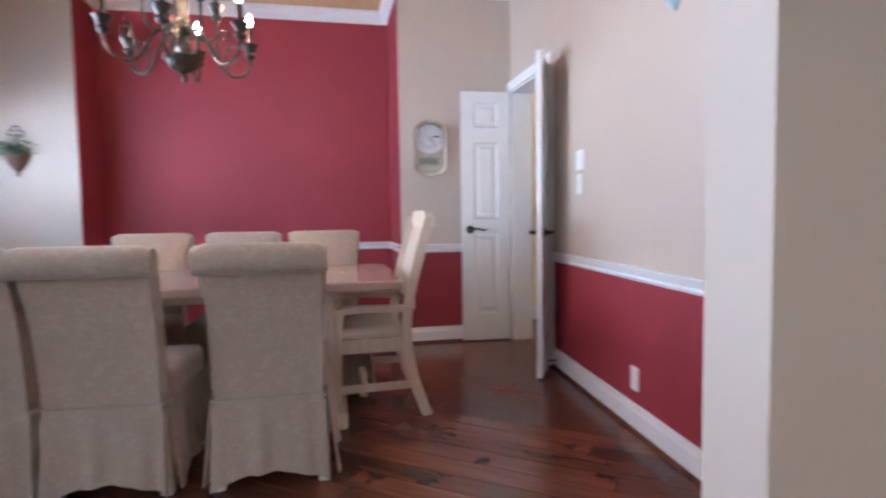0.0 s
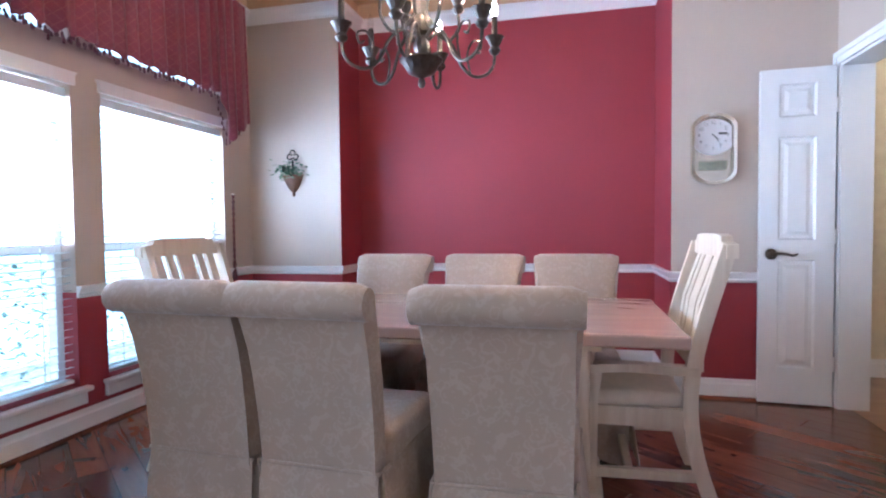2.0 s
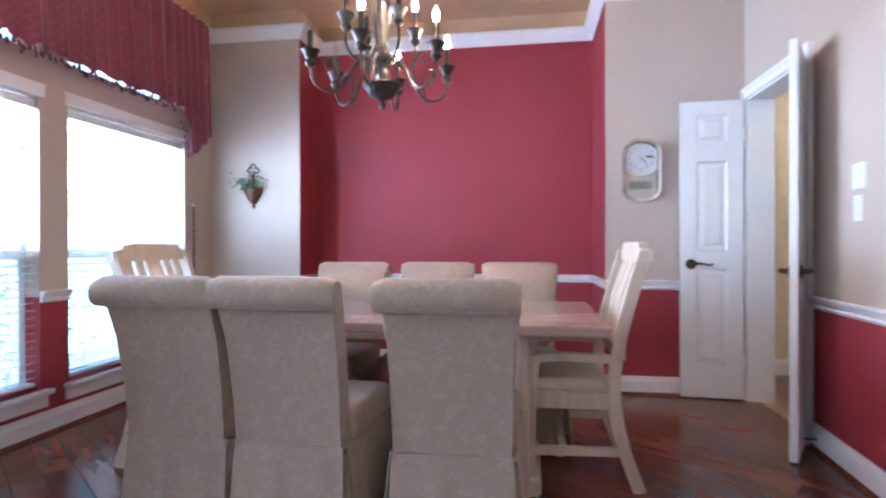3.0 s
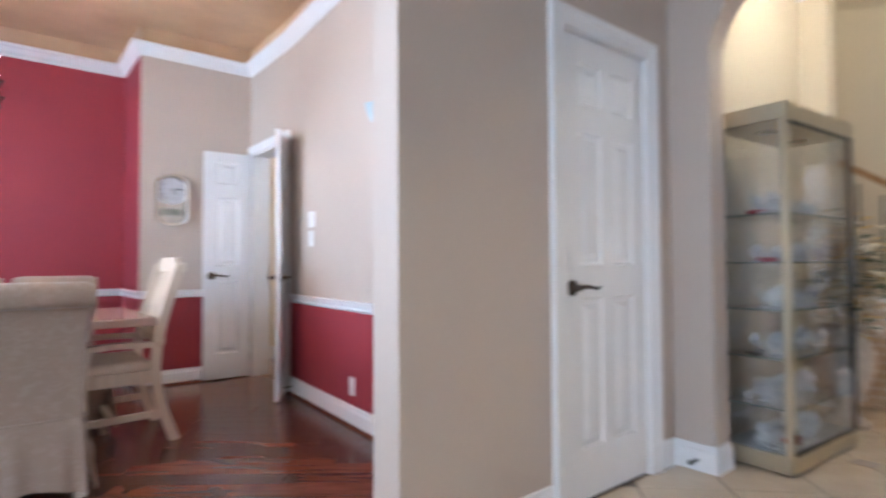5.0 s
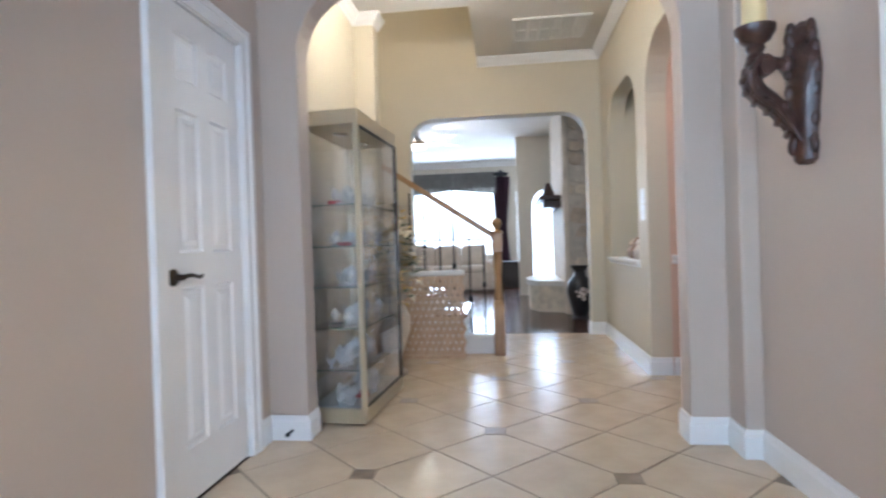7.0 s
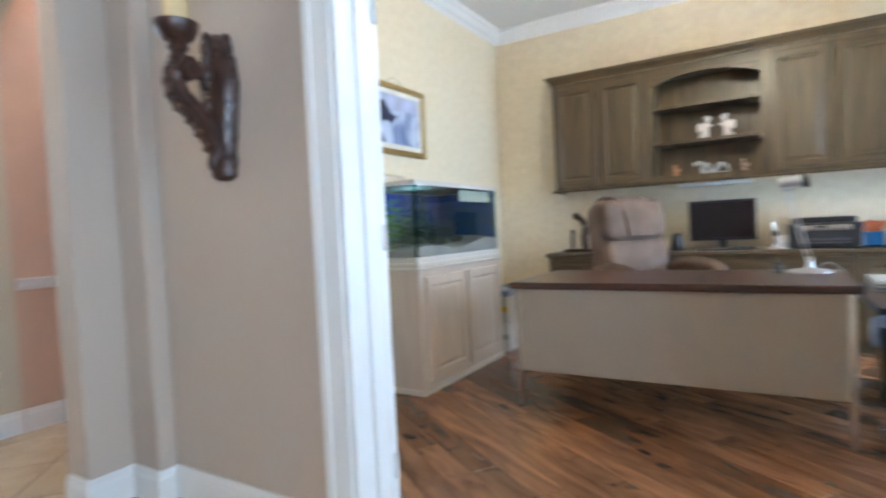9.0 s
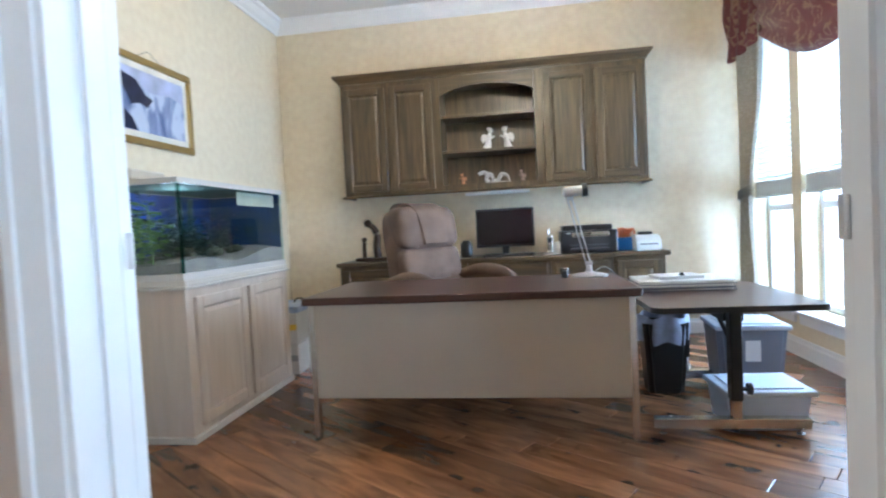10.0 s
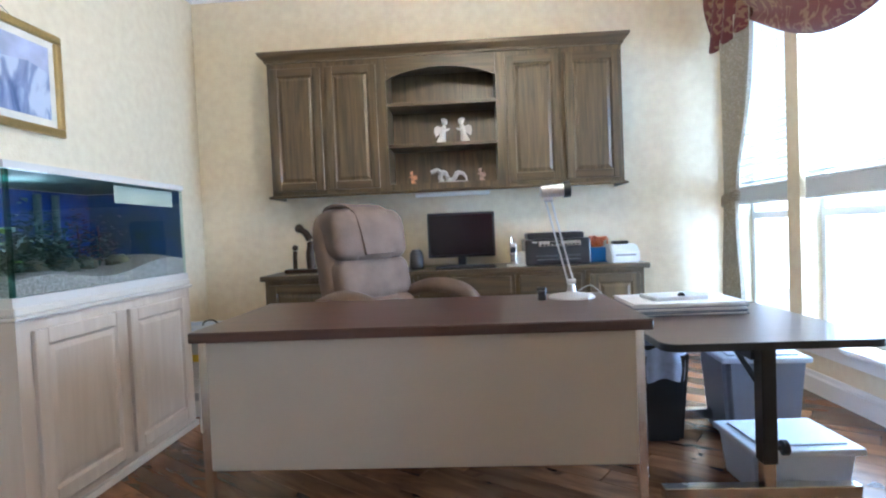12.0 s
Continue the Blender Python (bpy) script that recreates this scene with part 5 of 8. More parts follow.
for k in range(12):
    a = radians(90 - 30 * (k + 1))
    cu = bpy.data.curves.new("numeral", "FONT")
    cu.body, cu.size, cu.align_x, cu.align_y, cu.extrude = str(k + 1), 0.030, "CENTER", "CENTER", 0.0004
    tmp = bpy.data.objects.new("numeral", cu)
    me = bpy.data.meshes.new_from_object(tmp)
    bpy.data.objects.remove(tmp)
    me.materials.append(NUMERAL)
    ob = new("numeral", me)
    ob.matrix_world = pose(0.083 * math.cos(a), -0.0235, 0.088 + 0.079 * math.sin(a), 90, 0, 0)
    ob.parent = dial
for ang, ln, wd in ((radians(90 - 130), 0.050, 0.007), (radians(90 - 143), 0.078, 0.005)):
    bm = bmn()
    prism(bm, [(-0.012, -wd / 2), (ln, -0.001), (ln, 0.001), (-0.012, wd / 2)], "y", -0.0275, -0.026)
    bmesh.ops.rotate(bm, matrix=Matrix.Rotation(-ang, 3, "Y"), verts=bm.verts, cent=(0, 0, 0))
    bmesh.ops.translate(bm, vec=(0, 0, 0.088), verts=bm.verts)
    part("clock_hand", bm, BLACK, dial)
bm = bmn()
box(bm, 0.030, -0.0245, 0.090, 0.080, -0.0225, 0.104)
part("date_window", bm, BLACK, dial)
bm = bmn()
for k in range(7):
    x = -0.07 + 0.0233 * k
    lathe(bm, [(0.002, -0.135), (0.013, -0.120), (0.011, -0.10), (0.014, -0.085), (0.004, -0.07)], 6, x, -0.028 - 0.006 * (k % 2))
part("crystal_pendulum", bm, glass("crystal", (0.9, 0.95, 0.92)), ck, "row of clear crystals")
bm = bmn()
prism(bm, clock_outline(0.112, 0.203), "y", -0.052, -0.050)
part("front_glass", bm, GLASS, ck).visible_shadow = False

# switches and outlets
def plate(m, kind_, group):
    p = thing("light_switch" if kind_ == "s" else "wall_outlet", m, "white plastic double switch plate" if kind_ == "s" else "white plastic wall outlet", "switch" if kind_ == "s" else "outlet", group)
    w = 0.058 if kind_ == "s" else 0.036
    bm = bmn()
    box(bm, -w, -0.006, -0.058, w, 0.0, 0.058, 0.003, 2)
    part("cover_plate", bm, WHITEP, p)
    for x in ((-0.024, 0.024) if kind_ == "s" else (0,)):
        bm = bmn()
        if kind_ == "s":
            box(bm, x - 0.016, -0.009, -0.032, x + 0.016, -0.006, 0.032, 0.002)
            part("rocker", bm, WHITEP, p)
        else:
            box(bm, -0.017, -0.008, -0.034, 0.017, -0.006, 0.034, 0.002)
            part("socket", bm, WHITEP, p)
    return p


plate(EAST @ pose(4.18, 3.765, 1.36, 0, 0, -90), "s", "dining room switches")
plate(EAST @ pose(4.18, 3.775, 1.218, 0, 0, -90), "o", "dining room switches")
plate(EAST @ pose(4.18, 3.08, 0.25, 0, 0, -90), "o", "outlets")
sp = thing("ceiling_speaker", pose(2.55, 3.35, H), "round white ceiling speaker", "speaker")
bm = bmn()
lathe(bm, [(0.09, -0.006), (0.115, -0.004), (0.12, 0.0)], 28)
part("grille", bm, WHITEP, sp, "", True)
# door stop on the baseboard
bm = bmn()
tube(bm, [(4.157, 4.15, 0.06), (4.085, 4.15, 0.06)], 0.006, 8)
lathe(bm, [(0.004, 0.052), (0.012, 0.056), (0.012, 0.064), (0.004, 0.068)], 10, 4.083, 4.15)
single("door_stop", bm, BRONZE, "dark bronze door stop on the baseboard", "door stop")
# mat beyond the doorway
bm = bmn()
box(bm, 4.75, 4.3, 0.0, 5.35, 5.1, 0.012, 0.004)
single("door_mat", bm, mat("patterned brown mat", (0.10, 0.07, 0.05), 0.9, scale=30, second=(0.28, 0.22, 0.15)), "small patterned brown mat on the corridor floor", "mat")

# ======== foyer, hall and great room things ========
vit = thing("display_cabinet", pose(5.262, 0.988, 0, 0, 0, -4), "tall brass-framed glass display cabinet with five glass shelves", "display cabinet")
VW, VD, VH = 0.80, 0.36, 1.80
bm = bmn()
box(bm, 0, 0, 0.012, VW, VD, 0.095, 0.004)
part("base", bm, BRASS, vit, "satin brass plinth")
bm = bmn()
box(bm, 0, 0, VH - 0.085, VW, VD, VH, 0.004)
part("top_frieze", bm, BRASS, vit, "satin brass top band")
for x, y in ((0, 0), (0, VD - 0.03), (VW - 0.03, VD - 0.03)):
    bm = bmn()
    box(bm, x, y, 0.095, x + 0.03, y + 0.03, VH - 0.085, 0.002)
    part("post", bm, BRASS, vit)
bm = bmn()
box(bm, VW - 0.022, 0, 0.095, VW, 0.022, VH - 0.085)
box(bm, 0.03, 0.001, 0.095, VW - 0.022, 0.012, 0.107)
box(bm, 0.03, 0.001, VH - 0.10, VW - 0.022, 0.012, VH - 0.087)
part("door_frame", bm, BLACKMETAL, vit, "dark door edge strips")
for nm, c in (("front_glass", (0.03, 0.004, VW - 0.022, 0.010)), ("side_glass", (0.004, 0.03, 0.010, VD - 0.03)), ("side_glass", (VW - 0.010, 0.022, VW - 0.004, VD - 0.03))):
    bm = bmn()
    box(bm, c[0], c[1], 0.096, c[2], c[3], VH - 0.086)
    part(nm, bm, VGLASS, vit).visible_shadow = False
bm = bmn()
box(bm, 0.03, VD - 0.012, 0.096, VW - 0.03, VD - 0.004, VH - 0.086)
part("back_glass", bm, VGLASS, vit).visible_shadow = False
SHELVES = (0.31, 0.55, 0.786, 1.02, 1.26)
EDGEG = mat("green glass edge", (0.10, 0.16, 0.14), 0.15, vary=0.1)
for z in SHELVES:
    bm = bmn()
    box(bm, 0.012, 0.014, z - 0.004, VW - 0.012, VD - 0.012, z + 0.004)
    s_ = part("shelf", bm, VGLASS, vit, "clear glass shelf")
    s_.visible_shadow = False
    bm = bmn()
    box(bm, 0.0125, 0.0125, z - 0.004, 0.0135, VD - 0.012, z + 0.004)
    box(bm, 0.012, 0.0125, z - 0.004, VW - 0.012, 0.0138, z + 0.004)
    part("shelf_edge", bm, EDGEG, s_)
bm = bmn()
box(bm, 0.02, 0.02, 0.097, VW - 0.02, VD - 0.02, 0.102)
part("floor_panel", bm, mat("grey cabinet floor", (0.30, 0.32, 0.32), 0.3), vit)
for x in (0.25, 0.62):
    bm = bmn()
    lathe(bm, [(0.045, VH - 0.094), (0.05, VH - 0.086)], 18, x, 0.2)
    part("spotlight", bm, CHROME, vit, "", True)
CRYSOLID = bpy.data.materials.new("cut crystal solid")
CRYSOLID.use_nodes = True
b = CRYSOLID.node_tree.nodes["Principled BSDF"]
b.inputs["Base Color"].default_value = (0.90, 0.94, 0.96, 1)
b.inputs["Alpha"].default_value, b.inputs["Roughness"].default_value, b.inputs["IOR"].default_value = 0.42, 0.04, 1.6
REDVEL = mat("red velvet stand", (0.25, 0.015, 0.03), 0.7, vary=0.2)


def crystal(kind_):
    bm = bmn()
    rng = random.Random(30 + kind_)
    if kind_ == 0:
        lathe(bm, [(0.030, 0), (0.032, 0.006), (0.010, 0.014), (0.012, 0.04), (0.030, 0.06), (0.038, 0.085), (0.024, 0.11), (0.010, 0.13), (0.004, 0.135)], 8)
    elif kind_ == 1:
        bmesh.ops.create_icosphere(bm, subdivisions=1, radius=0.034, matrix=Matrix.Translation((0, 0, 0.036)))
        bmesh.ops.create_icosphere(bm, subdivisions=1, radius=0.020, matrix=Matrix.Translation((0.028, 0, 0.075)))
        prism(bm, [(-0.03, 0.05), (-0.075, 0.09), (-0.05, 0.045)], "y", -0.004, 0.004)
    elif kind_ == 2:
        for q in range(9):
            a = q * 0.7
            tube(bm, [(0, 0, 0.02), (0.035 * math.cos(a), 0.035 * math.sin(a), 0.06 + 0.01 * (q % 3)), (0.055 * math.cos(a), 0.055 * math.sin(a), 0.10 + 0.015 * (q % 4))], 0.007, 5, [1, 0.8, 0.3])
        lathe(bm, [(0.028, 0), (0.030, 0.012), (0.012, 0.022)], 8)
    else:
        box(bm, -0.026, -0.026, 0, 0.026, 0.026, 0.055, 0.008)
        bmesh.ops.create_icosphere(bm, subdivisions=1, radius=0.022, matrix=Matrix.Translation((0, 0, 0.075)))
    return bm


protos = []
rng = random.Random(12)
k = 0
for z in (0.102,) + tuple(s + 0.004 for s in SHELVES):
    for i in range(22):
        x, y = 5.26 + 0.065 + 0.0305 * i + rng.uniform(-0.015, 0.015), 0.965 + rng.uniform(0.07, 0.26)
        kd = (k * 7 + i * 3) % 4
        m = pose(x, y, z, 0, 0, rng.uniform(0, 360)) @ Matrix.Scale(rng.uniform(0.5, 0.88), 4)
        if len(protos) < 4 and kd not in [p[0] for p in protos]:
            o = single("crystal_figurine", crystal(kd), CRYSOLID, "clear cut-crystal figurine on a glass shelf", "figurine", m, "crystal collection")
            protos.append((kd, o))
        else:
            src = next((p[1] for p in protos if p[0] == kd), None)
            if src is None:
                o = single("crystal_figurine", crystal(kd), CRYSOLID, "clear cut-crystal figurine on a glass shelf", "figurine", m, "crystal collection")
                protos.append((kd, o))
            else:
                o = new("crystal_figurine", src.data)
                o.matrix_world = m
                tagged(o, src["label"], src["category"], src["group"])
        k += 1
for x, y, z, m_, lab in ((5.35, 1.16, SHELVES[4], REDVEL, "dark red velvet stand"), (5.37, 1.12, SHELVES[3], REDVEL, "dark red velvet stand"), (5.36, 1.18, SHELVES[1], BLACK, "black lacquer stand"), (5.52, 1.08, 0.098, REDVEL, "dark red velvet stand")):
    bm = bmn()
    box(bm, -0.055, -0.04, 0, 0.055, 0.04, 0.022, 0.008, 2)
    single("figurine_stand", bm, m_, lab + " in the glass cabinet", "stand", pose(x, y, z + 0.0045, 0, 0, 15))

# carved candle sconce on the foyer wall
CARVED = mat("dark red-brown carved wood", (0.040, 0.016, 0.011), 0.30, vary=0.5, scale=30, bump=0.5, bump_scale=45, coat=0.3)
sc = thing("candle_sconce", pose(4.437, -0.96, -0.018), "carved dark wooden scroll wall sconce holding a cream pillar candle", "sconce")
bm = bmn()
tops = [(1.285, 0.016, 0.034), (1.30, 0.044, 0.040), (1.35, 0.050, 0.044), (1.37, 0.044, 0.040), (1.45, 0.058, 0.046), (1.55, 0.070, 0.050), (1.63, 0.080, 0.054), (1.70, 0.068, 0.050), (1.735, 0.042, 0.042), (1.75, 0.052, 0.048), (1.78, 0.044, 0.042), (1.80, 0.020, 0.034), (1.815, 0.006, 0.02)]
rings = []
for z, w, d in tops:
    rings.append([bm.verts.new((1.15 * w * math.cos(a), 0.001 + 1.3 * d * max(0, math.sin(a)) ** 0.7, z)) for a in [math.pi * q / 12 for q in range(13)]])
for lo, hi in zip(rings, rings[1:]):
    for q in range(12):
        bm.faces.new((lo[q], lo[q + 1], hi[q + 1], hi[q]))
    bm.faces.new((lo[0], lo[12], hi[12], hi[0]))
bm.faces.new(rings[-1])
for z, w, d in tops[2:-2]:
    for sx in (-1, 0, 1):
        bmesh.ops.create_icosphere(bm, subdivisions=2, radius=0.020, matrix=Matrix.Translation((sx * w * 0.95, 0.012 + (0.0 if sx else d * 1.15), z)) @ Matrix.Diagonal((1, 0.9, 1.7, 1)))
part("back_plate", bm, CARVED, sc, "carved acanthus back plate", True)
bm = bmn()
pts = curve_pts([(0, 0.035, 1.38), (0, 0.08, 1.45), (-0.02, 0.15, 1.51), (-0.035, 0.225, 1.56), (-0.05, 0.255, 1.62), (-0.055, 0.225, 1.665), (-0.055, 0.19, 1.645)], 6)
for dx in (-0.026, 0.026):
    tube(bm, [(x + dx, y + 0.012, z - 0.012) for x, y, z in pts], 0.013, 8, [0.7 + 0.5 * math.sin(math.pi * i / (len(pts) - 1)) for i in range(len(pts))])
for dx in (-0.034, 0.034):
    tube(bm, [(-0.052 + dx, 0.205 + (0.050 - 0.0055 * q) * math.cos(q * 0.8), 1.632 + (0.050 - 0.0055 * q) * math.sin(q * 0.8)) for q in range(9)], 0.010, 7)
tube(bm, [(-0.098, 0.205, 1.632), (-0.008, 0.205, 1.632)], 0.030, 12)
for q in range(7):
    p_ = pts[4 + 4 * q]
    bmesh.ops.create_icosphere(bm, subdivisions=1, radius=0.017, matrix=Matrix.Translation((p_[0], p_[1] + 0.030, p_[2] - 0.026)) @ Matrix.Diagonal((1.6, 0.8, 1.1, 1)))
tube(bm, pts, 0.030, 10, [0.75 + 0.5 * math.sin(math.pi * i / (len(pts) - 1)) for i in range(len(pts))])
tube(bm, curve_pts([(0, 0.035, 1.66), (-0.02, 0.10, 1.655), (-0.04, 0.17, 1.66), (-0.055, 0.235, 1.67)], 5), 0.022, 10)
for p in ((-0.025, 0.17, 1.50), (-0.045, 0.262, 1.575), (-0.03, 0.12, 1.50)):
    bmesh.ops.create_icosphere(bm, subdivisions=2, radius=0.022, matrix=Matrix.Translation(p))
lathe(bm, [(0.018, -0.03), (0.026, -0.015), (0.028, 0.0), (0.024, 0.02), (0.014, 0.03)], 12, -0.02, 0.10)
for v in bm.verts:
    if -0.05 < v.co.z < 0.05:
        v.co.z += 1.655
for v in bm.verts:
    v.co.y *= 0.89
part("arm", bm, CARVED, sc, "carved scroll arm", True)
bm = bmn()
lathe(bm, [(0.022, 1.655), (0.032, 1.67), (0.024, 1.69), (0.034, 1.705), (0.030, 1.72), (0.052, 1.735), (0.068, 1.765), (0.070, 1.785), (0.060, 1.787), (0.052, 1.775)], 22, -0.055, 0.210)
part("cup", bm, CARVED, sc, "turned cup", True)
bm = bmn()
lathe(bm, [(0.040, 1.776), (0.041, 1.79), (0.041, 1.99), (0.034, 2.0)], 22, -0.055, 0.210)
part("candle", bm, mat("cream wax", (0.72, 0.55, 0.28), 0.5, vary=0.05), sc, "cream pillar candle", True)

# half-round wall light in the dining room beside the opening
bm = bmn()
prof = [(0.008, -0.075), (0.03, -0.055), (0.05, -0.015), (0.062, 0.03), (0.066, 0.045)]
n = 12
rings = [[bm.verts.new((-r * math.sin(math.pi * q / n), r * math.cos(math.pi * q / n), z)) for q in range(n + 1)] for r, z in prof]
for lo, hi in zip(rings, rings[1:]):
    for q in range(n):
        bm.faces.new((lo[q], lo[q + 1], hi[q + 1], hi[q]))
    bm.faces.new((lo[0], lo[n], hi[n], hi[0]))
bm.faces.new(rings[-1])
bm.faces.new(rings[0])
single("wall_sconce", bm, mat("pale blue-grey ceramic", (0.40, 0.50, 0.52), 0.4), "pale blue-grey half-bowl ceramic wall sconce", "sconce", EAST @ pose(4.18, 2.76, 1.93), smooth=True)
plate(pose(6.58, -0.87, 1.335, 0, 0, 180), "s", "hall switches")
plate(pose(6.58, -0.87, 1.21, 0, 0, 180), "s", "hall switches")
# door stop at the arch
bm = bmn()
tube(bm, [(5.03, 1.33, 0.055), (4.965, 1.33, 0.055)], 0.007, 8)
bmesh.ops.create_icosphere(bm, subdivisions=2, radius=0.013, matrix=Matrix.Translation((4.962, 1.33, 0.055)))
single("door_stop", bm, BLACK, "black door stop on the white baseboard", "door stop")

# niche sill and keepsakes
trim("niche_sill", [(0, 0), (0.012, 0.004), (0.016, 0.02), (0.034, 0.035), (0.040, 0.042), (0.040, 0.058), (-0.23, 0.058), (-0.23, 0.0)], [[(6.72, -0.87), (7.93, -0.87)]], 0.783, "white moulded niche sill")
bm = bmn()
box(bm, 6.68, -1.25, 0.6, 6.75, -1.02, 2.6)
box(bm, 7.90, -1.25, 0.6, 7.97, -1.02, 2.6)
structure("wall_niche_sides", bm, HALLPAINT, "cream painted niche sides")
for x, y, s_, cl in ((6.92, -0.93, 0.065, (0.62, 0.55, 0.48)), (7.06, -0.95, 0.07, (0.20, 0.09, 0.05)), (7.22, -0.94, 0.06, (0.55, 0.45, 0.36))):
    bm = bmn()
    lathe(bm, [(s_ * 0.7, 0), (s_, s_ * 0.3), (s_ * 1.1, s_ * 1.2), (s_ * 0.6, s_ * 1.8), (s_ * 0.8, s_ * 2.1), (s_ * 0.4, s_ * 2.6), (s_ * 0.1, s_ * 2.8)], 16)
    single("keepsake_jar", bm, mat("jar glaze", cl, 0.35, vary=0.25, scale=20), "small ceramic keepsake jar on the niche sill", "jar", pose(x, y, 0.842), "niche keepsakes", True)
# air grille
gr = thing("ceiling_vent", pose(7.28, -0.66, H), "white ceiling return-air grille", "vent")
bm = bmn()
for c in ((0, 0, 0.56, 0.035), (0, 0.685, 0.56, 0.72), (0, 0.035, 0.035, 0.685), (0.525, 0.035, 0.56, 0.685), (0.265, 0.035, 0.295, 0.685)):
    box(bm, c[0], c[1], -0.020, c[2], c[3], -0.001, 0.004)
part("frame", bm, WHITEP, gr)
for q in range(5):
    bm = bmn()
    y = 0.125 + q * 0.1085
    box(bm, 0.035, y, -0.018, 0.525, y + 0.026, -0.004, 0.003)
    part("slat", bm, WHITEP, gr)
for q in range(22):
    bm = bmn()
    x = 0.040 + q * 0.0222
    prism(bm, [(x, -0.004), (x + 0.010, -0.012), (x + 0.011, -0.010), (x + 0.001, -0.002)], "y", 0.035, 0.685)
    part("louvre", bm, WHITEP, gr)
bm = bmn()
box(bm, 0.03, 0.03, -0.0015, 0.53, 0.69, -0.0008)
part("backing", bm, mat("vent filter grey", (0.20, 0.19, 0.17), 0.8), gr)

# staircase
stair = thing("staircase", pose(7.30, 0.31, 0), "staircase with white risers, wooden treads and a honey oak rail", "staircase")
rise, going = 0.185, 0.275
TREAD = wood("brown stair tread", (0.22, 0.10, 0.045), (0.11, 0.05, 0.022), 0.25, (2, 14, 14), coat=0.3)
for q in range(14):
    bm = bmn()
    box(bm, -0.03, q * going - 0.03, (q + 1) * rise - 0.035, 0.98, (q + 1) * going, (q + 1) * rise, 0.008, 2)
    part("tread", bm, TREAD if q else WHITE, stair)
    bm = bmn()
    box(bm, 0.0, q * going, q * rise, 0.98, q * going + 0.02, (q + 1) * rise - 0.036)
    part("riser", bm, WHITE, stair)
for q in range(14):
    bm = bmn()
    prism(bm, [(q * going + 0.021, 0), ((q + 1) * going + 0.02, 0), ((q + 1) * going + 0.02, (q + 1) * rise - 0.038), (q * going + 0.021, (q + 1) * rise - 0.038)], "x", 0.0, 0.97)
    part("step_carcass", bm, WHITE, stair)
for q in range(8):
    for f in (0.08, 0.21):
        bm = bmn()
        y, z = q * going + f, (q + 1) * rise
        top = 0.84 + (y - 0.02) * rise / going + 0.17
        tube(bm, [(0.03, y, z), (0.03, y, top)], 0.009, 6)
        bmesh.ops.create_icosphere(bm, subdivisions=1, radius=0.024, matrix=Matrix.Translation((0.03, y, z + (0.45 if f < 0.1 else 0.32))) @ Matrix.Diagonal((1, 1, 1.5, 1)))
        part("baluster", bm, BLACKMETAL, stair, "black iron baluster")
bm = bmn()
sl = rise / going
prism(bm, [(-0.05, 1.03), (-0.05, 1.09), (3.0, 1.09 + 3.05 * sl), (3.0, 1.03 + 3.05 * sl)], "x", 0.0, 0.06)
bmesh.ops.bevel(bm, geom=bm.edges[:], offset=0.014, segments=2, affect="EDGES")
part("handrail", bm, HONEY, stair, "honey oak handrail", True)
bm = bmn()
box(bm, -0.115, -0.10, 0, -0.015, 0.0, 0.46, 0.006)
lathe(bm, [(0.050, 0.46), (0.048, 0.48), (0.034, 0.50), (0.046, 0.53), (0.040, 0.56), (0.030, 0.70), (0.044, 0.86), (0.036, 0.90), (0.048, 0.93)], 18, -0.065, -0.05)
box(bm, -0.113, -0.098, 0.93, -0.017, -0.002, 1.10, 0.006)
lathe(bm, [(0.060, 1.10), (0.060, 1.115), (0.030, 1.13), (0.022, 1.145), (0.040, 1.165), (0.048, 1.195), (0.038, 1.225), (0.012, 1.242)], 18, -0.065, -0.05)
part("newel_post", bm, HONEY, stair, "turned honey oak newel post with a ball top", True)

# lattice gate
LATT = wood("pale lattice wood", (0.62, 0.47, 0.33), (0.48, 0.33, 0.21), 0.5, (14, 14, 3))
gate = thing("lattice_gate", pose(7.10, 0.57, 0), "pale wooden lattice safety gate standing before the stairs", "gate")
for sgn in (-1, 1):
    for q in range(-12, 22):
        y0, y1 = q * 0.052, q * 0.052 + sgn * 0.74 * 0.42
        a, b_ = Vector((0, y0, 0.02)), Vector((0, y1, 0.74))
        d = b_ - a
        lo, hi = 0.0, 1.0
        if abs(d.y) > 1e-6:
            t0, t1 = sorted(((0.0 - a.y) / d.y, (0.585 - a.y) / d.y))
            lo, hi = max(lo, t0), min(hi, t1)
        if hi - lo > 0.06:
            p, e = a + d * lo, a + d * hi
            bm = bmn()
            w = 0.017
            off_ = 0.006 * sgn
            prism(bm, [(p.y - w, p.z), (p.y + w, p.z), (e.y + w, e.z), (e.y - w, e.z)], "x", off_ - 0.005, off_ + 0.005)
            part("slat", bm, LATT, gate)
bm = bmn()
box(bm, -0.02, -0.01, 0.74, 0.02, 0.595, 0.785, 0.006)
part("top_rail", bm, WHITEP, gate, "cream top rail")
bm = bmn()
box(bm, -0.012, -0.01, 0.0, 0.012, 0.595, 0.03, 0.004)
part("bottom_rail", bm, LATT, gate)

# flower arrangement in a cream urn
urn = thing("flower_urn", pose(6.48, 1.10, 0), "cream ornate floor urn filled with cream and gold silk flowers", "urn")
bm = bmn()
lathe(bm, [(0.11, 0), (0.12, 0.03), (0.07, 0.07), (0.06, 0.12), (0.11, 0.22), (0.155, 0.36), (0.16, 0.46), (0.12, 0.54), (0.10, 0.58), (0.135, 0.62), (0.13, 0.63)], 26)
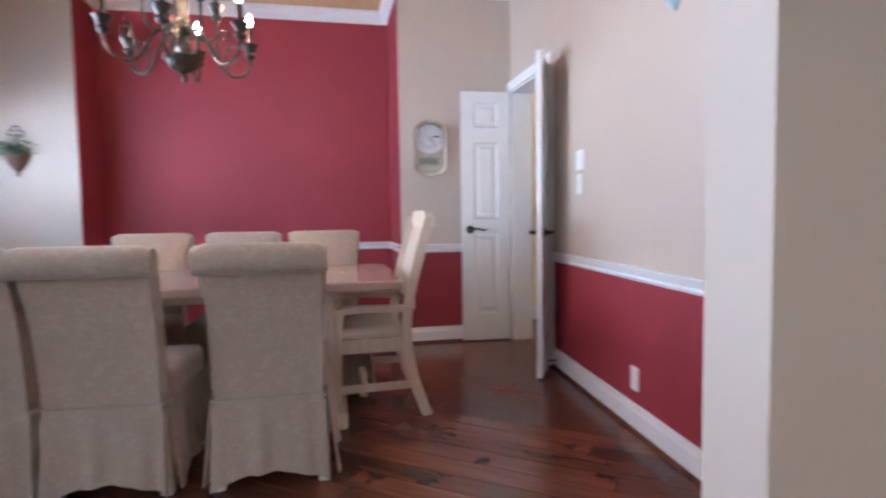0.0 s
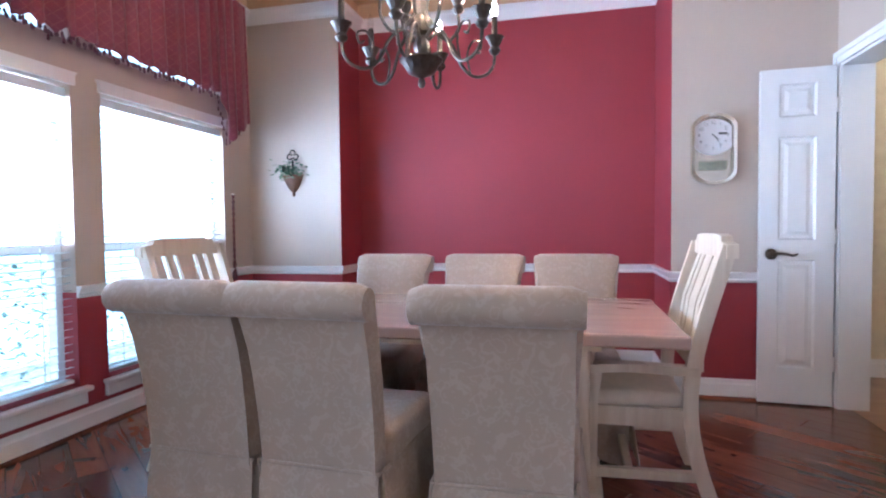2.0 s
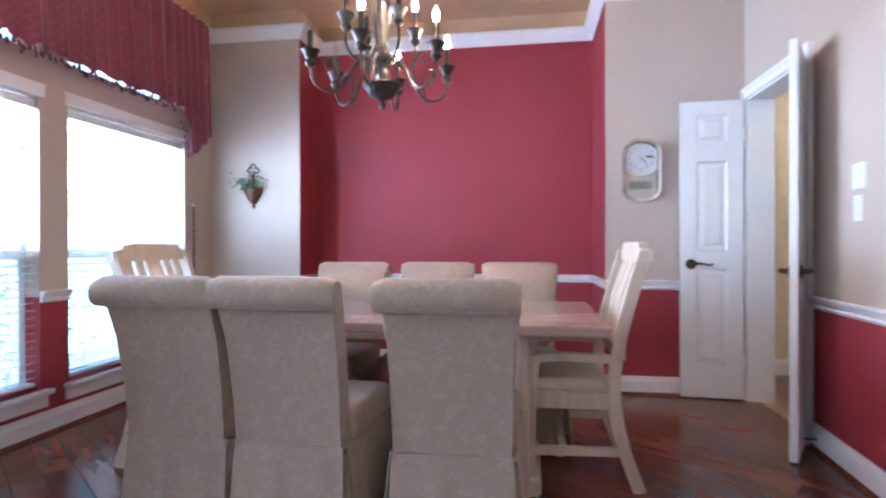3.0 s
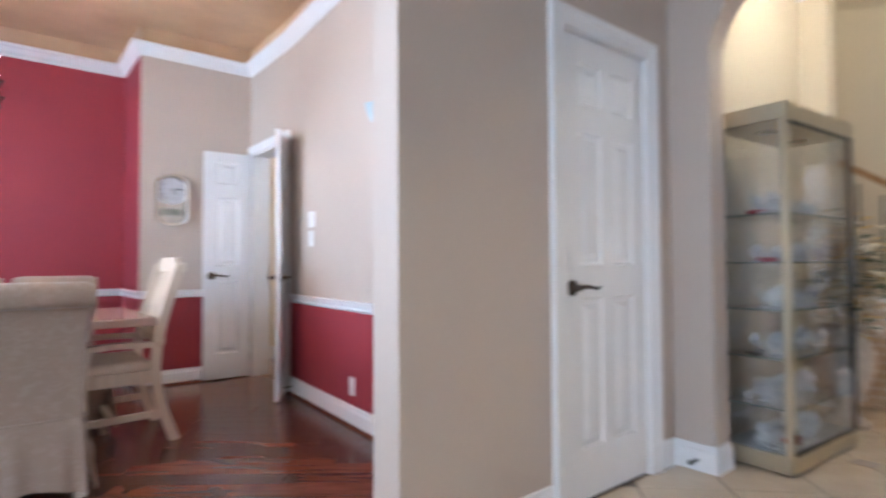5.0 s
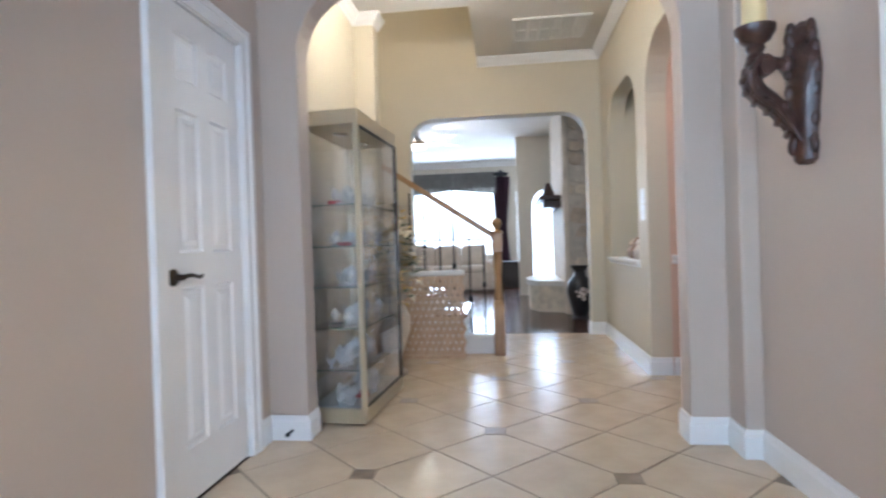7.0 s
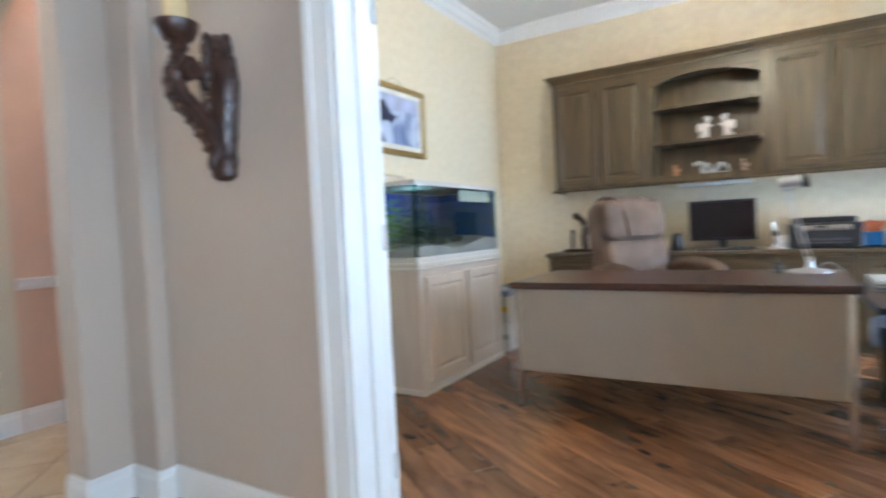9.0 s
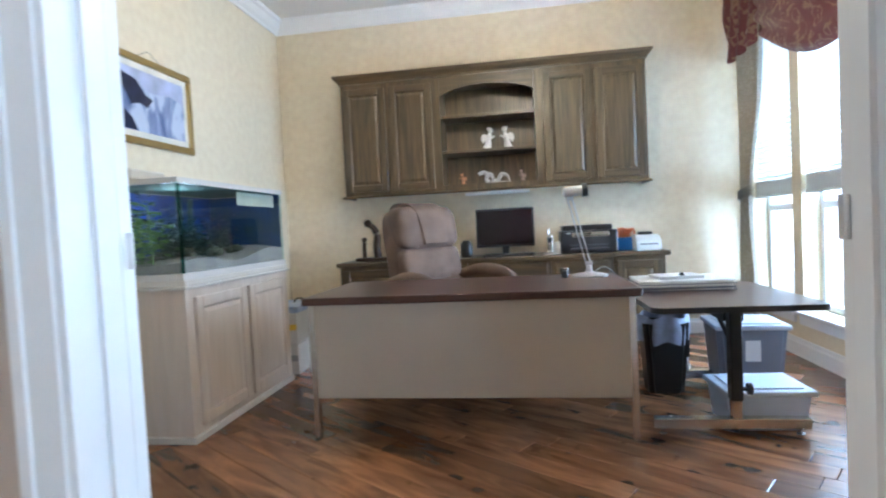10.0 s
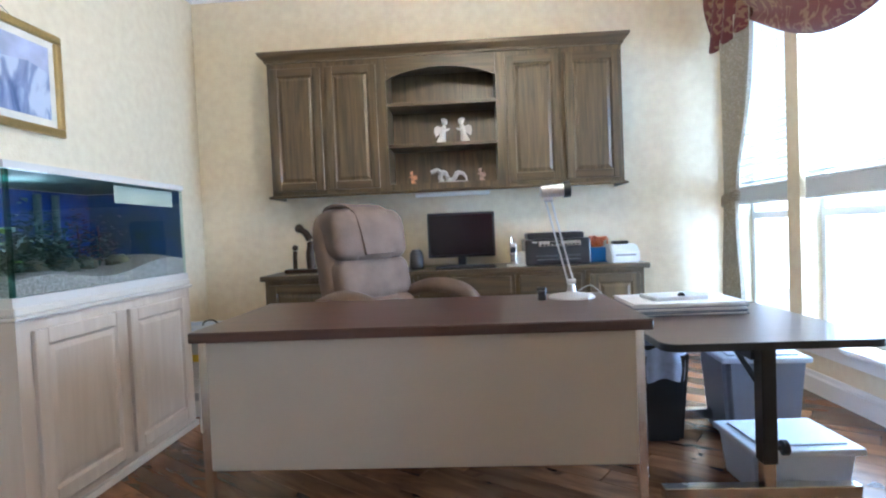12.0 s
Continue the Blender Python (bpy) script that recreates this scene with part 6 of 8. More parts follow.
part("urn", bm, mat("cream ceramic relief", (0.62, 0.55, 0.46), 0.45, vary=0.15, scale=18, bump=0.6, bump_scale=22), urn, "", True)
for nm, cl, sd, cnt, size, sp_ in (("leaf", (0.16, 0.20, 0.12), 1, 90, 0.10, (0.10, 0.09, 0.15)), ("cream_flower", (0.80, 0.72, 0.56), 2, 420, 0.095, (0.085, 0.075, 0.15)), ("gold_flower", (0.66, 0.48, 0.18), 3, 150, 0.085, (0.10, 0.08, 0.16))):
    bm = bmn()
    leaves(bm, random.Random(sd), cnt, (0.0, -0.03, 0.95), sp_, size, 0.2)
    part(nm, bm, mat(nm + " silk", cl, 0.6, vary=0.25, scale=20), urn)["kind"] = "stuff"

# great room: sofa, table, curtains, fireplace, vase, fan
SOFA = mat("beige sofa cloth", (0.50, 0.42, 0.34), 0.8, vary=0.12, scale=6, bump=0.3)
so = thing("sofa", pose(13.9, 1.50, 0), "overstuffed beige three-seat sofa before the window", "sofa")
bm = bmn()
box(bm, 0.0, -1.1, 0.05, 0.9, 1.1, 0.42, 0.05, 3)
part("base", bm, SOFA, so, "", True)
for q in range(3):
    bm = bmn()
    box(bm, 0.55, -0.86 + q * 0.58, 0.40, 0.92, -0.30 + q * 0.58, 1.0, 0.09, 4)
    part("back_cushion", bm, SOFA, so, "", True)
    bm = bmn()
    box(bm, -0.02, -0.86 + q * 0.58, 0.40, 0.58, -0.30 + q * 0.58, 0.56, 0.05, 3)
    part("seat_cushion", bm, SOFA, so, "", True)
for y in (-1.12, 0.88):
    bm = bmn()
    box(bm, -0.02, y, 0.05, 0.85, y + 0.24, 0.66, 0.09, 4)
    part("armrest", bm, SOFA, so, "", True)
EBONY = mat("black stained wood", (0.020, 0.016, 0.014), 0.7, vary=0.3, scale=12)
st = thing("side_table", pose(14.9, 0.12, 0), "black box side table beside the sofa", "table")
bm = bmn()
box(bm, -0.28, -0.26, 0.0, 0.28, 0.26, 0.56, 0.01)
part("body", bm, EBONY, st)
bm = bmn()
box(bm, -0.31, -0.29, 0.56, 0.31, 0.29, 0.60, 0.01)
part("top", bm, EBONY, st)
CURT = mat("dark plum curtain", (0.050, 0.018, 0.032), 0.7, vary=0.2)
for y in (2.62, 0.28):
    cu_ = thing("curtain", pose(15.78, y, 0), "dark plum gathered curtain on a black finial", "curtain", "great room curtains")
    bm = bmn()

    def drape(u, v, y=y):
        s_ = 0.22 * (0.55 + 0.45 * abs(2 * v - 0.9))
        return (0.04 * math.sin(u * 26), (u - 0.5) * 2 * s_, 0.35 + v * 2.3)
    grid_surface(bm, drape, 26, 14)
    bmesh.ops.solidify(bm, geom=bm.faces[:], thickness=0.005)
    part("cloth", bm, CURT, cu_, "", True)
    bm = bmn()
    lathe(bm, [(0.02, 2.65), (0.16, 2.68), (0.20, 2.74), (0.06, 2.78), (0.02, 2.82)], 14)
    part("finial", bm, BLACKMETAL, cu_, "", True)
bm = bmn()
grid_surface(bm, lambda u, v: (15.72 + 0.012 * math.sin(u * 120), 0.4 + 2.2 * u, 2.78 - v * (0.42 + 0.12 * abs(2 * u - 1))), 90, 4)
bmesh.ops.solidify(bm, geom=bm.faces[:], thickness=0.005)
single("valance", bm, mat("grey-green valance cloth", (0.20, 0.19, 0.17), 0.7), "grey gathered valance over the great room window", "valance", smooth=True)
STONE = [mat("fireplace stone " + nm, c, 0.7, vary=0.2, scale=9, bump=0.5, bump_scale=20) for nm, c in (("tan", (0.56, 0.47, 0.35)), ("brown", (0.46, 0.37, 0.27)), ("grey", (0.52, 0.47, 0.39)), ("cream", (0.66, 0.58, 0.45)))]
fp = tagged(new("fireplace"), "floor-to-ceiling fieldstone fireplace with a front paled as if lit and a curved hearth", "fireplace")
bm = bmn()
box(bm, 9.93, -2.2, 0, 11.9, -0.68, H)
part("core", bm, mat("fireplace mortar", (0.52, 0.46, 0.38), 0.8), fp)
rng = random.Random(21)
z = 0.02
while z < 3.0:
    h = rng.uniform(0.14, 0.30)
    y = -2.18
    while y < -0.72:
        w = rng.uniform(0.18, 0.42)
        y1 = min(y + w, -0.69)
        cy_, cz_ = (y + y1) / 2, z + h / 2
        ring = [(cy_ + (y1 - y - 0.025) / 2 * math.cos(a) * (1.25 if q % 2 else 1.05) * rng.uniform(0.86, 1.0), cz_ + (h - 0.025) / 2 * math.sin(a) * (1.3 if q % 2 else 1.02) * rng.uniform(0.88, 1.0)) for q, a in enumerate([2 * math.pi * q / 8 + 0.2 for q in range(8)])]
        bm = bmn()
        prism(bm, ring, "x", 9.89 - rng.uniform(0, 0.03), 9.94)
        part("stone", bm, rng.choice(STONE), fp)
        y = y1
    z += h
# Front face coloured pale: the light falling on it is painted in.
bm = bmn()
box(bm, 9.95, -0.68, 0, 11.9, -0.62, H, 0.004)
part("front_face", bm, mat("fireplace front paled for light", (0.70, 0.62, 0.52), 0.7), fp, "front face, pale with light put into its colour")
bm = bmn()
prism(bm, [(10.1, -0.62), (11.8, -0.62), (11.6, -0.25), (11.2, -0.12), (10.6, -0.12), (10.25, -0.25)], "z", 0.38, 0.45)
part("hearth_slab", bm, mat("white hearth stone", (0.72, 0.68, 0.62), 0.5), fp)
bm = bmn()
prism(bm, [(10.16, -0.62), (11.74, -0.62), (11.55, -0.28), (11.18, -0.16), (10.62, -0.16), (10.3, -0.28)], "z", 0.0, 0.38)
part("hearth_base", bm, STONE[3], fp)
bm = bmn()
box(bm, 10.2, -0.62, 1.62, 11.7, -0.30, 1.68, 0.01)
box(bm, 10.25, -0.62, 1.50, 11.65, -0.36, 1.62, 0.02)
part("mantel", bm, CARVED, fp, "dark carved mantel shelf")
bm = bmn()
lathe(bm, [(0.06, 0), (0.10, 0.04), (0.06, 0.12), (0.03, 0.2)], 14)
single("mantel_ornament", bm, CARVED, "small dark ornament on the mantel shelf", "ornament", pose(10.5, -0.46, 1.68), smooth=True)
va = thing("floor_vase", pose(9.47, -0.75, 0), "tall black floor vase with a cream floral medallion", "vase")
bm = bmn()
lathe(bm, [(0.10, 0), (0.11, 0.02), (0.09, 0.05), (0.13, 0.18), (0.165, 0.36), (0.15, 0.48), (0.08, 0.56), (0.07, 0.62), (0.11, 0.68), (0.115, 0.70)], 26)
part("body", bm, BLACK, va, "", True)
bm = bmn()
for q in range(10):
    bmesh.ops.create_icosphere(bm, subdivisions=1, radius=0.035, matrix=Matrix.Translation((-0.148 + 0.01 * (q % 3), 0.07 * math.cos(q * 2.4) * (q / 10), 0.34 + 0.10 * math.sin(q * 2.4) * (q / 10))))
part("medallion", bm, mat("floral medallion", (0.55, 0.45, 0.40), 0.5, vary=0.4, scale=30), va)
fan = thing("ceiling_fan", pose(11.6, 1.66, H) @ Matrix.Diagonal((1.2, 1.2, 0.72, 1)), "ceiling fan with pale blades and a lit glass bowl", "fan")
bm = bmn()
lathe(bm, [(0.02, -0.42), (0.10, -0.40), (0.12, -0.33), (0.05, -0.27), (0.02, -0.22), (0.02, -0.04), (0.07, 0.0)], 18)
part("motor", bm, mat("fan bronze", (0.20, 0.14, 0.09), 0.4, metal=0.6), fan, "", True)
for q in range(5):
    a = q * 72 + 20
    bm = bmn()
    box(bm, 0.12, -0.065, -0.345, 0.66, 0.065, -0.335, 0.004)
    bmesh.ops.rotate(bm, matrix=Matrix.Rotation(radians(a), 3, "Z"), verts=bm.verts, cent=(0, 0, 0))
    part("blade", bm, WASHED, fan)
bm = bmn()
lathe(bm, [(0.01, -0.52), (0.09, -0.50), (0.13, -0.45), (0.12, -0.42)], 18)
part("light_bowl", bm, glow("lit fan bowl", (1.0, 0.88, 0.7), 5.0), fan, "", True)
rc = thing("recessed_light", pose(9.6, 0.4, H), "round recessed ceiling light, lit", "light")
bm = bmn()
lathe(bm, [(0.07, -0.004), (0.095, -0.002), (0.10, 0.0)], 22)
part("lens", bm, glow("lit can lens", (1.0, 0.93, 0.8), 4.0), rc)

# ======== office things ========
def framed_door(w, h, label, parent, m, t=0.022, material=None):
    """A raised-panel cabinet door: x 0..w, z 0..h, front face toward +y at t."""
    bm = bmn()
    mm = material or OAK
    st_ = 0.06
    steps = ((0.0, t - 0.003), (0.006, t - 0.010), (0.012, t - 0.011), (0.030, t - 0.004), (0.034, t - 0.003))
    rings = []
    for ins, y in steps:
        rings.append([bm.verts.new((a, y, b_)) for a, b_ in ((st_ + ins, st_ + ins), (w - st_ - ins, st_ + ins), (w - st_ - ins, h - st_ - ins), (st_ + ins, h - st_ - ins))])
    for lo, hi in zip(rings, rings[1:]):
        for q in range(4):
            bm.faces.new((lo[q], lo[(q + 1) % 4], hi[(q + 1) % 4], hi[q]))
    bm.faces.new(rings[-1])
    d = part("door", bm, mm, parent, label)
    d.matrix_local = m
    for x in (0, w - st_):
        bm = bmn()
        box(bm, x, 0, 0, x + st_, t, h, 0.003)
        part("stile", bm, mm, d)
    for z in (0, h - st_):
        bm = bmn()
        box(bm, st_, 0.0005, z, w - st_, t - 0.0005, z + st_, 0.003)
        part("rail", bm, OAKH if mm is OAK else mm, d)
    return d


Z0, Z1 = 1.378, 2.38
for nm, x0, x1 in (("west", 1.874, 2.745), ("east", 3.675, 4.53)):
    c = thing("wall_cabinet", pose(x0, -5.08, Z0), "dark stained oak wall cabinet with two raised-panel doors", "cabinet", "office wall cabinets")
    bm = bmn()
    box(bm, 0, 0, 0, x1 - x0, 0.31, Z1 - Z0)
    part("body", bm, OAK, c)
    w = (x1 - x0 - 0.075) / 2
    for q in range(2):
        framed_door(w, Z1 - Z0 - 0.075, "", c, pose(0.02 + q * (w + 0.035), 0.311, 0.03))
osu = thing("open_shelf_unit", pose(2.745, -5.08, Z0), "dark oak open shelf unit with an arched top", "shelf")
W = 0.93
for nm, c in (("side", (0, 0, 0, 0.055, 0.31, Z1 - Z0)), ("side", (W - 0.055, 0, 0, W, 0.31, Z1 - Z0)), ("bottom", (0.055, 0, 0, W - 0.055, 0.31, 0.05)),
              ("back", (0.055, 0, 0.05, W - 0.055, 0.015, Z1 - Z0)), ("top", (0.055, 0.015, Z1 - Z0 - 0.06, W - 0.055, 0.29, Z1 - Z0))):
    bm = bmn()
    box(bm, *c)
    part(nm, bm, OAK, osu)
bm = bmn()
arc = [(0.056 + (W - 0.112) * q / 24, 0.83 + 0.088 * math.sin(math.pi * q / 24) ** 0.75) for q in range(25)]
for (xa, za), (xb, zb) in zip(arc, arc[1:]):
    prism(bm, [(xa, za), (xb, zb), (xb, Z1 - Z0), (xa, Z1 - Z0)], "y", 0.290, 0.312)
bmesh.ops.remove_doubles(bm, verts=bm.verts, dist=0.0002)
part("arch_panel", bm, OAKH, osu, "arched face board")
for z in (0.325, 0.635):
    bm = bmn()
    box(bm, 0.055, 0.016, z, W - 0.055, 0.295, z + 0.028, 0.003)
    part("shelf", bm, OAKH, osu)
cr = tagged(new("cabinet_crown"), "dark oak crown moulding along the wall cabinets", "moulding")
bm = bmn()
run(bm, [(0, 0), (0.012, 0), (0.016, 0.018), (0.04, 0.04), (0.052, 0.055), (0.056, 0.075), (0, 0.075)], [(1.874, -5.08), (1.874, -4.765), (4.53, -4.765), (4.53, -5.08)], Z1 + 0.001)
box(bm, 1.879, -5.08, Z1 + 0.002, 4.525, -4.77, Z1 + 0.07)
part("moulding", bm, OAKH, cr)
bm = bmn()
run(bm, [(0, 0), (0.02, 0), (0.024, 0.012), (0.012, 0.022), (0, 0.022)], [(1.874, -5.08), (1.874, -4.768), (4.53, -4.768), (4.53, -5.08)], Z0 - 0.022)
part("light_rail", bm, OAKH, cr)
bm = bmn()
box(bm, 2.87, -4.90, Z0 - 0.05, 3.44, -4.80, Z0 - 0.024, 0.006)
single("undercabinet_light", bm, WHITEP, "slim white under-cabinet light, off", "light")

# figures on the shelves, plain shapes
BISQ = mat("white bisque porcelain", (0.64, 0.59, 0.54), 0.5, vary=0.05)


def figure_mesh(h, lean):
    """A robed standing shape with a head, bent arm and swept wing, turned toward lean along x."""
    bm = bmn()
    rings = []
    for f, r, shift in ((0.0, 0.19, -0.10), (0.03, 0.20, -0.10), (0.12, 0.165, -0.07), (0.30, 0.125, -0.03), (0.46, 0.095, 0.0), (0.56, 0.105, 0.02), (0.64, 0.085, 0.03), (0.70, 0.045, 0.04)):
        rings.append([bm.verts.new((lean * shift * h + r * h * (1 + 0.10 * math.cos(5 * a) * (0.6 - f)) * math.cos(a), 0.8 * r * h * math.sin(a), f * h)) for a in [2 * math.pi * q / 18 for q in range(18)]])
    for lo, hi in zip(rings, rings[1:]):
        for q in range(18):
            bm.faces.new((lo[q], lo[(q + 1) % 18], hi[(q + 1) % 18], hi[q]))
    bm.faces.new(rings[0][::-1])
    bm.faces.new(rings[-1])
    bmesh.ops.create_icosphere(bm, subdivisions=2, radius=0.115 * h, matrix=Matrix.Translation((lean * 0.07 * h, 0, 0.81 * h)) @ Matrix.Diagonal((0.95, 0.9, 1.1, 1)))
    for q in range(9):
        a = 0.7 * q
        bmesh.ops.create_icosphere(bm, subdivisions=1, radius=0.055 * h, matrix=Matrix.Translation((lean * (0.015 + 0.04 * math.cos(a)) * h, 0.07 * h * math.sin(a), (0.87 + 0.035 * math.cos(2 * a)) * h)))
    for y in (-0.09, 0.09):
        tube(bm, [(lean * 0.02 * h, y * h, 0.62 * h), (lean * 0.12 * h, y * 1.1 * h, 0.50 * h), (lean * 0.24 * h, y * 0.4 * h, 0.56 * h)], 0.036 * h, 7, [1.2, 1.0, 0.7])
    for y in (-0.05, 0.05):
        prism(bm, [(-lean * 0.05 * h, 0.60 * h), (-lean * 0.20 * h, 0.68 * h), (-lean * 0.31 * h, 0.60 * h), (-lean * 0.33 * h, 0.44 * h), (-lean * 0.27 * h, 0.28 * h), (-lean * 0.18 * h, 0.36 * h), (-lean * 0.07 * h, 0.48 * h)], "y", (y - 0.012) * h, (y + 0.012) * h)
    return bm


for x, ln in ((3.21, -1), (3.055, 1)):
    single("porcelain_figure", figure_mesh(0.21, ln), BISQ, "white porcelain angel figure on the oak shelf", "figure", pose(x, -4.90, Z0 + 0.325 + 0.0285), "shelf figures", True)
for x, cl in ((3.46, (0.55, 0.25, 0.12)), (2.93, (0.42, 0.28, 0.24))):
    single("small_figure", figure_mesh(0.11, 1), mat("painted ceramic", cl, 0.4, vary=0.5, scale=40), "small painted ceramic figure on the oak shelf", "figure", pose(x, -4.87, Z0 + 0.0505), "shelf figures", True)
bm = bmn()
pts = curve_pts([(-0.12, 0, 0.015), (-0.10, 0, 0.06), (-0.05, 0, 0.075), (-0.02, 0, 0.03), (0.02, 0, 0.02), (0.04, 0, 0.07), (0.07, 0, 0.08), (0.085, 0, 0.03), (0.06, 0, 0.012)], 6)
tube(bm, pts, 0.018, 8, [0.4 + 0.6 * min(1, i / 12) for i in range(len(pts))])
tube(bm, curve_pts([(0.06, 0, 0.06), (0.10, 0, 0.10), (0.13, 0, 0.095), (0.155, 0, 0.085)], 4), 0.016, 8)
box(bm, -0.13, -0.03, 0, 0.10, 0.03, 0.012, 0.004)
single("dragon_ornament", bm, mat("pale grey stone", (0.45, 0.42, 0.40), 0.6, vary=0.2, scale=30), "pale grey coiled serpent ornament on the oak shelf", "ornament", pose(3.16, -4.87, Z0 + 0.0505), smooth=True)

# credenza
CT = 0.78
for x0, x1, kind_ in ((1.81, 2.22, "door"), (2.22, 2.72, "drawer"), (2.72, 3.42, "knee"), (3.42, 3.95, "drawer"), (3.95, 4.555, "door")):
    c = thing("base_cabinet", pose(x0, -5.08, 0), "dark stained oak base cabinet under the credenza top", "cabinet", "office base cabinets")
    w = x1 - x0
    bm = bmn()
    if kind_ == "knee":
        box(bm, 0.001, 0, CT - 0.20, w - 0.001, 0.50, CT - 0.04)
        box(bm, 0.001, 0, 0, w - 0.001, 0.02, CT - 0.20)
    else:
        box(bm, 0.001, 0, 0.09, w - 0.001, 0.50, CT - 0.04)
        box(bm, 0.001, 0, 0, w - 0.001, 0.44, 0.09)
    part("body", bm, OAK, c)
    if kind_ == "door":
        framed_door(w - 0.06, CT - 0.04 - 0.15, "", c, pose(0.03, 0.501, 0.12))
    else:
        bm = bmn()
        box(bm, 0.03, 0.501, CT - 0.185, w - 0.03, 0.521, CT - 0.06, 0.006)
        part("drawer_front", bm, OAKH, c)
        if kind_ == "drawer":
            bm = bmn()
            box(bm, 0.03, 0.501, 0.12, w - 0.03, 0.521, CT - 0.20, 0.006)
            part("drawer_front", bm, OAKH, c)
bm = bmn()
box(bm, 1.775, -5.078, CT - 0.038, 4.58, -4.54, CT, 0.008, 2)
single("credenza_top", bm, OAKH, "long dark oak credenza top", "countertop")

# desk
PUTTY = mat("putty enamelled steel", (0.42, 0.375, 0.305), 0.42, vary=0.03, scale=3)
dk = thing("desk", pose(2.42, -2.56, 0), "steel office desk with a dark walnut top and putty modesty panel", "desk")
DW, DDp = 1.62, 0.80
bm = bmn()
box(bm, -0.02, -DDp, 0.690, DW + 0.015, 0.012, 0.728, 0.004)
part("desktop", bm, WALNUT, dk, "dark walnut laminate top")
bm = bmn()
box(bm, 0.035, -0.035, 0.210, DW - 0.04, -0.012, 0.690, 0.004)
part("modesty_panel", bm, PUTTY, dk, "putty steel front panel")
bm = bmn()
for x in (0.04, DW - 0.46):
    box(bm, x, -DDp + 0.02, 0.255, x + 0.42, -0.036, 0.688, 0.004)
part("drawer_pedestal", bm, PUTTY, dk)
for x in (0.0, DW - 0.045):
    for y in (-0.045, -DDp + 0.02):
        bm = bmn()
        box(bm, x + 0.005, y, 0.0, x + 0.037, y + 0.03, 0.688, 0.002)
        part("leg", bm, CHROME, dk, "chromed steel leg")
bm = bmn()
box(bm, DW + 0.003, -0.35, 0.34, DW + 0.018, -0.05, 0.52, 0.004)
part("side_pocket", bm, WHITEP, dk)

# executive chair
SUEDE = mat("brown suede leather", (0.138, 0.092, 0.066), 0.8, vary=0.28, scale=7, bump=0.25, bump_scale=120)
ec = thing("office_chair", pose(3.575, -3.86, 0, 0, 0, 55) @ Matrix.Diagonal((1.14, 1.05, 1.015, 1)), "brown suede high-back executive chair with padded arms", "chair")
LEAN = math.tan(radians(10))


def pillow(bm, cx, cy, cz, rx, ry, rz, e1=0.45, e2=0.55, crease=(), nu=40, nv=20):
    """A soft closed cushion leaning back; crease gives x places where the front is drawn in."""
    def sg(v, e):
        return math.copysign(abs(v) ** e, v)

    def fn(u, v):
        a, b_ = u * 2 * math.pi, (v - 0.5) * math.pi * 0.998
        x = rx * sg(math.cos(b_), e1) * sg(math.cos(a), e2)
        y = ry * sg(math.cos(b_), e1) * sg(math.sin(a), e2)
        z = rz * sg(math.sin(b_), e1)
        if y > 0:
            for c in crease:
                y -= ry * 0.30 * math.exp(-((x - c) / 0.012) ** 2) * (1 - 0.4 * abs(z) / rz)
            y -= ry * 0.10 * (0.5 + 0.5 * math.sin(x * 61 + z * 23))  * abs(z / rz) ** 3
        return (cx + x, cy + y - LEAN * (cz + z - 0.5), cz + z)
    grid_surface(bm, fn, nu, nv)
    bmesh.ops.remove_doubles(bm, verts=bm.verts, dist=0.0004)


bm = bmn()
pillow(bm, 0, -0.08, 0.82, 0.275, 0.075, 0.37, 0.4, 0.5)
part("back_shell", bm, SUEDE, ec, "", True)
for nm, z, h, dpt in (("headrest", 1.045, 0.155, 0.100), ("upper_back", 0.790, 0.125, 0.080), ("lower_back", 0.575, 0.115, 0.085)):
    bm = bmn()
    pillow(bm, 0, -0.01, z, 0.255 if z < 1 else 0.262, dpt, h, 0.42, 0.5, (-0.125, 0.125))
    part(nm, bm, SUEDE, ec, "", True)
bm = bmn()
flap = curve_pts([(0.106, 0.93), (0.104, 1.02), (0.095, 1.12), (0.070, 1.185), (0.0, 1.222), (-0.09, 1.225), (-0.160, 1.185), (-0.172, 1.08)], 5)
grid_surface(bm, lambda u, v: ((2 * u - 1) * (0.105 + 0.045 * v), flap[int(v * (len(flap) - 1) + 0.5)][0] - 0.004 * (2 * u - 1) ** 6 - LEAN * (flap[int(v * (len(flap) - 1) + 0.5)][1] - 0.5), flap[int(v * (len(flap) - 1) + 0.5)][1]), 16, 35)
bmesh.ops.recalc_face_normals(bm, faces=bm.faces)
bmesh.ops.solidify(bm, geom=bm.faces[:], thickness=0.018)
part("head_flap", bm, SUEDE, ec, "", True)
bm = bmn()
pillow(bm, 0, 0.22, 0.465, 0.285, 0.30, 0.085, 0.5, 0.4)
part("seat", bm, SUEDE, ec, "", True)
for sx in (-1, 1):
    bm = bmn()
    pts = curve_pts([(sx * 0.325, -0.10, 0.665), (sx * 0.335, 0.06, 0.705), (sx * 0.345, 0.20, 0.705), (sx * 0.345, 0.33, 0.665), (sx * 0.335, 0.41, 0.585), (sx * 0.32, 0.43, 0.50)], 6)
    tube(bm, pts, 0.046, 12, [0.8 + 0.3 * math.sin(math.pi * i / (len(pts) - 1)) for i in range(len(pts))])
    part("armrest", bm, SUEDE, ec, "", True)
bm = bmn()
lathe(bm, [(0.03, 0.10), (0.03, 0.40)], 12, 0, 0.15)
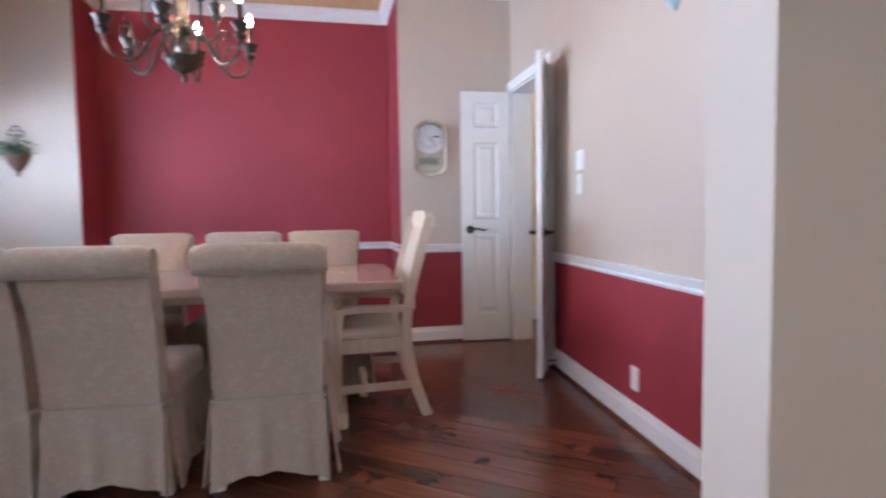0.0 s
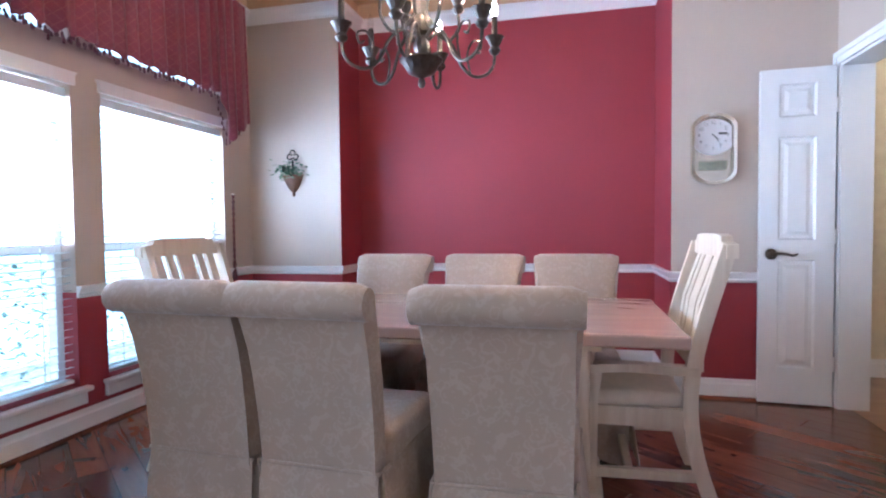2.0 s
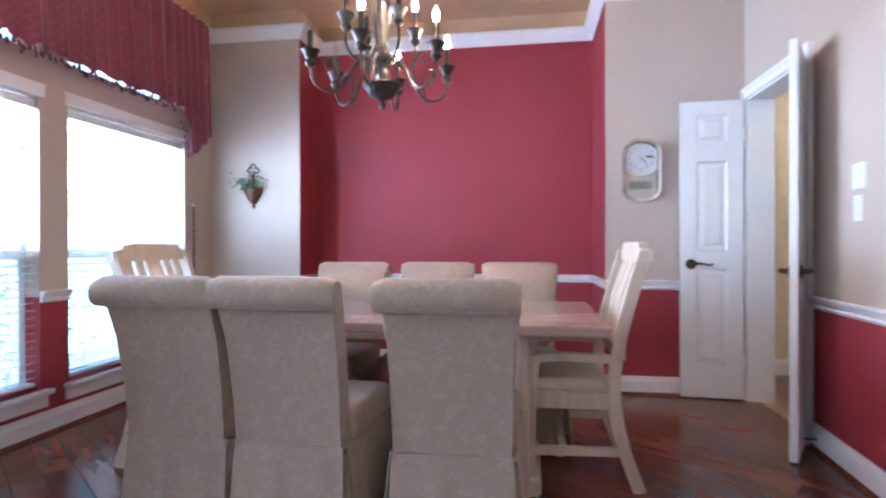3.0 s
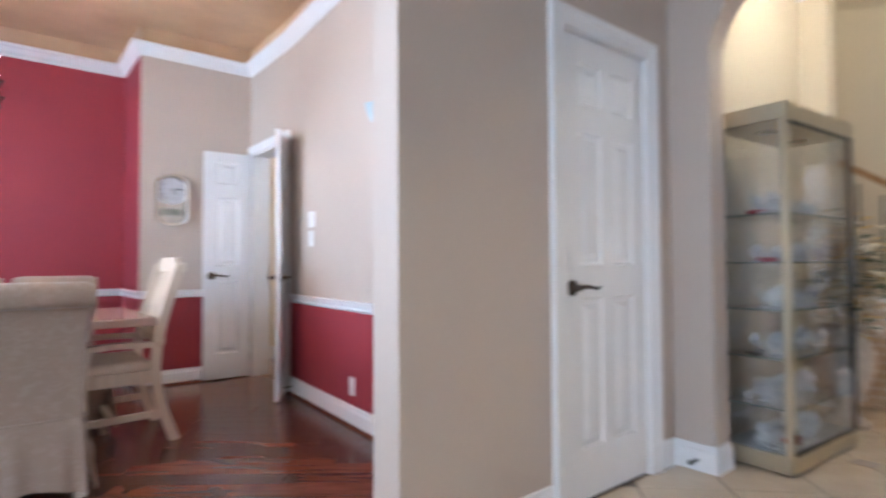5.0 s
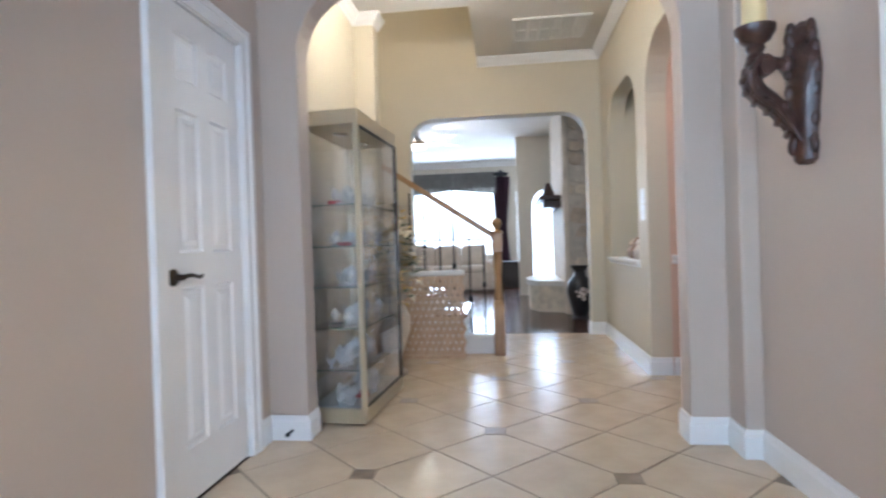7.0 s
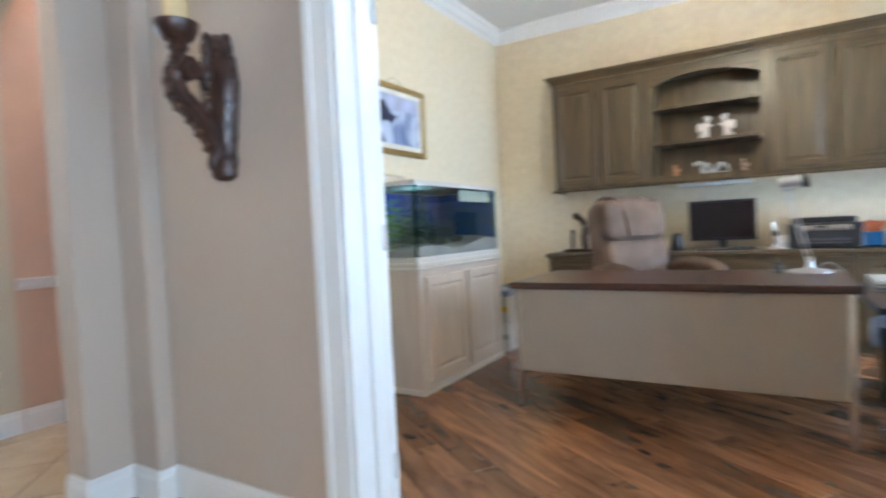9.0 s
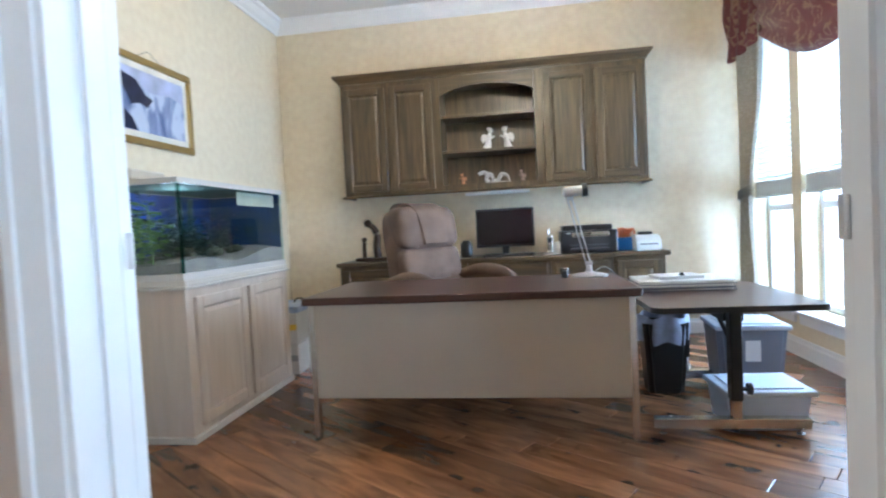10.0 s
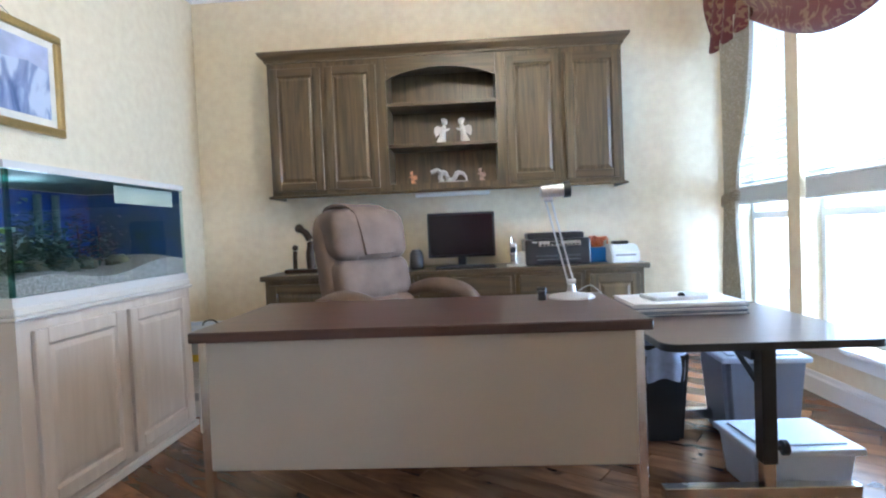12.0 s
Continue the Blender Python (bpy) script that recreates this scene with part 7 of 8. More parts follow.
for q in range(5):
    a = q * 1.2566
    tube(bm, [(0, 0.15, 0.13), (0.30 * math.cos(a), 0.15 + 0.30 * math.sin(a), 0.06)], 0.022, 6)
    bmesh.ops.create_icosphere(bm, subdivisions=1, radius=0.03, matrix=Matrix.Translation((0.30 * math.cos(a), 0.15 + 0.30 * math.sin(a), 0.03)))
part("base", bm, BLACK, ec)

# aquarium on its stand
stn = thing("aquarium_stand", pose(4.65, -3.68, 0), "whitewashed wooden aquarium stand with two raised-panel doors", "cabinet")
MOULD = mat("cream moulding paint", (0.56, 0.51, 0.44), 0.4, vary=0.03, scale=6)
SW, SD = 0.595, 1.19
bm = bmn()
box(bm, 0.0, 0.0, 0.03, SW, SD, 0.80)
part("body", bm, PICKLE, stn)
bm = bmn()
box(bm, -0.018, -0.005, 0.0, SW, SD + 0.015, 0.035, 0.004)
part("plinth", bm, MOULD, stn, "cream plinth moulding")
bm = bmn()
box(bm, -0.02, -0.01, 0.80, SW, SD + 0.02, 0.818, 0.005)
box(bm, -0.008, -0.004, 0.818, SW, SD + 0.008, 0.848, 0.004)
part("top_moulding", bm, MOULD, stn, "cream top moulding")
for q in range(2):
    framed_door(0.515, 0.68, "", stn, pose(0.0, 0.055 + q * 0.555, 0.075, 0, 0, 90), 0.02, PICKLE)
aq = thing("aquarium", pose(4.655, -3.68, 0.848), "glass aquarium with green plants, grey gravel and a blue back", "aquarium")
AH = 0.53
TD = SW - 0.045
bm = bmn()
for c in ((-0.004, -0.004, SW, 0.012), (-0.004, SD - 0.008, SW, SD + 0.004), (-0.004, 0.012, 0.012, SD - 0.008), (SW - 0.02, 0.012, SW, SD - 0.008)):
    box(bm, c[0], c[1], AH - 0.028, c[2], c[3], AH)
    box(bm, c[0], c[1], 0.0, c[2], c[3], 0.035)
part("rim", bm, mat("ivory plastic rim", (0.57, 0.54, 0.50), 0.4, vary=0.02), aq, "ivory top and bottom rim")
AQG = glass("aquarium glass", (0.90, 0.96, 0.95))
for nm, c in (("front_glass", (0.0, 0.008, 0.006, SD - 0.004)), ("end_glass", (0.006, SD - 0.010, SW - 0.02, SD - 0.004)), ("end_glass", (0.006, 0.0, SW - 0.02, 0.006))):
    bm = bmn()
    box(bm, c[0], c[1], 0.036, c[2], c[3], AH - 0.03)
    part(nm, bm, AQG, aq).visible_shadow = False
bm = bmn()
box(bm, -0.0065, SD - 0.012, 0.036, 0.008, SD + 0.002, AH - 0.03)
part("corner_seam", bm, glass("green silicone edge", (0.35, 0.60, 0.55)), aq)
bm = bmn()
box(bm, TD, 0.01, 0.036, TD + 0.01, SD - 0.012, AH - 0.03)
part("blue_back", bm, mat("blue aquarium back", (0.014, 0.070, 0.36), 0.5, scale=5, second=(0.004, 0.020, 0.12)), aq, "deep blue back panel")
# Added panel: the blue mirrored in the far end glass is its colour.
bm = bmn()
box(bm, 0.013, 0.0125, 0.036, TD - 0.002, 0.018, AH - 0.03)
part("end_reflection", bm, mat("painted blue end reflection", (0.016, 0.060, 0.23), 0.5, scale=6, second=(0.030, 0.055, 0.060)), aq, "dim blue panel painted as the reflection in the end glass")
bm = bmn()
grid_surface(bm, lambda u, v: (0.012 + u * (TD - 0.016), 0.014 + v * (SD - 0.03), 0.085 + 0.035 * (1 - v) ** 2 + 0.02 * math.sin(v * 9 + u * 4) + 0.03 * u), 18, 30)
grid_surface(bm, lambda u, v: (0.0115, 0.014 + u * (SD - 0.03), 0.037 + v * (0.048 + 0.035 * (1 - u) ** 2 + 0.02 * math.sin(u * 9))), 30, 2)
grid_surface(bm, lambda u, v: (0.012 + u * (TD - 0.016), SD - 0.0155, 0.037 + v * (0.048 + 0.02 * math.sin(9 + u * 4) + 0.03 * u)), 18, 2)
part("gravel", bm, mat("grey-pink gravel", (0.38, 0.325, 0.31), 0.8, vary=0.5, scale=120, bump=0.9, bump_scale=130), aq, "grey gravel bed")
rng = random.Random(77)
WEEDS = [mat("dark water weed", (0.020, 0.050, 0.030), 0.5, vary=0.5, scale=30), mat("broad water plant green", (0.17, 0.30, 0.05), 0.5, vary=0.4, scale=25), mat("blue-green feathery weed", (0.030, 0.085, 0.065), 0.5, vary=0.4, scale=30), mat("red-brown water plant", (0.13, 0.035, 0.018), 0.5, vary=0.4, scale=30)]
for bx, by, hh, kind_, cnt, size in ((0.20, 1.10, 0.27, 1, 70, 0.055), (0.34, 1.02, 0.22, 1, 60, 0.055), (0.16, 0.98, 0.12, 0, 110, 0.04), (0.24, 0.88, 0.15, 0, 130, 0.045), (0.15, 0.80, 0.13, 0, 110, 0.04), (0.30, 0.77, 0.19, 0, 120, 0.045),
                                     (0.20, 0.68, 0.12, 0, 90, 0.04), (0.36, 0.60, 0.22, 2, 170, 0.032), (0.28, 0.52, 0.18, 2, 150, 0.03), (0.34, 0.36, 0.20, 3, 90, 0.034), (0.30, 0.27, 0.15, 2, 90, 0.03), (0.40, 0.13, 0.20, 3, 60, 0.034), (0.44, 0.95, 0.30, 0, 90, 0.05)):
    bx, hh, cnt = 0.05 + bx * 0.9, hh * 1.2, int(cnt * 1.6)
    bm = bmn()
    leaves(bm, rng, cnt, (bx, by, 0.09 + hh / 2), (0.045, 0.050, hh / 3.2), size, 0.0)
    tube(bm, [(bx, by, 0.06), (bx + 0.01, by, 0.08 + hh)], 0.004, 5)
    part("water_plant", bm, WEEDS[kind_], aq)
ROCK = mat("mossy tank rock", (0.09, 0.085, 0.055), 0.8, vary=0.4, scale=20, bump=0.5, bump_scale=40)
for bx, by, r in ((0.25, 0.62, 0.06), (0.20, 0.86, 0.055), (0.30, 0.40, 0.05), (0.26, 0.22, 0.055), (0.35, 0.72, 0.08)):
    bm = bmn()
    bmesh.ops.create_icosphere(bm, subdivisions=2, radius=r, matrix=Matrix.Translation((bx, by, 0.12)) @ Matrix.Diagonal((1, 1.3, 0.8, 1)))
    for v in bm.verts:
        v.co += Vector((rng.uniform(-1, 1), rng.uniform(-1, 1), rng.uniform(-1, 1))) * r * 0.12
    part("rock", bm, ROCK, aq, "", True)
for y, z in ((0.30, 0.2), (0.42, 0.2), (0.98, 0.2)):
    bm = bmn()
    tube(bm, [(0.52, y, 0.08), (0.52, y, 0.48)], 0.018, 10)
    part("filter_tube", bm, mat("murky tube", (0.08, 0.12, 0.12), 0.3), aq)
# Cream strip paints in the pale reflection near the top of the tank.
bm = bmn()
box(bm, 0.05, 0.02, AH - 0.12, 0.055, 0.52, AH - 0.035, 0.002)
part("reflection_strip", bm, mat("cream strip painted as a reflection", (0.60, 0.56, 0.46), 0.5), aq, "cream strip painted as a reflection")
bm = bmn()
box(bm, 0.25, 0.92, AH + 0.001, 0.5, 1.2, AH + 0.06, 0.01)
part("lamp_hood", bm, mat("aged cream plastic", (0.55, 0.48, 0.38), 0.5), aq, "cream lamp hood")
# Dark panel added for the reflecting water surface; it also shades the tank.
bm = bmn()
box(bm, 0.013, 0.014, AH - 0.026, SW - 0.036, SD - 0.012, AH - 0.018)
part("lid", bm, mat("murky green water underside", (0.10, 0.15, 0.13), 0.75, vary=0.3, scale=8), aq, "dull green panel added for the dark water surface")
bulb_light("aquarium_lamp", 4.90, -2.85, 1.30, 3.0, (0.85, 0.95, 1.0), 0.1)

# picture of a waterfall
pc = thing("framed_picture", pose(5.246, -3.55, 1.653), "gold framed waterfall print with a cream mat", "picture")
PW, PH = 0.83, 0.55
GOLD = mat("antique gold frame", (0.44, 0.31, 0.12), 0.38, metal=0.7, vary=0.12, scale=90)
for c in ((0, 0, PW, 0.045), (0, PH - 0.045, PW, PH), (0, 0.045, 0.045, PH - 0.045), (PW - 0.045, 0.045, PW, PH - 0.045)):
    bm = bmn()
    box(bm, -0.03, c[0], c[1], 0.0, c[2], c[3], 0.008, 2)
    part("frame_side", bm, GOLD, pc)
bm = bmn()
box(bm, -0.012, 0.04, 0.04, -0.006, PW - 0.04, PH - 0.04)
part("mat_board", bm, mat("cream mat board", (0.70, 0.66, 0.56), 0.8), pc)
PRINT = bpy.data.materials.new("waterfall print")
PRINT.use_nodes = True
nt = PRINT.node_tree
b = nt.nodes["Principled BSDF"]
b.inputs["Roughness"].default_value = 0.35
tc = nt.nodes.new("ShaderNodeTexCoord")
mp = nt.nodes.new("ShaderNodeMapping")
mp.inputs["Scale"].default_value = (1, 7, 3.0)
nt.links.new(tc.outputs["Object"], mp.inputs[0])
n1 = nt.nodes.new("ShaderNodeTexNoise")
n1.inputs["Scale"].default_value, n1.inputs["Detail"].default_value, n1.inputs["Distortion"].default_value = 1.3, 6, 0.8
nt.links.new(mp.outputs[0], n1.inputs["Vector"])
rp = nt.nodes.new("ShaderNodeValToRGB")
rp.color_ramp.elements[0].position, rp.color_ramp.elements[0].color = 0.36, (0.07, 0.11, 0.24, 1)
rp.color_ramp.elements[1].position, rp.color_ramp.elements[1].color = 0.60, (0.50, 0.55, 0.66, 1)
e = rp.color_ramp.elements.new(0.5)
e.color = (0.24, 0.29, 0.46, 1)
nt.links.new(n1.outputs["Fac"], rp.inputs[0])
nt.links.new(rp.outputs[0], b.inputs["Base Color"])
bm = bmn()
box(bm, -0.015, 0.085, 0.085, -0.0125, PW - 0.085, PH - 0.085)
part("print", bm, PRINT, pc, "blue-grey waterfall print")
CLIFF = mat("dark printed cliff", (0.012, 0.016, 0.045), 0.35, vary=0.5, scale=14)
SKYP = mat("printed lavender sky", (0.42, 0.45, 0.60), 0.35, vary=0.25, scale=7)
bm = bmn()
prism(bm, [(0.087, 0.33), (0.22, 0.36), (0.40, 0.34), (0.55, 0.37), (PW - 0.087, 0.40), (PW - 0.087, PH - 0.087), (0.087, PH - 0.087)], "x", -0.0158, -0.0152)
part("printed_sky", bm, SKYP, pc)
bm = bmn()
prism(bm, [(0.40, 0.30), (0.47, 0.32), (0.55, 0.40), (0.66, 0.42), (PW - 0.088, 0.45), (PW - 0.088, 0.36), (0.66, 0.33), (0.60, 0.24), (0.52, 0.26), (0.46, 0.24)], "x", -0.0166, -0.016)
part("printed_cliff", bm, CLIFF, pc)
bm = bmn()
prism(bm, [(0.56, 0.088), (0.60, 0.16), (0.66, 0.20), (PW - 0.088, 0.22), (PW - 0.088, 0.088)], "x", -0.0166, -0.016)
part("printed_cliff", bm, CLIFF, pc)
bm = bmn()
tube(bm, [(-0.003, 0.28, PH), (-0.003, 0.40, PH + 0.06), (-0.003, 0.52, PH)], 0.0015, 5)
part("hanging_wire", bm, BLACKMETAL, pc)

# adjustable table
DARKTOP = wood("dark table laminate", (0.085, 0.050, 0.038), (0.058, 0.034, 0.026), 0.30, (2, 20, 20))
t2 = thing("work_table", pose(1.56, -3.62, 0), "dark-topped adjustable work table on a steel T-leg frame", "table")
bm = bmn()
r = 0.06
pl_ = []
for cx, cy, a0 in ((0.78 - r, 1.0 - r, 0), (r, 1.0 - r, 90), (r, r, 180), (0.78 - r, r, 270)):
    pl_ += [(cx + r * math.cos(radians(a0 + 90 * q / 6)), cy + r * math.sin(radians(a0 + 90 * q / 6))) for q in range(7)]
prism(bm, pl_, "z", 0.598, 0.62)
part("tabletop", bm, DARKTOP, t2, "dark rounded laminate top")
bm = bmn()
prism(bm, [(x + (0.004 if x > 0.39 else -0.004), y + (0.004 if y > 0.5 else -0.004)) for x, y in pl_], "z", 0.592, 0.6195)
part("edge_band", bm, BLACK, t2, "black rubber edge")
for y in (0.95, 0.10):
    bm = bmn()
    box(bm, 0.385, y - 0.03, 0.17, 0.437, y + 0.03, 0.59, 0.003)
    part("upright", bm, BLACK, t2, "black upright")
    bm = bmn()
    box(bm, 0.390, y - 0.022, 0.085, 0.432, y + 0.022, 0.17)
    part("inner_post", bm, CHROME, t2)
    bm = bmn()
    box(bm, 0.09, y - 0.025, 0.035, 0.785, y + 0.025, 0.085, 0.003)
    part("foot", bm, CHROME, t2, "brushed steel foot")
    for x in (0.13, 0.745):
        bm = bmn()
        lathe(bm, [(0.016, 0), (0.018, 0.008), (0.006, 0.012), (0.006, 0.036)], 10, x, y)
        part("glide", bm, CHROME, t2)
bm = bmn()
lathe(bm, [(0.01, -0.05), (0.01, -0.02), (0.028, -0.018), (0.028, 0.0), (0.01, 0.004)], 12)
bmesh.ops.rotate(bm, matrix=Matrix.Rotation(radians(-90), 3, "Y"), verts=bm.verts, cent=(0, 0, 0))
bmesh.ops.translate(bm, vec=(0.34, 0.95, 0.22), verts=bm.verts)
part("knob", bm, BLACK, t2)
bm = bmn()
box(bm, 0.36, 0.12, 0.54, 0.45, 0.93, 0.585)
tube(bm, [(0.405, 0.92, 0.42), (0.405, 0.66, 0.56)], 0.012, 6)
part("beam", bm, BLACK, t2)
ps = thing("paper_stack", pose(2.02, -3.40, 0.001), "stack of white papers and folders on the work table", "papers")
PAPER = mat("white paper", (0.74, 0.73, 0.72), 0.7, vary=0.04)
FOLDER = mat("grey folder card", (0.20, 0.22, 0.27), 0.6, vary=0.1)
for q in range(10):
    bm = bmn()
    box(bm, -0.26 + 0.008 * (q % 3), -0.19 + 0.006 * (q % 2), 0.62 + q * 0.006, 0.26 - 0.006 * (q % 2), 0.19 + 0.004 * (q % 3), 0.6255 + q * 0.006)
    bmesh.ops.rotate(bm, matrix=Matrix.Rotation(radians(random.Random(q).uniform(-3, 3)), 3, "Z"), verts=bm.verts, cent=(0, 0, 0))
    part("sheet", bm, FOLDER if q in (0, 2, 3, 6) else PAPER, ps)
bm = bmn()
box(bm, -0.13, -0.09, 0, 0.13, 0.09, 0.02, 0.003)
single("notepad", bm, mat("note paper", (0.68, 0.68, 0.68), 0.7), "small white notepad on the paper stack", "notepad", pose(2.04, -3.38, 0.682, 0, 0, 8))
bm = bmn()
prism(bm, [(-0.016, 0), (0.016, 0), (0.005, 0.016), (-0.005, 0.016)], "y", -0.012, 0.012)
single("binder_clip", bm, BLACK, "black binder clip on the notepad", "clip", pose(2.025, -3.31, 0.7025))

# bins and boxes under the table
def tub(name, m, w, d, h, taper, body_mat, lid_mat, label, cat):
    t = thing(name, m, label, cat)
    bm = bmn()
    lo = [(-w / 2 * taper, -d / 2 * taper), (w / 2 * taper, -d / 2 * taper), (w / 2 * taper, d / 2 * taper), (-w / 2 * taper, d / 2 * taper)]
    hi = [(-w / 2, -d / 2), (w / 2, -d / 2), (w / 2, d / 2), (-w / 2, d / 2)]
    a = [bm.verts.new((x, y, 0)) for x, y in lo]
    b_ = [bm.verts.new((x, y, h)) for x, y in hi]
    bm.faces.new(a[::-1])
    if lid_mat:
        bm.faces.new(b_)
    for q in range(4):
        bm.faces.new((a[q], a[(q + 1) % 4], b_[(q + 1) % 4], b_[q]))
    bmesh.ops.bevel(bm, geom=[e for e in bm.edges if abs(e.verts[0].co.z - e.verts[1].co.z) > 0.05], offset=0.03, segments=3, affect="EDGES")
    if not lid_mat:
        bmesh.ops.recalc_face_normals(bm, faces=bm.faces)
        bmesh.ops.solidify(bm, geom=bm.faces[:], thickness=0.004)
    part("body", bm, body_mat, t, "", True)
    if lid_mat:
        bm = bmn()
        box(bm, -w / 2 - 0.012, -d / 2 - 0.012, h, w / 2 + 0.012, d / 2 + 0.012, h + 0.028, 0.008, 2)
        box(bm, -w / 2 + 0.03, -d / 2 + 0.03, h + 0.028, w / 2 - 0.03, d / 2 - 0.03, h + 0.036, 0.003)
        part("lid", bm, lid_mat, t)
    return t


GREYP = mat("translucent grey plastic", (0.22, 0.25, 0.31), 0.4, vary=0.05)
LIDP = mat("pale blue-white plastic lid", (0.62, 0.68, 0.78), 0.35, vary=0.03)
CLEARP = mat("frosted clear plastic", (0.55, 0.61, 0.74), 0.35, vary=0.08, scale=4)
g = tub("storage_tote", pose(1.655, -3.43, 0, 0, 0, -4), 0.375, 0.36, 0.38, 0.86, GREYP, LIDP, "tall grey plastic storage tote with a pale lid", "storage box")
bm = bmn()
box(bm, -0.04, 0.170, 0.20, 0.04, 0.176, 0.32)
part("label_sticker", bm, WHITEP, g)
tub("storage_box", pose(1.80, -2.875, 0, 0, 0, 2), 0.385, 0.32, 0.165, 0.9, CLEARP, LIDP, "low frosted plastic storage box with a white lid", "storage box")
wb = tub("waste_bin", pose(2.125, -3.40, 0), 0.26, 0.24, 0.42, 0.78, BLACK, None, "black plastic waste bin lined with a clear blue bag", "bin")
bm = bmn()
grid_surface(bm, lambda u, v: ((0.142 + 0.012 * math.sin(u * 40)) * math.cos(u * 6.2832) * (1 + 0.06 * math.sin(v * 3)), (0.128 + 0.010 * math.sin(u * 46)) * math.sin(u * 6.2832) * (1 + 0.06 * math.sin(v * 3)), 0.30 + v * 0.16 + 0.012 * math.sin(u * 31)), 60, 4)
part("bag", bm, mat("blue bin liner", (0.36, 0.42, 0.56), 0.3, vary=0.2, scale=20), wb, "crumpled pale blue liner", True)
bm = bmn()
box(bm, 1.86, -4.0, 0.0, 1.94, -3.8, 0.05, 0.006)
tube(bm, curve_pts([(1.90, -3.9, 0.05), (2.0, -3.7, 0.10), (2.06, -3.6, 0.02), (2.15, -3.75, 0.3)], 6), 0.004, 5)
single("power_strip", bm, WHITEP, "white power strip with a trailing cord on the floor", "power strip")

# desk lamp
STEELP = mat("silver lamp paint", (0.62, 0.62, 0.64), 0.3, metal=0.4, vary=0.03)
lp = thing("desk_lamp", pose(2.565, -3.19, 0.7285), "silver articulated desk lamp on a round base, off", "lamp")
bm = bmn()
lathe(bm, [(0.105, 0), (0.105, 0.006), (0.09, 0.014), (0.03, 0.022), (0.02, 0.03), (0.016, 0.06), (0.008, 0.065)], 32)
part("base", bm, STEELP, lp, "round silver base", True)
top = Vector((0.095, 0.02, 0.455))
for dx in (-0.013, 0.013):
    bm = bmn()
    tube(bm, [(dx, 0, 0.06), (top.x + dx, top.y, top.z)], 0.0045, 6)
    part("arm_rod", bm, STEELP, lp)
for at in (Vector((0, 0, 0.075)), top):
    bm = bmn()
    tube(bm, [at - Vector((0.02, 0, 0)), at + Vector((0.02, 0, 0))], 0.011, 8)
    part("joint", bm, STEELP, lp)
head = top + Vector((-0.035, 0.0, 0.04))
for nm, prof_, m_, lab_ in (("shade", [(0.010, -0.072), (0.026, -0.066), (0.029, -0.03), (0.029, 0.03), (0.034, 0.045), (0.036, 0.062)], STEELP, "small silver cylinder shade"),
                            ("shade_liner", [(0.037, 0.034), (0.038, 0.064), (0.030, 0.066), (0.028, 0.050)], BLACK, "black shade rim")):
    bm = bmn()
    lathe(bm, prof_, 20)
    bmesh.ops.rotate(bm, matrix=Matrix.Rotation(radians(-86), 3, "Y"), verts=bm.verts, cent=(0, 0, 0))
    bmesh.ops.translate(bm, vec=head, verts=bm.verts)
    part(nm, bm, m_, lp, lab_, True)
bm = bmn()
tube(bm, curve_pts([(-0.02, 0.0, 0.02), (-0.09, -0.03, 0.05), (-0.15, -0.06, 0.006), (-0.16, -0.12, 0.004)], 6), 0.003, 5)
part("cord", bm, mat("grey cord", (0.3, 0.3, 0.3), 0.5), lp)
bm = bmn()
box(bm, -0.018, -0.012, 0, 0.018, 0.012, 0.045, 0.004)
box(bm, -0.022, -0.014, 0.03, 0.022, 0.0, 0.06, 0.006)
single("desk_gadget", bm, BLACK, "small black gadget standing on the desk", "gadget", pose(2.71, -3.12, 0.7285))

# things on the credenza
mo = thing("monitor", pose(3.10, -4.80, CT), "black flat computer monitor, switched off", "monitor")
bm = bmn()
box(bm, -0.255, -0.025, 0.075, 0.255, 0.01, 0.415, 0.006)
part("bezel", bm, BLACK, mo)
bm = bmn()
box(bm, -0.238, 0.0105, 0.095, 0.238, 0.012, 0.398)
part("screen", bm, mat("dark screen", (0.010, 0.008, 0.010), 0.12), mo)
bm = bmn()
box(bm, -0.03, -0.04, 0.01, 0.03, -0.01, 0.12, 0.004)
box(bm, -0.12, -0.09, 0, 0.12, 0.07, 0.012, 0.005)
part("stand", bm, BLACK, mo)
kb = thing("keyboard", pose(3.07, -4.64, CT), "black computer keyboard before the monitor", "keyboard")
bm = bmn()
box(bm, -0.22, -0.07, 0, 0.22, 0.07, 0.018, 0.005)
part("case", bm, BLACK, kb)
for rr_ in range(4):
    bm = bmn()
    for cc_ in range(15):
        box(bm, -0.205 + cc_ * 0.0275, -0.055 + rr_ * 0.028, 0.018, -0.205 + cc_ * 0.0275 + 0.023, -0.055 + rr_ * 0.028 + 0.023, 0.025)
    part("key_row", bm, BLACK, kb)
sk = thing("loudspeaker", pose(3.44, -4.72, CT), "small black computer loudspeaker", "speaker")
bm = bmn()
lathe(bm, [(0.05, 0), (0.055, 0.03), (0.05, 0.12), (0.03, 0.15)], 16)
part("body", bm, BLACK, sk, "", True)
bm = bmn()
box(bm, 3.62, -5.0, CT, 3.78, -4.78, CT + 0.455, 0.006)
single("computer_tower", bm, BLACK, "black computer tower behind the chair", "computer")
ph = thing("cordless_phone", pose(2.72, -4.68, CT), "silver cordless telephone in its cradle", "telephone")
bm = bmn()
box(bm, -0.025, -0.02, 0.01, 0.025, 0.01, 0.17, 0.01, 2)
tube(bm, [(0.012, -0.008, 0.16), (0.012, -0.008, 0.21)], 0.006, 6)
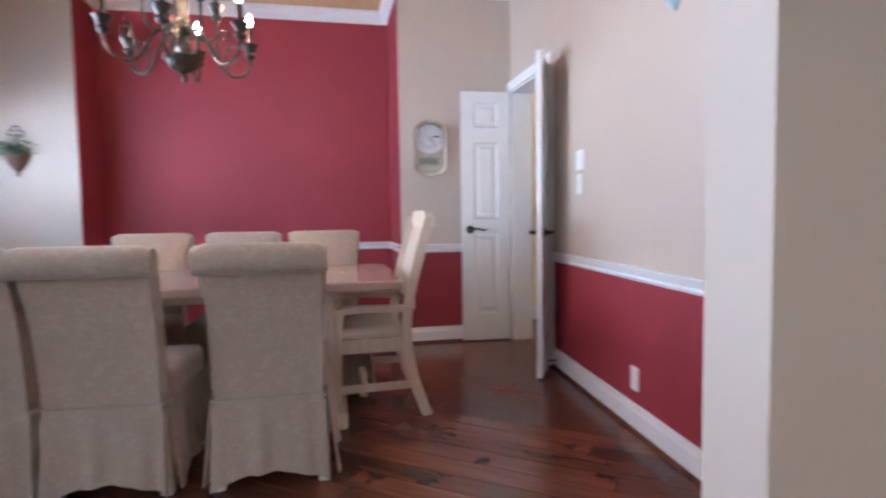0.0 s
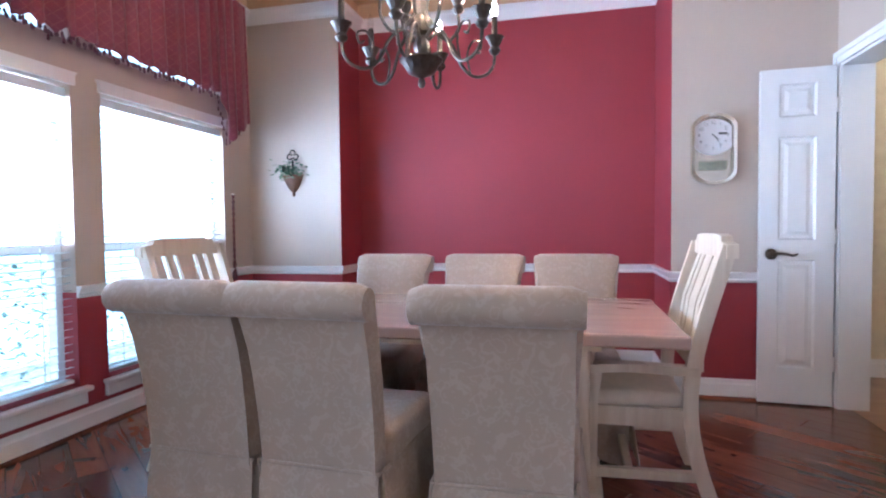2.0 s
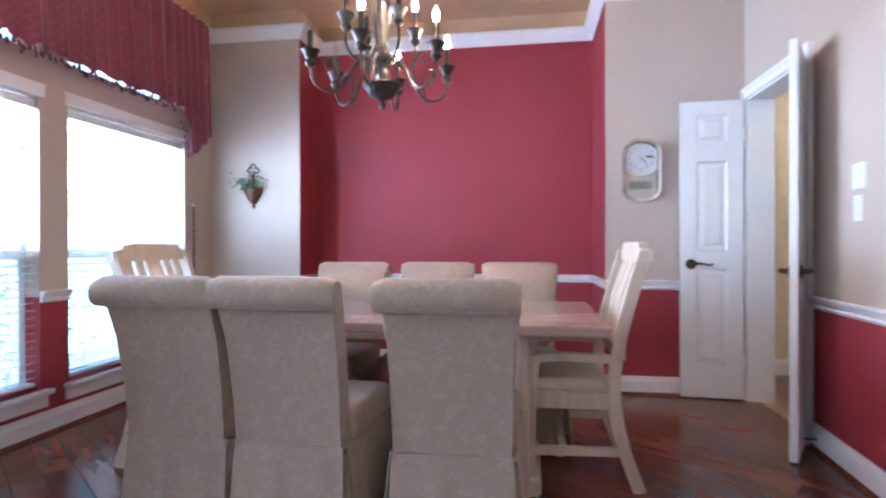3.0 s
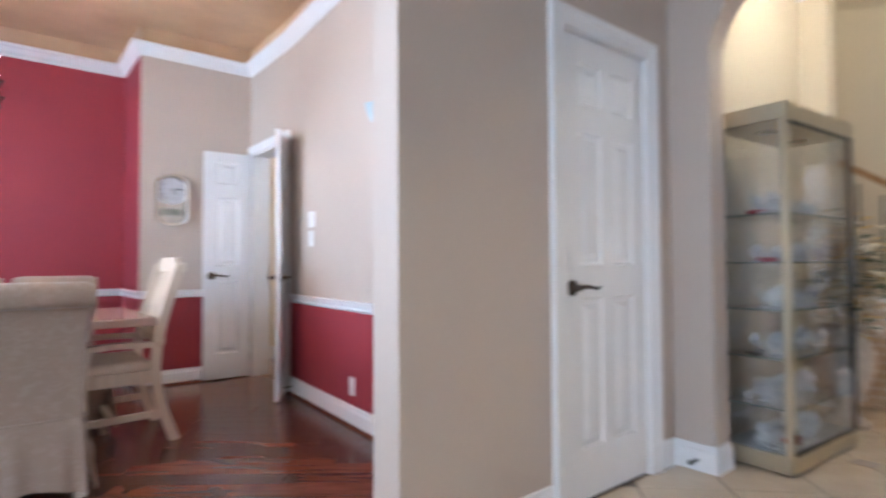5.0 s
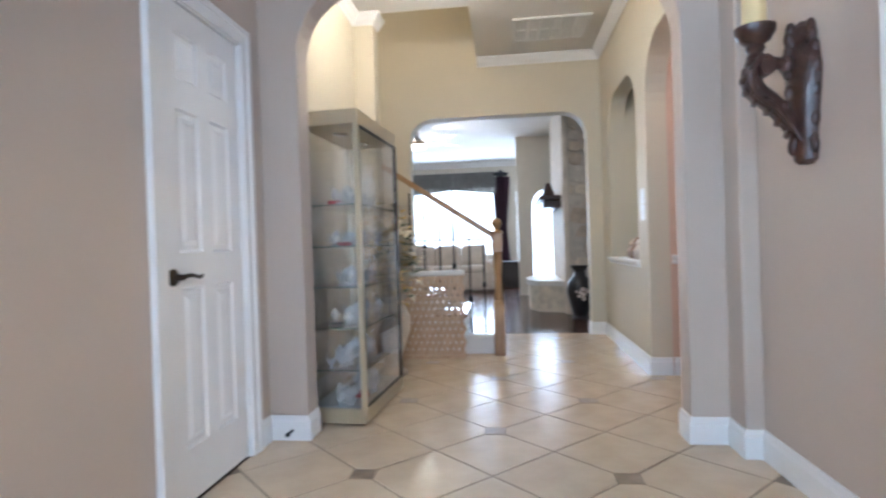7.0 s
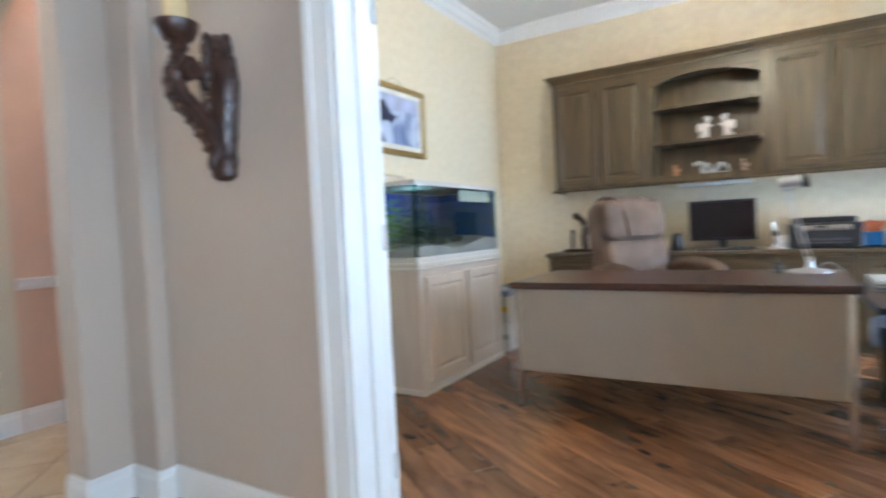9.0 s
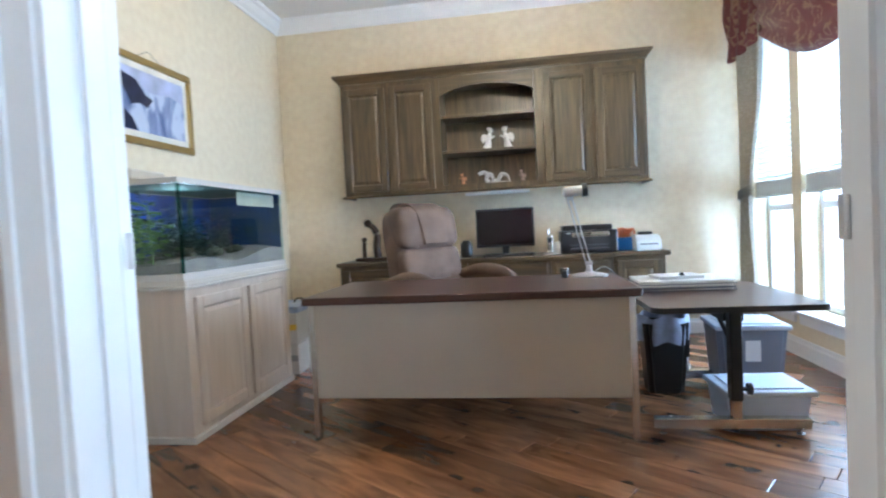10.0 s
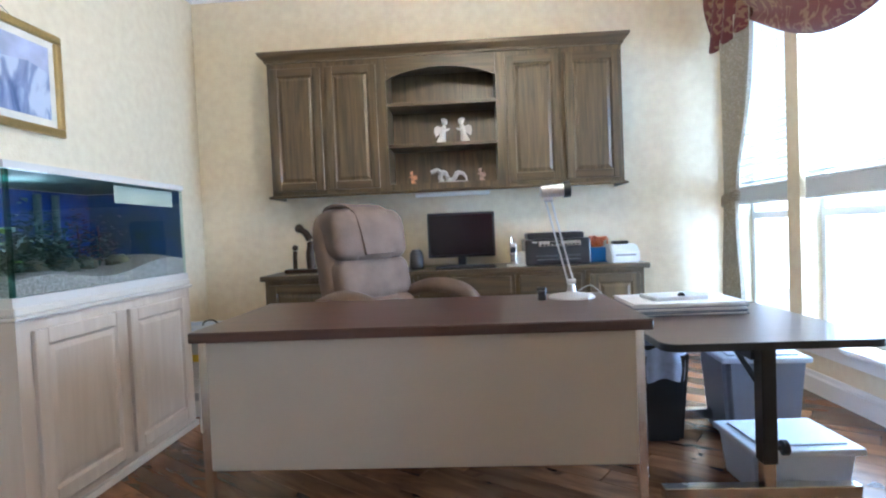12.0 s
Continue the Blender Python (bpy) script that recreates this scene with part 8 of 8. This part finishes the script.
part("handset", bm, CHROME, ph, "silver handset")
bm = bmn()
box(bm, -0.018, 0.0105, 0.10, 0.018, 0.012, 0.14)
for q in range(9):
    box(bm, -0.016 + (q % 3) * 0.012, 0.0105, 0.04 + (q // 3) * 0.016, -0.008 + (q % 3) * 0.012, 0.012, 0.05 + (q // 3) * 0.016)
part("keypad", bm, BLACK, ph)
bm = bmn()
box(bm, -0.09, -0.06, 0, 0.05, 0.05, 0.01, 0.003)
lathe(bm, [(0.045, 0.01), (0.05, 0.05), (0.035, 0.10), (0.01, 0.105)], 14, -0.075, -0.02)
part("cradle", bm, WHITEP, ph)
pr = thing("printer", pose(2.40, -4.79, CT), "black all-in-one office printer with a silver control panel", "printer")
bm = bmn()
box(bm, -0.235, -0.18, 0.0, 0.235, 0.16, 0.19, 0.012, 2)
box(bm, -0.20, -0.16, 0.19, 0.21, 0.10, 0.235, 0.01, 2)
part("body", bm, BLACK, pr)
bm = bmn()
box(bm, -0.165, 0.161, 0.135, 0.14, 0.168, 0.175, 0.003)
part("control_panel", bm, CHROME, pr)
bm = bmn()
for q in range(10):
    box(bm, -0.15 + q * 0.028, 0.1685, 0.142, -0.132 + q * 0.028, 0.170, 0.152)
box(bm, -0.02, 0.1685, 0.155, 0.06, 0.170, 0.170)
part("buttons", bm, BLACK, pr)
bm = bmn()
box(bm, -0.15, 0.15, 0.035, 0.15, 0.24, 0.045, 0.003)
box(bm, -0.16, 0.161, 0.06, 0.16, 0.166, 0.075)
part("paper_tray", bm, mat("dark grey plastic", (0.06, 0.06, 0.065), 0.4), pr)
bm = bmn()
box(bm, 0.15, 0.1605, 0.165, 0.185, 0.1625, 0.172)
part("badge", bm, WHITEP, pr)
lpn = thing("label_printer", pose(1.93, -4.72, CT), "white label printer with a black top window", "printer")
bm = bmn()
prism(bm, [(-0.11, 0), (0.13, 0), (0.13, 0.075), (0.06, 0.13), (-0.10, 0.13), (-0.11, 0.12)], "x", -0.10, 0.10)
bmesh.ops.bevel(bm, geom=bm.edges[:], offset=0.01, segments=2, affect="EDGES")
part("body", bm, WHITEP, lpn)
bm = bmn()
box(bm, -0.05, -0.06, 0.131, 0.06, 0.04, 0.155, 0.01)
part("window", bm, BLACK, lpn)
bm = bmn()
box(bm, -0.07, 0.130, 0.05, 0.07, 0.134, 0.062)
part("slot", bm, mat("slot grey", (0.2, 0.2, 0.2), 0.5), lpn)
bt = thing("desk_tray", pose(2.10, -4.88, CT), "blue plastic tray holding crumpled orange netting", "tray")
bm = bmn()
box(bm, -0.11, -0.12, 0, 0.11, 0.12, 0.11, 0.01)
part("tray", bm, mat("bright blue plastic", (0.02, 0.16, 0.50), 0.4), bt)
bm = bmn()
rng = random.Random(41)
for q in range(16):
    pts = [(rng.uniform(-0.1, 0.1), rng.uniform(-0.09, 0.09), 0.11 + rng.uniform(0, 0.085)) for _ in range(4)]
    tube(bm, curve_pts(pts, 4), 0.008, 5)
part("netting", bm, mat("orange netting", (0.60, 0.16, 0.05), 0.6, vary=0.2), bt, "crumpled orange netting")
sg = single("bronze_statue", (lambda bm: (tube(bm, curve_pts([(0, 0, 0.03), (0.01, 0, 0.14), (0.0, 0, 0.22), (0.03, 0, 0.30), (0.075, 0, 0.335)], 5), 0.032, 10, [1.1 - 0.35 * i / 20 for i in range(21)]), tube(bm, [(0.13, 0, 0.03), (0.13, 0, 0.13), (0.125, 0, 0.17)], 0.018, 8), bmesh.ops.create_icosphere(bm, subdivisions=2, radius=0.024, matrix=Matrix.Translation((0.125, 0, 0.195))), bmesh.ops.create_icosphere(bm, subdivisions=2, radius=0.036, matrix=Matrix.Translation((0.085, 0, 0.345))), box(bm, -0.12, -0.06, 0, 0.20, 0.06, 0.03, 0.006), bm)[-1])(bmn()), BRONZE, "dark bronze statue of two standing shapes on a plinth", "statue", pose(4.27, -4.82, CT), smooth=True)

# boxes beside the desk
for z, w, c, lab in ((0.0, 0.27, (0.70, 0.69, 0.66), "white cardboard paper carton"), (0.235, 0.27, (0.68, 0.66, 0.62), "white paper carton with a yellow band")):
    bx = thing("paper_carton", pose(4.81, -4.02, z, 0, 0, 2), lab + " stacked by the aquarium stand", "box", "cartons")
    bm = bmn()
    box(bm, -0.15, -0.21, 0, 0.15, 0.21, 0.23, 0.003)
    part("carton", bm, mat("carton " + str(z), c, 0.7, vary=0.05), bx)
    bm = bmn()
    box(bm, -0.145, 0.2105, 0.10, 0.145, 0.2125, 0.145)
    part("printed_band", bm, mat("yellow print" if z else "grey print", (0.70, 0.50, 0.05) if z else (0.35, 0.36, 0.38), 0.6), bx)
bm = bmn()
box(bm, -0.16, -0.22, 0, 0.16, 0.22, 0.05, 0.004)
lid = single("carton_lid", bm, mat("blue and white print", (0.20, 0.32, 0.58), 0.5, scale=9, second=(0.62, 0.64, 0.68)), "blue and white printed carton lid on the stack", "lid", pose(4.81, -4.02, 0.466, 0, 0, 3))
bm = bmn()
tube(bm, [(0.05 * math.cos(a), 0, 0.035 * math.sin(a)) for a in [math.pi * q / 8 for q in range(9)]], 0.006, 6)
single("carry_handle", bm, BLACK, "black looped handle on the carton lid", "handle", pose(4.72, -4.05, 0.516))

# curtain, tie-back and valance at the office windows
LACE = damask("taupe patterned drape", (0.40, 0.36, 0.285), (0.58, 0.54, 0.46), 26.0, 0.4)
dr = thing("curtain", pose(1.12, 0, 0), "taupe patterned drape gathered by a tie-back", "curtain")
bm = bmn()


def drape(u, v):
    z = 0.02 + v * 2.55
    pinch = math.exp(-((z - 1.20) / 0.62) ** 2)
    low = max(0.0, 1 - z / 1.2)
    half = (0.225 - 0.095 * low) * (1 - 0.62 * pinch)
    mid = -4.615 - 0.07 * pinch - 0.14 * low
    return (0.022 * math.sin(u * 39 + 0.6 * math.sin(z * 3)) * (1 - 0.35 * pinch) + 0.03 * pinch, mid + half * (2 * u - 1), z)


grid_surface(bm, drape, 80, 44)
bmesh.ops.recalc_face_normals(bm, faces=bm.faces)
bmesh.ops.solidify(bm, geom=bm.faces[:], thickness=0.004)
part("cloth", bm, LACE, dr, "", True)
bm = bmn()
grid_surface(bm, lambda u, v: (0.03 + 0.045 * math.cos(u * 6.2832), -4.69 + 0.115 * math.sin(u * 6.2832), 1.165 + 0.07 * v + 0.02 * math.sin(u * 6.2832)), 32, 2)
bmesh.ops.solidify(bm, geom=bm.faces[:], thickness=0.005)
part("tie_back", bm, LACE, dr, "", True)
PAIS = damask("red paisley swag cloth", (0.135, 0.030, 0.036), (0.23, 0.13, 0.080), 9.0, 0.15)
sw = thing("swag_valance", pose(0, 0, 0), "red and gold paisley swag valance over the office windows", "valance")
for y0, y1 in ((-4.52, -2.32), (-2.36, -1.30)):
    bm = bmn()

    def swag(u, v):
        drop = 0.50 + 0.43 * math.sin(math.pi * u) ** 1.2
        belly = math.sin(math.pi * v * 0.85) * (0.05 + 0.09 * math.sin(math.pi * u))
        fold = 0.020 * math.sin(v * 26 + 2.5 * math.sin(math.pi * u)) * (0.3 + 0.7 * v)
        return (1.09 + belly + fold, y0 + (y1 - y0) * u, 2.92 - v * drop)
    grid_surface(bm, swag, 50, 40)
    bmesh.ops.recalc_face_normals(bm, faces=bm.faces)
    bmesh.ops.solidify(bm, geom=bm.faces[:], thickness=0.006)
    part("swag", bm, PAIS, sw, "", True)
bm = bmn()
grid_surface(bm, lambda u, v: (1.155 + 0.035 * math.sin(u * 20 + v * 5) * (0.4 + 0.6 * v), -5.03 + 0.66 * u + 0.05 * v * (1 - u), 2.92 - v * (0.60 - 0.03 * u + 0.03 * math.sin(u * 20 + 4))), 60, 16)
bmesh.ops.recalc_face_normals(bm, faces=bm.faces)
bmesh.ops.solidify(bm, geom=bm.faces[:], thickness=0.006)
part("tail", bm, PAIS, sw, "", True)
bm = bmn()
tube(bm, [(1.10, -5.06, 2.92), (1.10, -1.3, 2.92)], 0.018, 8)
part("rod", bm, BRONZE, sw)

# office ceiling fan
of = thing("ceiling_fan", pose(2.9, -2.95, HO), "office ceiling fan with dark blades and white glass lamps", "fan")
bm = bmn()
lathe(bm, [(0.03, -0.30), (0.10, -0.27), (0.11, -0.20), (0.04, -0.16), (0.02, -0.12), (0.02, -0.03), (0.07, 0.0)], 18)
part("motor", bm, BRONZE, of, "", True)
for q in range(5):
    bm = bmn()
    box(bm, 0.12, -0.065, -0.235, 0.64, 0.065, -0.225, 0.004)
    bmesh.ops.rotate(bm, matrix=Matrix.Rotation(radians(q * 72 + 15), 3, "Z"), verts=bm.verts, cent=(0, 0, 0))
    part("blade", bm, OAKH, of)
for q in range(3):
    a = q * 2.094
    bm = bmn()
    lathe(bm, [(0.02, -0.32), (0.045, -0.36), (0.055, -0.42), (0.05, -0.425)], 14, 0.10 * math.cos(a), 0.10 * math.sin(a))
    part("glass_shade", bm, glow("lit white glass", (1.0, 0.92, 0.78), 2.5), of, "", True)

# ---- floor pieces ----
plank_floor("floor_dining", (0.0, 1.545, 4.25, 5.90), radians(-38), 0.127, PLANKD, "dark red-brown wood plank floor laid diagonally", 3)
plank_floor("floor_office", (1.0, -5.08, 5.25, -1.03), radians(-35), 0.127, PLANKO, "brown knotty wood plank floor laid diagonally", 4)
bm = bmn()
box(bm, 8.39, -3.6, -0.06, 15.9, 5.2, 0.0)
structure("floor_great_room", bm, wood("dark great room floor", (0.11, 0.045, 0.025), (0.05, 0.02, 0.012), 0.22, (2, 9, 9)), "dark glossy wood floor")
bm = bmn()
box(bm, 4.25, 1.63, -0.06, 5.6, 5.9, -0.001)
structure("floor_corridor", bm, wood("corridor wood floor", (0.30, 0.17, 0.09), (0.16, 0.08, 0.04), 0.3, (2, 9, 9)), "brown wood floor")
tile_floor()
